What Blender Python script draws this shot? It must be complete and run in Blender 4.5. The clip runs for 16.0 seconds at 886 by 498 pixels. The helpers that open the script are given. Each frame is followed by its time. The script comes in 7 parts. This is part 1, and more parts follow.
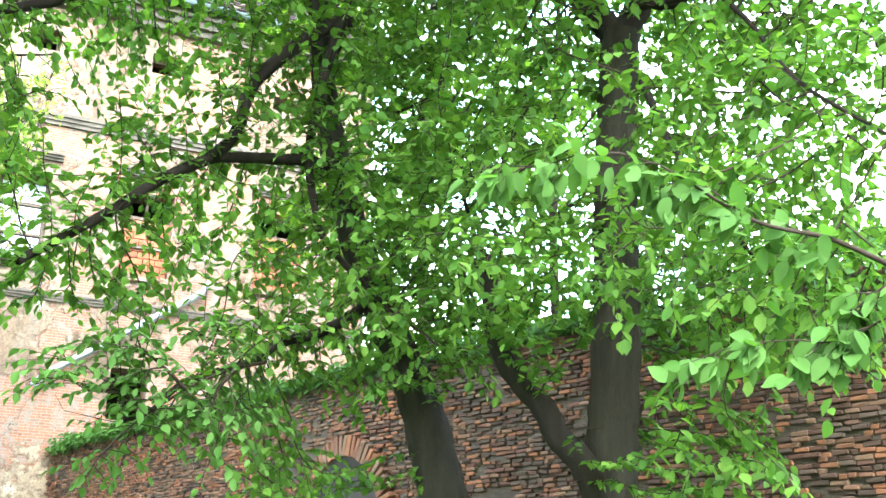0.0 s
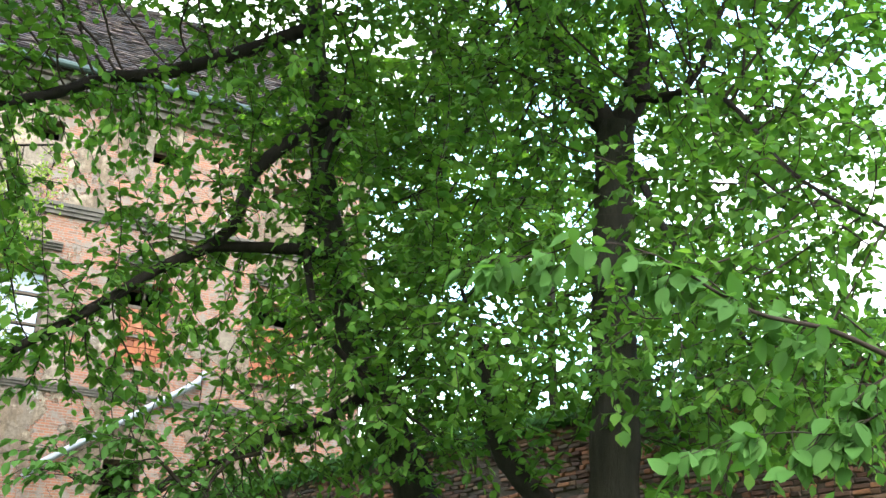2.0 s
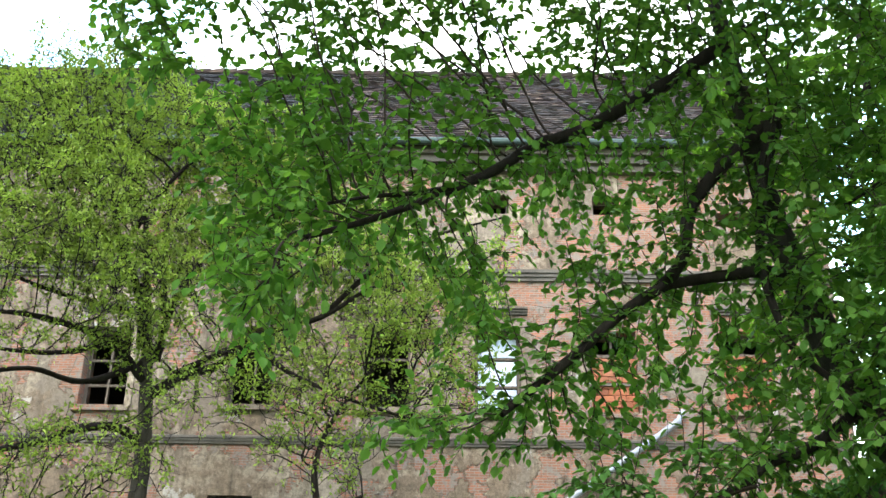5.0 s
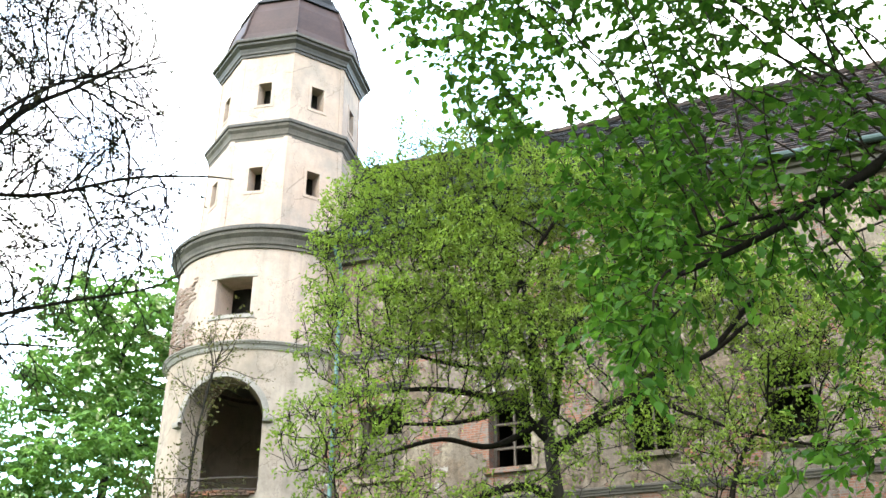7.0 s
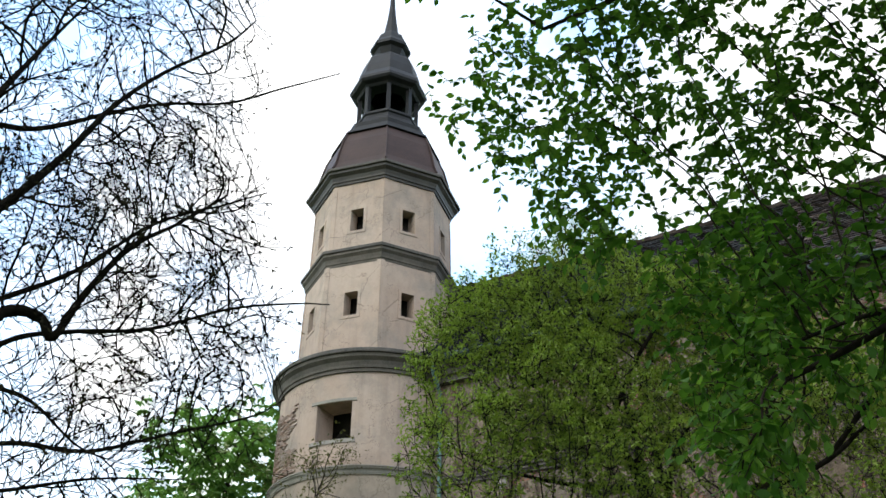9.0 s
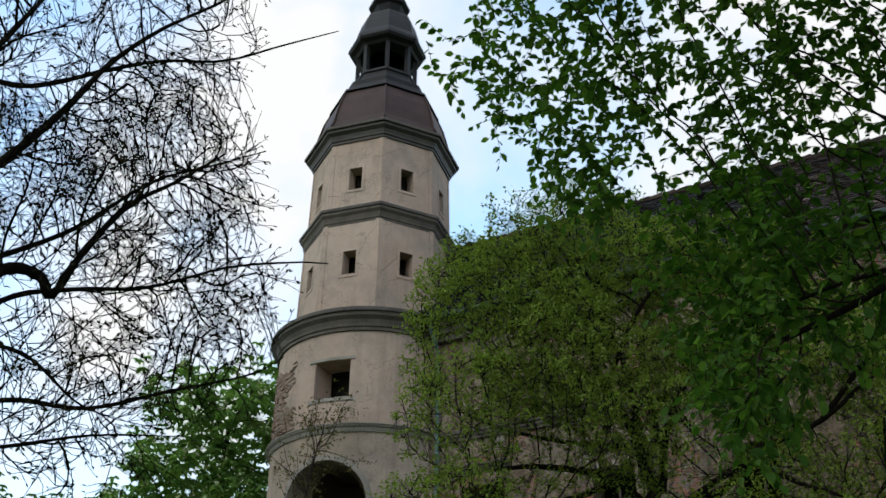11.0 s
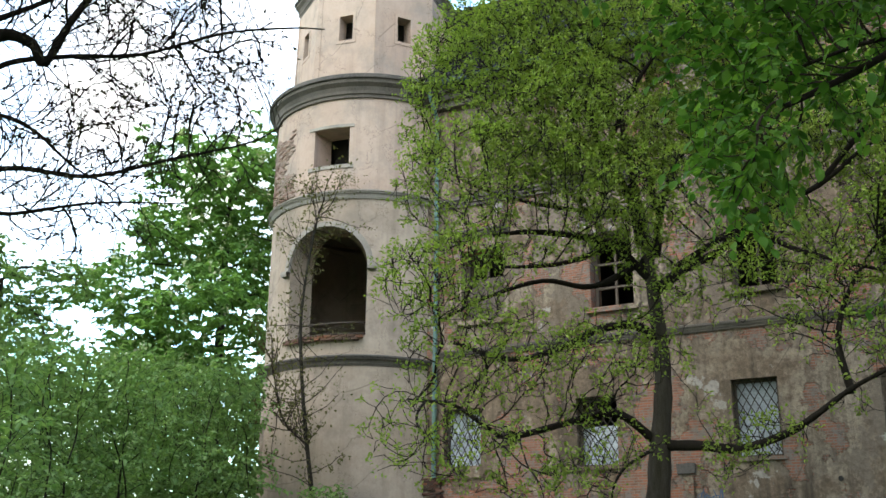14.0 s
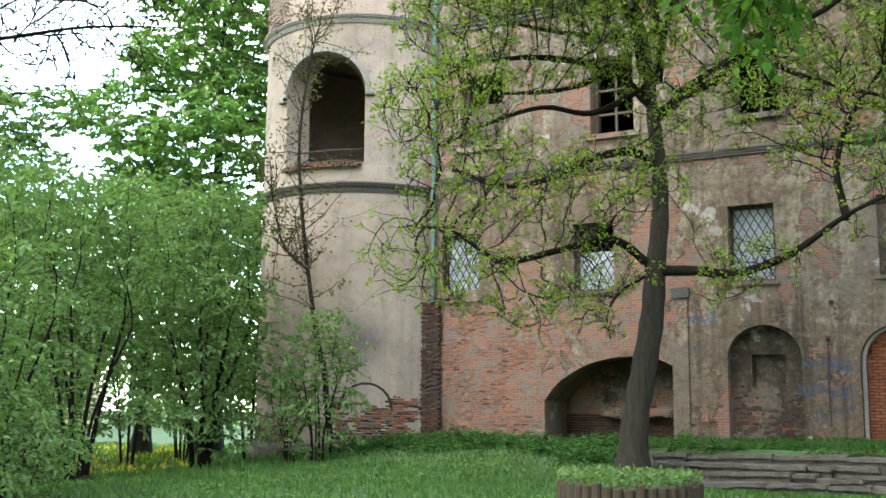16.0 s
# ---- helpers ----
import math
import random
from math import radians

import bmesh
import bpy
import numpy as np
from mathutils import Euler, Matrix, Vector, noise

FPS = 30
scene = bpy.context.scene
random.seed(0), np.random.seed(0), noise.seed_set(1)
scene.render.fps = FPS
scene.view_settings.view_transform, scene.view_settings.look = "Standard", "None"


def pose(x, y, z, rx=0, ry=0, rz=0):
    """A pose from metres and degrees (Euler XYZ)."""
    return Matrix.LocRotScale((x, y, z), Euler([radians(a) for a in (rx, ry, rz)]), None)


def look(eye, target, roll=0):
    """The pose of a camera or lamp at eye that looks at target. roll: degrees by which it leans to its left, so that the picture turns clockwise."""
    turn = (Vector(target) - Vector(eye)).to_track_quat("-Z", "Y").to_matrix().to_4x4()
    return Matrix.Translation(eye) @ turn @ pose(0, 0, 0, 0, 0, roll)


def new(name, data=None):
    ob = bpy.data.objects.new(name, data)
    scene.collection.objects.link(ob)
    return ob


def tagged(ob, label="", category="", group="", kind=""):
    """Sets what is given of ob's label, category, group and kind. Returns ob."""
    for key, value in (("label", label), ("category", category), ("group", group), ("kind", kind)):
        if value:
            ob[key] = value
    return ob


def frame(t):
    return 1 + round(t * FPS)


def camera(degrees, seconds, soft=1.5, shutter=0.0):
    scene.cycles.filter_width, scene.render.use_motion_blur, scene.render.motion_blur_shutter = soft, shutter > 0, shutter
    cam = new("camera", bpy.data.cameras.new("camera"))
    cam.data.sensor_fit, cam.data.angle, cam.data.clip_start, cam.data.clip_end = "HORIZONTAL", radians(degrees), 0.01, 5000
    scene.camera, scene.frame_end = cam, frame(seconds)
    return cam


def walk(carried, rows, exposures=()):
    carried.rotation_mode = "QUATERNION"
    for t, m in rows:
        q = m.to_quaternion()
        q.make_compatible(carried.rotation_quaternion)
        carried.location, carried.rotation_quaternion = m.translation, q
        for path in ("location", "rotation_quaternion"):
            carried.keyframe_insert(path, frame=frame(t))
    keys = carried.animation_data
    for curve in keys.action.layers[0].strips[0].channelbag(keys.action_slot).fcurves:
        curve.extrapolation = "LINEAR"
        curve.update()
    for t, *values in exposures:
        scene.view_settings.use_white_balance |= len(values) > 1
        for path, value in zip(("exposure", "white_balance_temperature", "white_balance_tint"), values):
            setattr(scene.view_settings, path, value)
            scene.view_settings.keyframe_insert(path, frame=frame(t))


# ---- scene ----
# ---------- camera: one standing place, a pan and a tilt ----------
cam = camera(45.4, 16.0)
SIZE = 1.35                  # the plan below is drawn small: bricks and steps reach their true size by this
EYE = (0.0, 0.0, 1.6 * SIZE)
TURNS = [  # seconds, yaw, pitch, roll
    (0.0, -26.14, 17.86, -1.30), (0.5, -26.25, 19.00, -1.30), (1.0, -26.27, 20.17, -1.32), (1.5, -26.30, 21.41, -1.37),
    (2.0, -26.32, 22.71, -1.40), (2.5, -26.29, 23.12, -1.44), (3.0, -22.47, 22.91, -1.33), (3.5, -16.36, 22.89, -1.19),
    (4.0, -10.48, 23.24, -1.03), (4.2, -8.19, 23.51, -0.95),
    (6.3, 14.13, 25.26, -0.49), (6.5, 16.75, 25.38, -0.44), (7.0, 22.24, 26.49, -0.41), (7.5, 26.24, 28.09, -0.36),
    (8.0, 28.22, 29.91, -0.34), (8.2, 28.18, 32.34, -0.35),
    (10.3, 27.90, 32.89, -0.50), (10.5, 27.91, 32.31, -0.52), (11.0, 27.93, 30.58, -0.52), (11.5, 27.92, 29.07, -0.50),
    (12.0, 27.96, 27.88, -0.48), (12.5, 27.94, 26.08, -0.47), (13.0, 27.93, 23.74, -0.45), (13.5, 27.94, 21.48, -0.43),
    (14.0, 27.95, 18.06, -0.39), (14.5, 27.95, 15.23, -0.36), (15.0, 27.97, 12.40, -0.36), (15.5, 27.96, 10.77, -0.37),
    (16.0, 27.88, 8.72, -0.39)]
STOPS = [(0.0, 1.5), (0.6, 1.3), (1.5, 0.65), (2.2, 0.35), (3.2, 0.15), (4.2, 0.05), (6.3, 0.1), (7.5, -0.14), (8.2, -0.68),
         (10.3, -2.45), (11.0, -2.35), (12.0, -2.08), (13.0, -1.6), (14.0, -0.95), (15.0, -0.47), (16.0, -0.3)]
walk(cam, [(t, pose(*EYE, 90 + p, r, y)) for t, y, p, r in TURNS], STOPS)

# ---------- sky and sun ----------
world = bpy.data.worlds.new("sky")
scene.world = world
world.use_nodes = True
wn, wl = world.node_tree.nodes, world.node_tree.links
wn.clear()
w_out, w_bg = wn.new("ShaderNodeOutputWorld"), wn.new("ShaderNodeBackground")
w_sky, w_tc, w_noise = wn.new("ShaderNodeTexSky"), wn.new("ShaderNodeTexCoord"), wn.new("ShaderNodeTexNoise")
w_ramp, w_mix, w_gain = wn.new("ShaderNodeValToRGB"), wn.new("ShaderNodeMix"), wn.new("ShaderNodeMix")
w_sky.sky_type, w_sky.sun_disc = "NISHITA", False
w_sky.sun_elevation, w_sky.sun_rotation = radians(48), radians(200)
w_noise.inputs["Scale"].default_value, w_noise.inputs["Detail"].default_value = 3.0, 8
w_noise.inputs["Roughness"].default_value = 0.55
w_ramp.color_ramp.elements[0].position, w_ramp.color_ramp.elements[1].position = 0.4, 0.58
w_mix.data_type, w_gain.data_type, w_gain.blend_type = "RGBA", "RGBA", "MULTIPLY"
w_gain.inputs["Factor"].default_value = 1.0
w_gain.inputs["B"].default_value = (1.75, 1.9, 1.75, 1)
w_mix.inputs["B"].default_value = (3.6, 3.62, 3.64, 1)
w_ramp.color_ramp.elements[0].color = (0.1, 0.1, 0.1, 1)
wl.new(w_tc.outputs["Generated"], w_noise.inputs["Vector"])
wl.new(w_noise.outputs["Fac"], w_ramp.inputs["Fac"])
wl.new(w_sky.outputs["Color"], w_gain.inputs["A"])
wl.new(w_ramp.outputs["Color"], w_mix.inputs["Factor"])
wl.new(w_gain.outputs["Result"], w_mix.inputs["A"])
wl.new(w_mix.outputs["Result"], w_bg.inputs["Color"])
w_bg.inputs["Strength"].default_value = 1.4
wl.new(w_bg.outputs["Background"], w_out.inputs["Surface"])
sun = new("sun", bpy.data.lights.new("sun", "SUN"))
sun.data.energy, sun.data.angle, sun.data.color = 0.6, radians(25), (1, 0.9, 0.77)
sun.matrix_world = look((-8, -14, 22), (0, 8, 2))


# ---------- materials ----------
def shader(name, rough=0.85, spec=0.3):
    m = bpy.data.materials.new(name)
    m.use_nodes = True
    n = m.node_tree.nodes
    b = n["Principled BSDF"]
    b.inputs["Roughness"].default_value = rough
    b.inputs["Specular IOR Level"].default_value = spec
    return m, n, m.node_tree.links, b


def noise_node(n, l, scale, detail=6, rough=0.6, vec=None, stretch=None):
    t = n.new("ShaderNodeTexNoise")
    t.inputs["Scale"].default_value, t.inputs["Detail"].default_value, t.inputs["Roughness"].default_value = scale, detail, rough
    tc = n.new("ShaderNodeTexCoord")
    if stretch:
        mp = n.new("ShaderNodeMapping")
        mp.inputs["Scale"].default_value = stretch
        l.new(tc.outputs["Object"], mp.inputs["Vector"])
        l.new(mp.outputs["Vector"], t.inputs["Vector"])
    else:
        l.new(tc.outputs["Object"], t.inputs["Vector"])
    return t.outputs["Fac"]


def ramp(n, l, fac, *stops):
    r = n.new("ShaderNodeValToRGB")
    e = r.color_ramp.elements
    while len(e) < len(stops):
        e.new(0.5)
    for k, (p, c) in zip(e, stops):
        k.position, k.color = p, (*c, 1) if len(c) == 3 else c
    l.new(fac, r.inputs["Fac"])
    return r.outputs["Color"]


def mixed(n, l, fac, a, b, mode="MIX"):
    m = n.new("ShaderNodeMix")
    m.data_type, m.blend_type = "RGBA", mode
    for key, v in (("Factor", fac), ("A", a), ("B", b)):
        s = m.inputs[key] if key == "Factor" else [i for i in m.inputs if i.name == key and i.type == "RGBA"][0]
        if isinstance(v, (int, float)):
            s.default_value = v
        elif isinstance(v, tuple):
            s.default_value = (*v, 1)
        else:
            l.new(v, s)
    return [o for o in m.outputs if o.type == "RGBA"][0]


def bumped(n, l, b, height, strength=0.4, distance=0.02):
    k = n.new("ShaderNodeBump")
    k.inputs["Strength"].default_value, k.inputs["Distance"].default_value = strength, distance
    l.new(height, k.inputs["Height"])
    l.new(k.outputs["Normal"], b.inputs["Normal"])


def plain(name, dark, light, scale=4.0, rough=0.8, bump=0.3, distance=0.01, stretch=None, metal=0.0, spec=0.3):
    """Two tones of one colour in coarse and fine grain, with relief."""
    m, n, l, b = shader(name, rough, spec)
    f1, f2 = noise_node(n, l, scale, 5, 0.6, stretch=stretch), noise_node(n, l, scale * 9, 4, 0.7, stretch=stretch)
    f = mixed(n, l, 0.45, f1, f2)
    l.new(ramp(n, l, f, (0.3, dark), (0.7, light)), b.inputs["Base Color"])
    b.inputs["Metallic"].default_value = metal
    if bump:
        bumped(n, l, b, f, bump, distance)
    return m


def piece_material(name, colours, rough=0.9, bump=0.5, dirt=(0.12, 0.1, 0.08), dirt_share=0.45):
    """Bricks and tiles: each piece takes its own tone, then soot and grain."""
    m, n, l, b = shader(name, rough, 0.2)
    info, geo = n.new("ShaderNodeObjectInfo"), n.new("ShaderNodeNewGeometry")
    add = n.new("ShaderNodeMath")
    add.operation = "ADD"
    l.new(info.outputs["Random"], add.inputs[0])
    l.new(geo.outputs["Random Per Island"], add.inputs[1])
    fr = n.new("ShaderNodeMath")
    fr.operation = "FRACT"
    l.new(add.outputs[0], fr.inputs[0])
    base = ramp(n, l, fr.outputs[0], *[(k / (len(colours) - 1), c) for k, c in enumerate(colours)])
    world_pos = n.new("ShaderNodeTexNoise")
    world_pos.inputs["Scale"].default_value, world_pos.inputs["Detail"].default_value = 0.7, 7
    l.new(geo.outputs["Position"], world_pos.inputs["Vector"])
    fine = n.new("ShaderNodeTexNoise")
    fine.inputs["Scale"].default_value, fine.inputs["Detail"].default_value = 28, 5
    l.new(geo.outputs["Position"], fine.inputs["Vector"])
    k = ramp(n, l, world_pos.outputs["Fac"], (0.48, (0, 0, 0)), (0.66, (dirt_share + 0.3,) * 3))
    c = mixed(n, l, k, base, dirt)
    c = mixed(n, l, ramp(n, l, fine.outputs["Fac"], (0.35, (0.35,) * 3), (0.6, (0, 0, 0))), c, tuple(v * 0.5 for v in colours[0]))
    l.new(c, b.inputs["Base Color"])
    bumped(n, l, b, fine.outputs["Fac"], bump, 0.01)
    return m


def plaster_material(name, base, pale, grey, brick_share=0.62, rough_spots=False, stain=None):
    """Old lime plaster: pale and grey fields, vertical run-off stains, flaked spots that show brick."""
    m, n, l, b = shader(name, 0.92, 0.15)
    big, mid = noise_node(n, l, 0.28, 7, 0.62), noise_node(n, l, 1.1, 8, 0.65)
    fine, runs = noise_node(n, l, 14, 6, 0.7), noise_node(n, l, 1.0, 6, 0.6, stretch=(2.6, 2.6, 0.16))
    hard = 0.035 if rough_spots else 0.09       # how sharply the fields end
    c = mixed(n, l, ramp(n, l, big, (0.5 - hard, (0, 0, 0)), (0.5 + hard, (1, 1, 1))), base, pale)
    c = mixed(n, l, ramp(n, l, mid, (0.56 - hard, (0, 0, 0)), (0.58 + hard, (0.85,) * 3)), c, grey)
    c = mixed(n, l, ramp(n, l, runs, (0.5, (0, 0, 0)), (0.68, (0.85 if rough_spots else 0.3,) * 3)), c, tuple(v * 0.45 for v in grey))
    c = mixed(n, l, ramp(n, l, fine, (0.38, (0.5 if rough_spots else 0.12,) * 3), (0.55, (0, 0, 0))), c, tuple(v * 0.5 for v in base))
    grit = noise_node(n, l, 4.5, 9, 0.75)
    c = mixed(n, l, ramp(n, l, grit, (0.36, (0.7 if rough_spots else 0.1,) * 3), (0.5, (0, 0, 0))), c, tuple(v * 0.42 for v in base))
    c = mixed(n, l, ramp(n, l, grit, (0.56, (0, 0, 0)), (0.66, (0.65 if rough_spots else 0.1,) * 3)), c, tuple(v * 1.12 for v in pale))
    if rough_spots:   # fields where only the coarse brown undercoat is left
        under = noise_node(n, l, 0.42, 10, 0.7, stretch=(1, 1, 0.7))
        c = mixed(n, l, ramp(n, l, under, (0.53, (0, 0, 0)), (0.555, (0.85,) * 3)), c, mixed(n, l, fine, (0.1, 0.078, 0.058), (0.19, 0.15, 0.113)))
        pale_spots = noise_node(n, l, 0.8, 9, 0.7)
        c = mixed(n, l, ramp(n, l, pale_spots, (0.6, (0, 0, 0)), (0.62, (0.7,) * 3)), c, (0.33, 0.3, 0.265))
    if rough_spots:
        coat = noise_node(n, l, 7.5, 10, 0.78)
        c = mixed(n, l, 1.0, c, ramp(n, l, coat, (0.3, (0.6, 0.57, 0.53)), (0.5, (1, 1, 1)), (0.7, (1.22, 1.2, 1.16))), "MULTIPLY")
    # flaked spots with courses of brick
    tc, mp = n.new("ShaderNodeTexCoord"), n.new("ShaderNodeMapping")
    mp.inputs["Rotation"].default_value = (radians(90), 0, 0)
    bt = n.new("ShaderNodeTexBrick")
    bt.inputs["Scale"].default_value = 1.0
    bt.inputs["Brick Width"].default_value, bt.inputs["Row Height"].default_value, bt.inputs["Mortar Size"].default_value = 0.19, 0.056, 0.007
    bt.inputs["Color1"].default_value, bt.inputs["Color2"].default_value = (0.25, 0.098, 0.056, 1), (0.15, 0.078, 0.052, 1)
    bt.inputs["Mortar"].default_value = (0.18, 0.15, 0.12, 1)
    l.new(tc.outputs["Object"], mp.inputs["Vector"])
    l.new(mp.outputs["Vector"], bt.inputs["Vector"])
    flake = noise_node(n, l, 0.55, 9, 0.68)
    if rough_spots:   # the end by the park wall has lost most of its plaster below the upper windows
        sep = n.new("ShaderNodeSeparateXYZ")
        l.new(tc.outputs["Object"], sep.inputs[0])
        more = n.new("ShaderNodeMapRange")
        more.inputs["From Min"].default_value, more.inputs["From Max"].default_value, more.inputs["To Max"].default_value = -0.5, 5.0, 0.075
        l.new(sep.outputs["X"], more.inputs["Value"])
        plus = n.new("ShaderNodeMath")
        l.new(more.outputs[0], plus.inputs[0])
        l.new(flake, plus.inputs[1])
        flake = plus.outputs[0]
        left, low, both = n.new("ShaderNodeMapRange"), n.new("ShaderNodeMapRange"), n.new("ShaderNodeMath")   # bare brick round the wide arch
        left.inputs["From Min"].default_value, left.inputs["From Max"].default_value = -6.0, -6.5
        low.inputs["From Min"].default_value, low.inputs["From Max"].default_value, low.inputs["To Max"].default_value = 4.7, 3.4, 0.1
        both.operation = "MULTIPLY"
        l.new(sep.outputs["X"], left.inputs["Value"])
        l.new(sep.outputs["Z"], low.inputs["Value"])
        l.new(left.outputs[0], both.inputs[0])
        l.new(low.outputs[0], both.inputs[1])
        sum2 = n.new("ShaderNodeMath")
        l.new(flake, sum2.inputs[0])
        l.new(both.outputs[0], sum2.inputs[1])
        flake = sum2.outputs[0]
    k = ramp(n, l, flake, (brick_share, (0, 0, 0)), (brick_share + 0.012, (1, 1, 1)))
    remains = noise_node(n, l, 3.2, 10, 0.75)
    bare = mixed(n, l, ramp(n, l, remains, (0.5, (0, 0, 0)), (0.56, (0.85,) * 3)), bt.outputs["Color"], mixed(n, l, fine, (0.09, 0.078, 0.064), (0.21, 0.18, 0.15)))
    c = mixed(n, l, k, c, bare)
    crack = n.new("ShaderNodeTexVoronoi")
    crack.feature = "DISTANCE_TO_EDGE"
    crack.inputs["Scale"].default_value = 0.9
    wob, add = noise_node(n, l, 2.0, 6, 0.7), n.new("ShaderNodeVectorMath")
    add.operation = "ADD"
    l.new(tc.outputs["Object"], add.inputs[0])
    l.new(wob, add.inputs[1])
    l.new(add.outputs[0], crack.inputs["Vector"])
    c = mixed(n, l, ramp(n, l, crack.outputs["Distance"], (0.002, (0.55,) * 3), (0.012, (0, 0, 0))), c, tuple(v * 0.35 for v in base))
    if stain:   # one sooty blot: place and reach
        far = n.new("ShaderNodeVectorMath")
        far.operation = "DISTANCE"
        l.new(tc.outputs["Object"], far.inputs[0])
        far.inputs[1].default_value = stain[:3]
        sm = n.new("ShaderNodeMath")
        sm.operation = "MULTIPLY_ADD"
        l.new(mid, sm.inputs[0])
        sm.inputs[1].default_value = stain[3] * 1.4
        l.new(far.outputs["Value"], sm.inputs[2])
        small = n.new("ShaderNodeMath")
        small.operation = "MULTIPLY"
        small.inputs[1].default_value = 0.4
        l.new(sm.outputs[0], small.inputs[0])
        c = mixed(n, l, ramp(n, l, small.outputs[0], (0.36, (0.75,) * 3), (0.66, (0, 0, 0))), c, (0.06, 0.057, 0.052))
    l.new(c, b.inputs["Base Color"])
    h = n.new("ShaderNodeMath")
    h.operation = "MULTIPLY_ADD"
    h.inputs[1].default_value = -2.0
    l.new(k, h.inputs[0])
    l.new(fine, h.inputs[2])
    h2 = n.new("ShaderNodeMath")
    h2.operation = "MULTIPLY_ADD"
    h2.inputs[1].default_value = 2.2 if rough_spots else 0.8
    l.new(mid, h2.inputs[0])
    l.new(h.outputs[0], h2.inputs[2])
    h3 = n.new("ShaderNodeMath")
    h3.operation = "MULTIPLY_ADD"
    h3.inputs[1].default_value = 1.6 if rough_spots else 0.3
    l.new(grit, h3.inputs[0])
    l.new(h2.outputs[0], h3.inputs[2])
    bumped(n, l, b, h3.outputs[0], 0.85 if rough_spots else 0.22, 0.03 if rough_spots else 0.01)
    return m


def leaf_material(name, colours, see=0.35, rough=0.6):
    m, n, l, b = shader(name, rough, 0.05)
    geo = n.new("ShaderNodeNewGeometry")
    c = ramp(n, l, geo.outputs["Random Per Island"], *[(k / (len(colours) - 1), v) for k, v in enumerate(colours)])
    spot = n.new("ShaderNodeTexNoise")
    spot.inputs["Scale"].default_value, spot.inputs["Detail"].default_value = 1.3, 4
    l.new(geo.outputs["Position"], spot.inputs["Vector"])
    c = mixed(n, l, ramp(n, l, spot.outputs["Fac"], (0.35, (0.45,) * 3), (0.6, (0, 0, 0))), c, tuple(v * 0.55 for v in colours[0]))
    l.new(c, b.inputs["Base Color"])
    tr, mx = n.new("ShaderNodeBsdfTranslucent"), n.new("ShaderNodeMixShader")
    bright = mixed(n, l, 1.0, c, (1.35, 1.5, 0.66), "MULTIPLY")
    l.new(bright, tr.inputs["Color"])
    mx.inputs[0].default_value = see
    l.new(b.outputs[0], mx.inputs[1])
    l.new(tr.outputs[0], mx.inputs[2])
    l.new(mx.outputs[0], n["Material Output"].inputs["Surface"])
    return m


PLASTER = plaster_material("facade_plaster", (0.155, 0.112, 0.076), (0.262, 0.207, 0.15), (0.07, 0.053, 0.039), brick_share=0.535, rough_spots=True)
TOWER_PLASTER = plaster_material("tower_plaster", (0.328, 0.236, 0.18), (0.39, 0.295, 0.233), (0.245, 0.2, 0.165), brick_share=0.70)
STAIN = (1.38, -2.2, 3.2, 1.15)      # on the drum, where soot blackened it
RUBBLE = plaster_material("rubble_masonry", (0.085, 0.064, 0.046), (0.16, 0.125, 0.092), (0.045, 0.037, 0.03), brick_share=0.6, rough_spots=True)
TOWER_LOW = plaster_material("tower_low_plaster", (0.285, 0.22, 0.165), (0.37, 0.298, 0.232), (0.205, 0.163, 0.128), brick_share=0.68, stain=STAIN)
LEDGE = plain("ledge_stone", (0.035, 0.03, 0.027), (0.12, 0.105, 0.09), 2.0, 0.9, 0.4)
# Weathered plaster, also toned down for the shade under the ledges.
TRIM_DIM = plain("weathered_shaded_moulding", (0.04, 0.034, 0.027), (0.12, 0.1, 0.08), 2.5, 0.9, 0.4)
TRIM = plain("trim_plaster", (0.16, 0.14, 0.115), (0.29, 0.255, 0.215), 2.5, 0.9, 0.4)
BRICK = piece_material("old_brick", [(0.155, 0.06, 0.032), (0.2, 0.083, 0.042), (0.1, 0.045, 0.029), (0.145, 0.09, 0.06), (0.12, 0.054, 0.034)], dirt=(0.075, 0.058, 0.043))
BRICK_FIELD = piece_material("bare_front_brick", [(0.2, 0.085, 0.048), (0.155, 0.07, 0.045), (0.24, 0.11, 0.062), (0.13, 0.082, 0.06), (0.18, 0.12, 0.09)], dirt=(0.15, 0.125, 0.105), dirt_share=0.5)
BRICK_PALE = piece_material("pale_weathered_brick", [(0.27, 0.165, 0.12), (0.24, 0.17, 0.135), (0.33, 0.25, 0.2), (0.22, 0.125, 0.09)], dirt=(0.3, 0.25, 0.21), dirt_share=0.5)
# Soot-dark brick; also stands in for shade on the park wall and wide arch.
BRICK_DULL = piece_material("sooty_shaded_brick", [(0.056, 0.026, 0.018), (0.075, 0.035, 0.023), (0.036, 0.023, 0.018), (0.072, 0.05, 0.036), (0.046, 0.028, 0.02)], dirt=(0.05, 0.042, 0.033), dirt_share=0.55)
BRICK_BRIGHT = piece_material("hollow_brick", [(0.22, 0.072, 0.034), (0.27, 0.095, 0.045), (0.17, 0.06, 0.033)], dirt=(0.25, 0.12, 0.07), dirt_share=0.2)
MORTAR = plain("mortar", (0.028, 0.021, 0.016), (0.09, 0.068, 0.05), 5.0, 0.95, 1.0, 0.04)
ROOF = piece_material("roof_tile", [(0.02, 0.014, 0.013), (0.042, 0.026, 0.021), (0.026, 0.018, 0.017), (0.1, 0.07, 0.055), (0.018, 0.014, 0.014), (0.034, 0.022, 0.019)], dirt=(0.022, 0.021, 0.016))
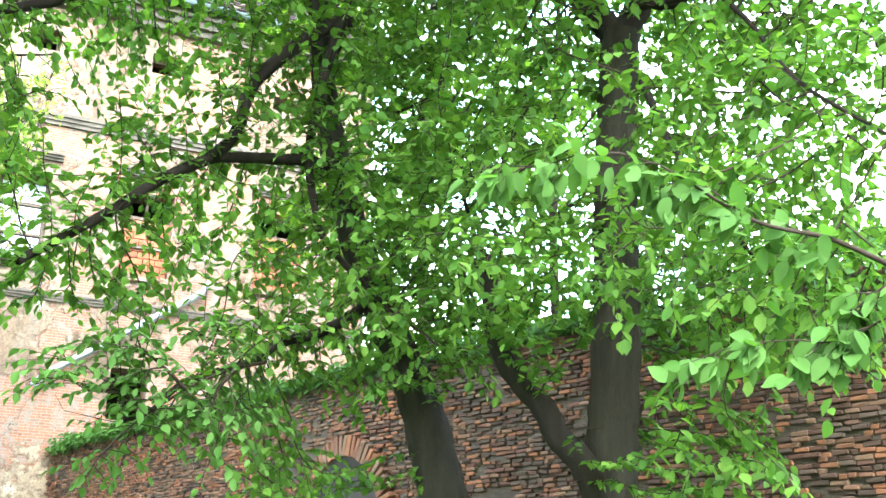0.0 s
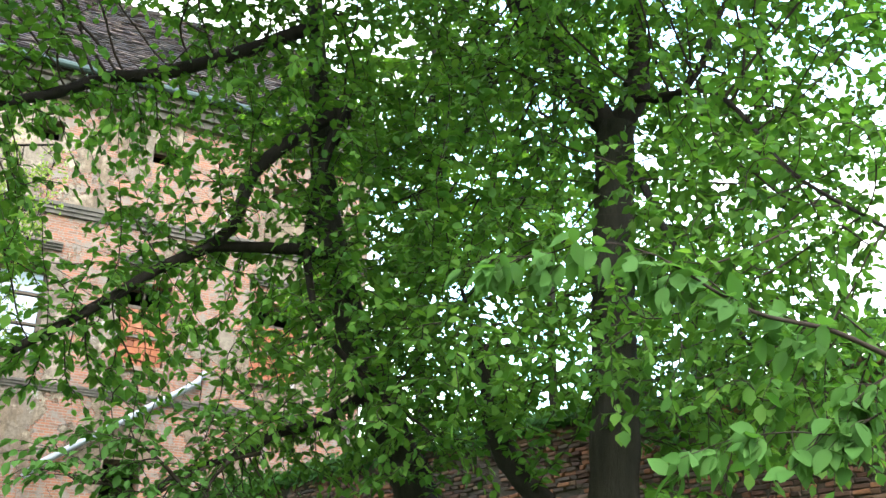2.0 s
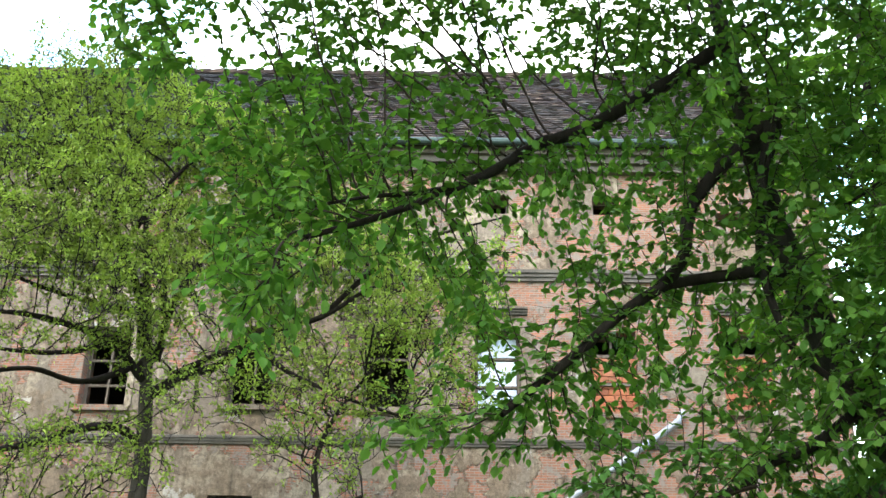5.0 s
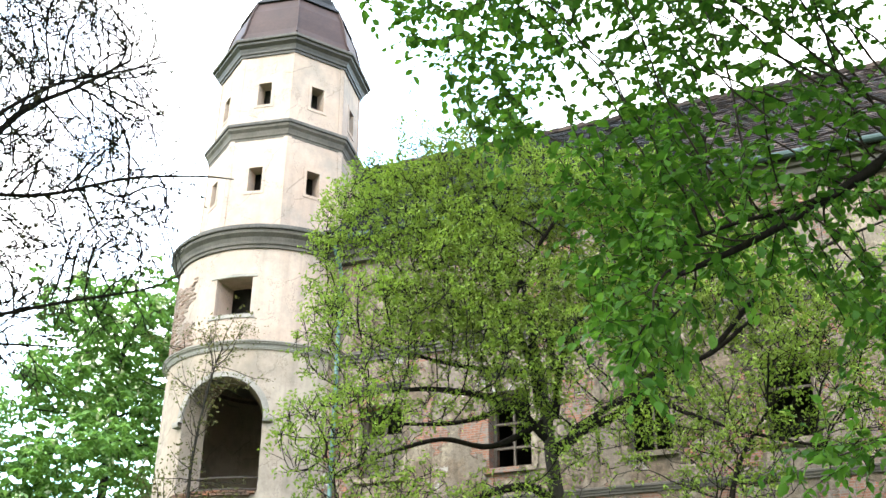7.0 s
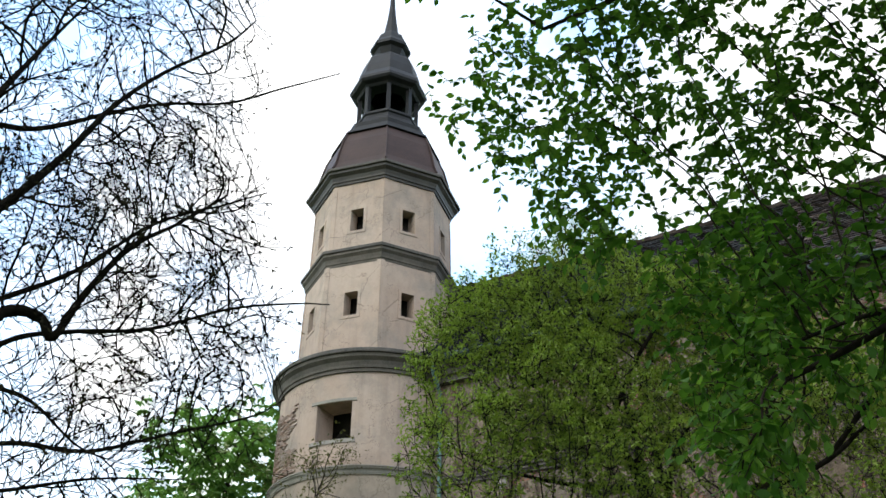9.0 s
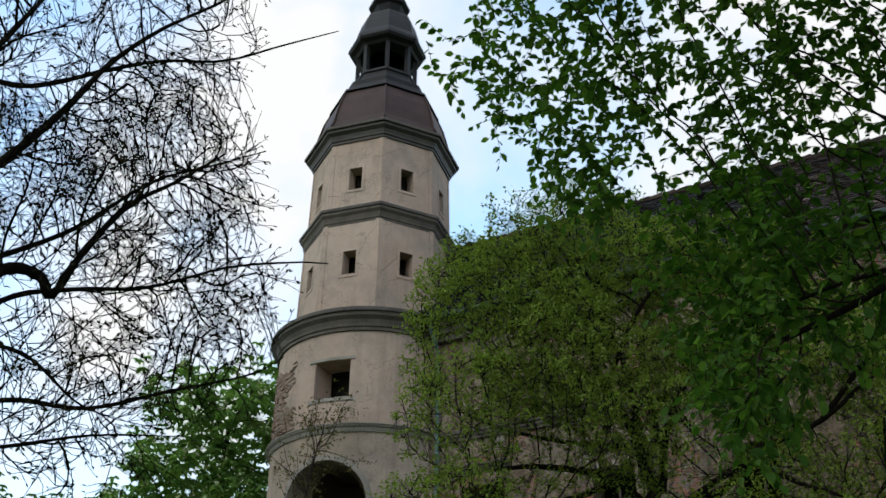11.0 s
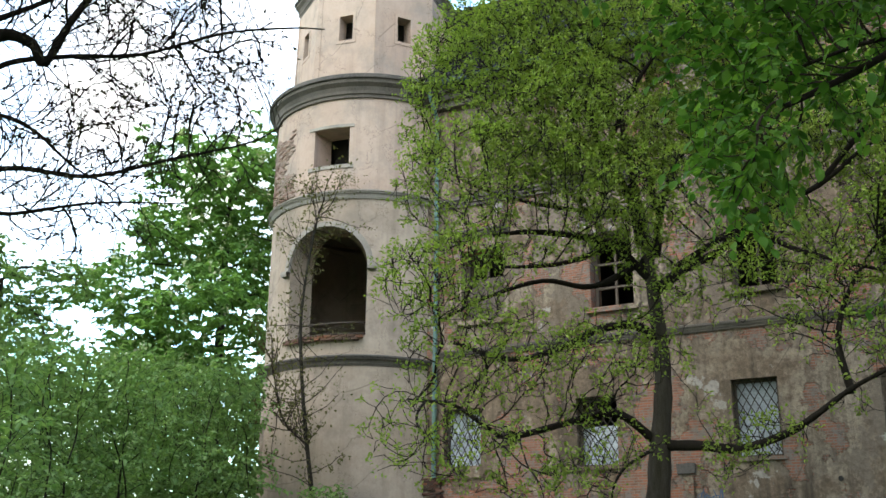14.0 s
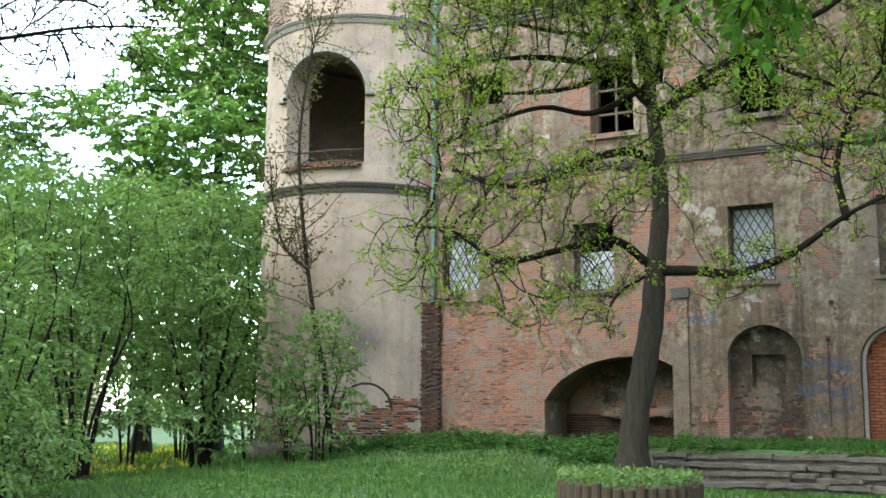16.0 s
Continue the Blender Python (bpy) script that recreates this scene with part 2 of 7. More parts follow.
SLATE = piece_material("dark_roof_tile", [(0.014, 0.014, 0.016), (0.027, 0.026, 0.027), (0.019, 0.018, 0.019)], dirt=(0.012, 0.012, 0.012))
DARKMETAL = plain("black_sheet_metal", (0.009, 0.009, 0.01), (0.024, 0.022, 0.022), 2.5, 0.6, 0.25, 0.01, metal=0.1, spec=0.2)
COPPER = plain("brown_sheet_metal", (0.022, 0.013, 0.011), (0.055, 0.03, 0.025), 1.5, 0.6, 0.25, 0.01, metal=0.15, spec=0.2)
TINBAND = plain("weathered_tin_edge", (0.025, 0.021, 0.018), (0.07, 0.06, 0.048), 2.0, 0.6, 0.2)
GUTTER = plain("green_gutter_metal", (0.06, 0.1, 0.085), (0.13, 0.21, 0.18), 3.0, 0.6, 0.2, metal=0.4)
GUTTER_DARK = plain("dark_gutter_metal", (0.015, 0.024, 0.021), (0.045, 0.07, 0.06), 3.0, 0.6, 0.2, metal=0.3)
ZINC = plain("zinc_pipe", (0.16, 0.165, 0.18), (0.28, 0.29, 0.31), 5.0, 0.5, 0.1, metal=0.6)
DARKWOOD = plain("weathered_dark_wood", (0.05, 0.04, 0.03), (0.13, 0.1, 0.075), 3.0, 0.85, 0.4, stretch=(6, 6, 0.6))
WHITEPAINT = plain("faded_white_boards", (0.3, 0.34, 0.4), (0.52, 0.56, 0.62), 2.0, 0.7, 0.2)
# Near-black tone stands in for the shade inside rooms, tower and recesses.
INNER_SHADE = plain("inner_shade_plaster", (0.014, 0.012, 0.01), (0.035, 0.03, 0.026), 1.0, 0.95, 0.3)
IRON = plain("rusty_iron", (0.025, 0.02, 0.018), (0.06, 0.045, 0.035), 8.0, 0.7, 0.3)
STONE = plain("worn_step_stone", (0.028, 0.025, 0.02), (0.17, 0.148, 0.12), 4.5, 0.92, 1.0, 0.05)
BARK = plain("smooth_grey_bark", (0.009, 0.0075, 0.0055), (0.036, 0.031, 0.022), 3.0, 0.9, 1.0, 0.03, stretch=(5, 5, 0.7), spec=0.1)
BARK_DARK = plain("dark_bark", (0.008, 0.006, 0.005), (0.026, 0.021, 0.016), 4.0, 0.95, 0.8, 0.02, stretch=(5, 5, 0.8), spec=0.05)
BARK_GREY = plain("grey_brown_bark", (0.02, 0.017, 0.013), (0.075, 0.063, 0.049), 3.0, 0.95, 1.0, 0.04, stretch=(5, 5, 0.8), spec=0.05)
LOGWOOD = plain("rotting_log_wood", (0.025, 0.018, 0.012), (0.085, 0.06, 0.038), 4.0, 0.9, 0.6, 0.02, stretch=(6, 6, 0.6))
TWIG = plain("twig_bark", (0.018, 0.013, 0.01), (0.045, 0.033, 0.025), 6.0, 0.95, 0.3, spec=0.05)
GLASS_WHITE = plain("milky_glazing", (0.12, 0.13, 0.14), (0.5, 0.53, 0.56), 2.2, 0.35, 0.1, spec=0.5)
GRASS_GROUND = plain("lawn_soil", (0.035, 0.065, 0.02), (0.07, 0.12, 0.04), 1.2, 0.95, 0.6, 0.03)


# ---------- building blocks ----------
def obj(name, bm, material, parent=None, label="", smooth=False):
    me = bpy.data.meshes.new(name)
    bm.normal_update()
    bm.to_mesh(me)
    bm.free()
    me.materials.append(material)
    if smooth:
        me.polygons.foreach_set("use_smooth", [True] * len(me.polygons))
    ob = new(name, me)
    if parent:
        ob.parent = parent
    return tagged(ob, label) if label else ob


def part(name, bm, material, parent, label="", smooth=False):
    return obj(name, bm, material, parent, label, smooth)


def thing(name, at, label, category, group="", kind=""):
    e = new(name)
    e.location = at
    return tagged(e, label, category, group, kind)


def box(bm, x0, x1, y0, y1, z0, z1):
    v = [bm.verts.new((x, y, z)) for z in (z0, z1) for y in (y0, y1) for x in (x0, x1)]
    for f in ((0, 2, 3, 1), (4, 5, 7, 6), (0, 1, 5, 4), (2, 6, 7, 3), (0, 4, 6, 2), (1, 3, 7, 5)):
        bm.faces.new([v[i] for i in f])


def boxed(*b):
    bm = bmesh.new()
    box(bm, *b)
    return bm


def prism(bm, outline, axis_from, axis_to):
    """outline: (x, z) points; from y axis_from to axis_to."""
    a = [bm.verts.new((x, axis_from, z)) for x, z in outline]
    b = [bm.verts.new((x, axis_to, z)) for x, z in outline]
    bm.faces.new(a), bm.faces.new(b[::-1])
    for i in range(len(a)):
        j = (i + 1) % len(a)
        bm.faces.new((a[j], a[i], b[i], b[j]))


def ring_solid(bm, profile, sides, turn=0.0, a0=0.0, a1=360.0, centre=(0, 0)):
    """A lathe of (radius, z) points with the given number of sides."""
    full = a1 - a0 >= 359.9
    count = sides if full else sides + 1
    rows = []
    for r, z in profile:
        rows.append([bm.verts.new((centre[0] + r * math.cos(radians(a0 + turn + (a1 - a0) * k / sides)),
                                   centre[1] + r * math.sin(radians(a0 + turn + (a1 - a0) * k / sides)), z)) for k in range(count)])
    for p, q in zip(rows, rows[1:]):
        for k in range(sides):
            j = (k + 1) % count
            bm.faces.new((p[k], p[j], q[j], q[k]))
    return rows


def tube(bm, pts, radii, sides=7):
    """A tube along points, with a radius at each."""
    pts = [Vector(p) for p in pts]
    up = Vector((0.13, 0.21, 0.97))
    rows = []
    for i, p in enumerate(pts):
        d = (pts[min(i + 1, len(pts) - 1)] - pts[max(i - 1, 0)]).normalized()
        u = d.cross(up)
        if u.length < 0.05:
            u = d.cross(Vector((1, 0, 0)))
        u.normalize()
        w = d.cross(u)
        rows.append([bm.verts.new(p + (u * math.cos(6.2832 * k / sides) + w * math.sin(6.2832 * k / sides)) * radii[i]) for k in range(sides)])
    for a, b in zip(rows, rows[1:]):
        for k in range(sides):
            bm.faces.new((a[k], a[(k + 1) % sides], b[(k + 1) % sides], b[k]))
    bm.faces.new(rows[-1])
    bm.faces.new(rows[0][::-1])


def curve_points(pts, per=4):
    """A smooth line through the points."""
    p = [Vector(q) for q in pts]
    p = [p[0] * 2 - p[1], *p, p[-1] * 2 - p[-2]]
    out = []
    for i in range(1, len(p) - 2):
        for k in range(per):
            t = k / per
            out.append(0.5 * ((2 * p[i]) + (p[i + 1] - p[i - 1]) * t + (2 * p[i - 1] - 5 * p[i] + 4 * p[i + 1] - p[i + 2]) * t * t + (3 * p[i] - p[i - 1] - 3 * p[i + 1] + p[i + 2]) * t ** 3))
    return out + [p[-2]]


# ---------- ground ----------
def smooth(a, b, v):
    t = min(1.0, max(0.0, (v - a) / (b - a)))
    return t * t * (3 - 2 * t)


def ground_z(x, y):
    rise = 0.031 * min(max(y, 0), 17.0) + 0.38 * smooth(17.2, 21.0, y)
    rise *= smooth(-18.5, -11.5, x) * 0.85 + 0.15
    rise -= 0.17 * smooth(-6.0, -5.2, x) * smooth(15.3, 16.8, y)
    terrace = smooth(-6.4, -5.6, x) * smooth(18.1, 18.4, y)
    rise += (0.96 + 0.02 * (y - 18) - rise) * terrace
    rise += 0.05 * noise.noise((x * 0.35, y * 0.35, 0.0)) * smooth(2, 6, abs(x) + abs(y))
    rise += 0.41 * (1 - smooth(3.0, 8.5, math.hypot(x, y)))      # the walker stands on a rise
    return rise - 0.004 * max(0.0, -x - 20) * (1 if x > -80 else 0) - (0.24 if x <= -80 else 0)


bm = bmesh.new()
xs = [-900, -400, -200, -120, -80, -60, -50] + [-44 + 1.0 * k for k in range(34)] + [-10 + 0.4 * k for k in range(65)] + [18, 22, 30, 50, 100, 250, 900]
ys = [-900, -300, -100, -40, -20, -10] + [-6 + 1.0 * k for k in range(21)] + [15 + 0.35 * k for k in range(20)] + [22 + 1.0 * k for k in range(29)] + [60, 75, 100, 160, 300, 900]
gv = [[bm.verts.new((x, y, ground_z(x, y))) for x in xs] for y in ys]
for j in range(len(ys) - 1):
    for i in range(len(xs) - 1):
        bm.faces.new((gv[j][i], gv[j][i + 1], gv[j + 1][i + 1], gv[j + 1][i]))
tagged(obj("ground", bm, GRASS_GROUND, smooth=True), "gently rising green lawn round the ruined palace", "ground", kind="structure")

# ---------- palace front ----------
FY, FT = 22.0, 0.7           # face of the front wall, its thickness
FX0, FX1, FZ0, FZ1 = -13.2, 8.6, 0.0, 13.95
AXES = [-10.65, -7.42, -4.28, -1.32, 1.07, 3.6, 6.5]
OPEN = []                    # x0, x1, z0, z1, arched
LOW = [(-11.68, -10.72, 4.2, 5.72), (-8.37, -7.44, 4.25, 5.76), (-4.95, -4.01, 4.28, 5.88), (-2.06, -1.08, 4.28, 5.87), (3.2, 3.95, 4.7, 5.75)]
HIGH = [(-11.2, -10.1, 7.8, 9.55), (-7.92, -6.92, 7.75, 9.52), (-4.76, -3.8, 7.8, 9.55), (-1.85, -0.82, 7.78, 9.55), (0.58, 1.58, 7.68, 9.55), (3.09, 4.11, 7.72, 9.55), (5.95, 7.05, 7.8, 9.6)]
SMALL = [(a - 0.3, a + 0.3, 12.42, 12.9) for a in AXES[:6]] + [(6.13, 6.96, 12.15, 12.5)]
ARCHES = [(-9.1, -6.2, 0.2, 1.85, 2.82), (-5.05, -3.58, 0.2, 2.7, 3.4), (-2.5, -1.05, 0.2, 2.6, 3.35)]
WIDE_ARCH = [(-9.1, 1.85), (-8.79, 2.22), (-8.25, 2.56), (-7.72, 2.73), (-7.12, 2.79), (-6.54, 2.73), (-6.2, 2.58)]   # its worn, lopsided head
OPEN += [(*o,) for o in LOW + HIGH + SMALL] + [(a[0], a[1], a[2], a[4]) for a in ARCHES]


def wall_with_openings(bm, x0, x1, y0, y1, z0, z1, openings):
    cx = sorted({x0, x1, *[o[0] for o in openings], *[o[1] for o in openings]})
    cz = sorted({z0, z1, *[o[2] for o in openings], *[o[3] for o in openings]})
    solid = {}
    for i in range(len(cx) - 1):
        for k in range(len(cz) - 1):
            mx, mz = (cx[i] + cx[i + 1]) / 2, (cz[k] + cz[k + 1]) / 2
            solid[i, k] = not any(o[0] < mx < o[1] and o[2] < mz < o[3] for o in openings)
    grid = {}

    def vert(i, k, y):
        key = (i, k, y)
        if key not in grid:
            grid[key] = bm.verts.new((cx[i], y, cz[k]))
        return grid[key]

    for (i, k), s in solid.items():
        if not s:
            continue
        bm.faces.new([vert(i, k, y0), vert(i + 1, k, y0), vert(i + 1, k + 1, y0), vert(i, k + 1, y0)])
        bm.faces.new([vert(i, k, y1), vert(i, k + 1, y1), vert(i + 1, k + 1, y1), vert(i + 1, k, y1)])
        for di, dk, a, b in ((-1, 0, (i, k), (i, k + 1)), (1, 0, (i + 1, k + 1), (i + 1, k)), (0, -1, (i + 1, k), (i, k)), (0, 1, (i, k + 1), (i + 1, k + 1))):
            if not solid.get((i + di, k + dk), False):
                bm.faces.new([vert(*a, y0), vert(*b, y0), vert(*b, y1), vert(*a, y1)])


palace = thing("palace", (0, FY, 0), "abandoned three-storey palace with flaking plaster and bare brick", "building")


def local(bm):
    bmesh.ops.translate(bm, verts=bm.verts[:], vec=(0, -FY, 0))
    return bm


def arch_filler(x0, x1, spring, apex, y0, y1, n=16, line=None):
    """The masonry between an arch and the square head above it."""
    bm = bmesh.new()
    half, mid, rise, top = (x1 - x0) / 2, (x0 + x1) / 2, apex - spring - 0.02, apex
    low = [(mid - half * math.cos(math.pi * k / n), spring + rise * math.sin(math.pi * k / n)) for k in range(n + 1)]
    if line:
        low = [(p.x, p.z) for p in curve_points([(x, 0, z) for x, z in line], 4)]
        n = len(low) - 1
    rows = [[[bm.verts.new((x, y, z)), bm.verts.new((x, y, top))] for x, z in low] for y in (y0, y1)]
    for k in range(n):
        bm.faces.new((rows[0][k][0], rows[0][k + 1][0], rows[0][k + 1][1], rows[0][k][1]))
        bm.faces.new((rows[1][k][1], rows[1][k + 1][1], rows[1][k + 1][0], rows[1][k][0]))
        bm.faces.new((rows[0][k + 1][0], rows[0][k][0], rows[1][k][0], rows[1][k + 1][0]))
    return bm


bm = bmesh.new()
wall_with_openings(bm, FX0, FX1, FY, FY + FT, FZ0, FZ1, OPEN)
part("front_wall", local(bm), PLASTER, palace, "stained beige plaster wall with flaked spots")
for x0, x1, zb, sp, ap in ARCHES:
    part("arch_head", local(arch_filler(x0, x1, sp, ap, FY, FY + FT, 16, WIDE_ARCH if x0 == -9.1 else None)), PLASTER, palace)
# Assumed inner wall and floors, coloured dark so the openings read black.
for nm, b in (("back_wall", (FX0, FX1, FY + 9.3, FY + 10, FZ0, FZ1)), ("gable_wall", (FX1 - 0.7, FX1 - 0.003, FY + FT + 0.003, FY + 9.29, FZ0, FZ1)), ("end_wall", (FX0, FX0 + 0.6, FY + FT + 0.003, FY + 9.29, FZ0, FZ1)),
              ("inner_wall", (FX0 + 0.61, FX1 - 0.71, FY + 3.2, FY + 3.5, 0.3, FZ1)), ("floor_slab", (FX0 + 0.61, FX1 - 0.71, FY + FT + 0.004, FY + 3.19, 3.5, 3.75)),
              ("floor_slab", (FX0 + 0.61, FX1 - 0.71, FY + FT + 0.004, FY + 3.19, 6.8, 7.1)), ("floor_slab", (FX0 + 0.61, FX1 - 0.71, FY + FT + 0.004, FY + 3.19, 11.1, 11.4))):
    part(nm, local(boxed(*b)), INNER_SHADE if nm in ("inner_wall", "floor_slab") else PLASTER, palace)


def band(x0, x1, z0, z1, out, name="string_course", material=None):
    """A moulded band on the front: three stepped fillets in one profile."""
    bm, h = bmesh.new(), (z1 - z0) / 3
    prof = [(0.0, z0), (out * 0.45, z0), (out * 0.45, z0 + h), (out * 0.72, z0 + h), (out * 0.72, z0 + 2 * h), (out, z0 + 2 * h), (out, z1 - 0.01), (0.0, z1 + out * 0.2)]
    a = [bm.verts.new((x0, FY - 0.002 - y, z)) for y, z in prof]
    b = [bm.verts.new((x1, FY - 0.002 - y, z)) for y, z in prof]
    bm.faces.new(a[::-1]), bm.faces.new(b)
    for i in range(len(a)):
        j = (i + 1) % len(a)
        bm.faces.new((a[i], a[j], b[j], b[i]))
    part(name, local(bm), material or TRIM_DIM, palace)


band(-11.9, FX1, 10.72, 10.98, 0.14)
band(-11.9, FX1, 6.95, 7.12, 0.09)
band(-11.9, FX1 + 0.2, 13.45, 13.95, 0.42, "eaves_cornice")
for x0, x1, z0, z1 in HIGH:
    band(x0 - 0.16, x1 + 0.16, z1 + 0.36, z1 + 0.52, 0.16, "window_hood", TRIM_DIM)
    part("sill", local(boxed(x0 - 0.12, x1 + 0.12, FY - 0.1, FY + 0.3, z0 - 0.12, z0 - 0.003)), PLASTER, palace)
    bm = bmesh.new()
    for a in ((x0 - 0.15, x0 - 0.002, z0, z1 + 0.15), (x1 + 0.002, x1 + 0.15, z0, z1 + 0.15), (x0 - 0.001, x1 + 0.001, z1 + 0.002, z1 + 0.15)):
        box(bm, a[0], a[1], FY - 0.035, FY - 0.001, a[2], a[3])
    part("window_surround", local(bm), PLASTER, palace)
for x0, x1, z0, z1 in LOW:
    part("sill", local(boxed(x0 - 0.08, x1 + 0.08, FY - 0.06, FY + 0.2, z0 - 0.08, z0 - 0.003)), PLASTER, palace)

# roof
RZ, RY, RIDGE = 13.97, 27.0, 19.5
RX0, RX1 = -14.6, 8.9


def roof_sheet(bm, x0, x1, y_e, z_e, y_r, z_r, courses, width):
    """Overlapping plain tiles, course by course, slightly uneven."""
    up = Vector((0, y_r - y_e, z_r - z_e))
    run, up = up.length, up.normalized()
    nrm = Vector((0, -up.z, up.y))
    step, rnd = run / courses, random.Random(4)
    for c in range(courses):
        x = x0 - (width / 2 if c % 2 else 0)
        while x < x1:
            a, b = max(x, x0) + 0.004, min(x + width, x1) - 0.004
            lift, slip = 0.042 + rnd.uniform(-0.01, 0.02), rnd.uniform(-0.02, 0.02)
            if b - a > 0.03 and rnd.random() > 0.012:
                o = Vector((0, y_e, z_e)) + up * (c * step - 0.03 + slip)
                p = [Vector((q, 0, 0)) + o + up * s + nrm * t for q, s, t in ((a, 0, lift), (b, 0, lift), (b, step * 1.25, 0.008), (a, step * 1.25, 0.008), (a, 0, lift - 0.018), (b, 0, lift - 0.018))]
                v = [bm.verts.new(q) for q in p]
                bm.faces.new((v[0], v[1], v[2], v[3]))
                bm.faces.new((v[4], v[5], v[1], v[0]))
            x += width


bm = bmesh.new()
prism(bm, [(FY - 0.5, RZ), (RY, RIDGE), (RY + 5.4, RZ)], RX0, RX1)
bmesh.ops.transform(bm, matrix=Matrix(((0, 1, 0, 0), (1, 0, 0, 0), (0, 0, 1, 0), (0, 0, 0, 1))), verts=bm.verts[:])
bmesh.ops.recalc_face_normals(bm, faces=bm.faces[:])
roof = part("roof", local(bm), ROOF, palace, "steep dark brown tiled roof with mossy patches")
bm = bmesh.new()
roof_sheet(bm, -3.2, RX1, FY - 0.52, RZ, RY, RIDGE, 40, 0.19)
tagged(part("roof_tiles", local(bm), ROOF, roof), kind="stuff")
bm = bmesh.new()
roof_sheet(bm, RX0, -3.2, FY - 0.52, RZ, RY, RIDGE, 40, 0.22)
tagged(part("roof_tiles", local(bm), SLATE, roof, "darker slate-grey tiles"), kind="stuff")
bm = bmesh.new()
rnd = random.Random(9)
for k in range(58):
    x = RX0 + k * 0.405
    tube(bm, [(x, RY, RIDGE + 0.02), (x + 0.43, RY, RIDGE + 0.05 + rnd.uniform(-0.01, 0.02))], [0.1, 0.12], 8)
part("ridge_tiles", local(bm), ROOF, roof)
bm = bmesh.new()
tube(bm, [(-11.6, FY - 0.62, RZ - 0.02), (RX1, FY - 0.62, RZ + 0.03)], [0.09, 0.09], 10)
part("gutter", local(bm), GUTTER_DARK, palace, "green weathered eaves gutter")
bm = bmesh.new()
tube(bm, [(-11.86, FY - 0.62, RZ), (-11.86, FY - 0.5, RZ - 0.3), (-11.86, FY - 0.14, RZ - 0.75), (-11.86, FY - 0.12, 10), (-11.88, FY - 0.12, 4.15)], [0.055] * 5, 10)
part("downpipe", local(bm), GUTTER, palace, "green copper downpipe broken off above the ground")
bm = bmesh.new()
tube(bm, [(5.0, FY - 0.1, 7.75), (4.85, FY - 0.14, 7.5), (1.95, FY - 0.14, 5.45), (1.75, FY - 0.14, 5.2)], [0.07] * 4, 12)
for t in (0.0, 0.33, 0.66, 1.0):
    x, z = 1.95 + 2.9 * t, 5.45 + 2.05 * t
    tube(bm, [(x - 0.04, FY - 0.14, z - 0.03), (x + 0.04, FY - 0.14, z + 0.03)], [0.085, 0.085], 12)
part("slanting_pipe", local(bm), ZINC, palace, "slanting grey zinc pipe with collars")

# ---------- windows of the palace ----------
def lattice_window(o, blind):
    """A dim pane behind a grille of crossed iron bars."""
    x0, x1, z0, z1 = o
    w = part("window", local(boxed(x0 + 0.002, x1 - 0.002, FY + 0.26, FY + 0.29, z0 + 0.002, z1 - 0.002 - blind)), GLASS_WHITE, palace, "milky pane behind crossed iron bars")
    bm, rnd = bmesh.new(), random.Random(int(x0 * 100))
    step, slope = 0.168, 1.75
    h = z1 - z0
    for sgn in (1, -1):
        k = x0 - h / slope
        while k < x1 + h / slope:
            ts = sorted([((x0 - k) * slope * sgn), ((x1 - k) * slope * sgn)])
            lo, hi = max(ts[0], 0 if sgn > 0 else 0), min(ts[1], h)
            if hi - lo > 0.03:
                yy = FY + 0.14 + (0.012 if sgn > 0 else 0)
                tube(bm, [(k + lo / slope * sgn, yy, z0 + lo), (k + hi / slope * sgn, yy, z0 + hi)], [0.012, 0.012], 4)
            k += step
    part("grille", bm_shift(bm), IRON, w)
    bm = bmesh.new()
    wall_with_openings(bm, x0 + 0.003, x1 - 0.003, FY + 0.18, FY + 0.255, z0 + 0.003, z1 - 0.003, [(x0 + 0.06, x1 - 0.06, z0 + 0.05, z1 - 0.06)])
    part("window_frame", bm_shift(bm), DARKWOOD, w)
    return w


def bm_shift(bm):
    bmesh.ops.translate(bm, verts=bm.verts[:], vec=(0, -FY, 0))
    return bm


for k, o in enumerate(LOW[:3]):
    lattice_window(o, 0.62 if k == 1 else 0)
o = LOW[3]
part("window", local(boxed(o[0] + 0.002, o[1] - 0.002, FY + 0.16, FY + 0.3, o[2] + 0.002, o[3] - 0.002)), RUBBLE, palace, "window walled up and plastered grey-brown")


def cross_frame(o, bars, material=DARKWOOD, y=0.3, t=0.05):
    """A casement frame in one piece; bars as shares of width and height."""
    x0, x1, z0, z1 = o
    xs = [x0 + 0.07, *[v for s in bars if s[0] == "v" for v in (x0 + (x1 - x0) * s[1] - t / 2, x0 + (x1 - x0) * s[1] + t / 2)], x1 - 0.07]
    zs = [z0 + 0.07, *[v for s in sorted(bars, key=lambda q: q[1]) if s[0] == "h" for v in (z0 + (z1 - z0) * s[1] - t / 2, z0 + (z1 - z0) * s[1] + t / 2)], z1 - 0.07]
    panes = [(xs[i], xs[i + 1], zs[k], zs[k + 1]) for i in range(0, len(xs), 2) for k in range(0, len(zs), 2)]
    bm = bmesh.new()
    wall_with_openings(bm, x0 + 0.002, x1 - 0.002, FY + y, FY + y + 0.08, z0 + 0.002, z1 - 0.002, panes)
    return bm


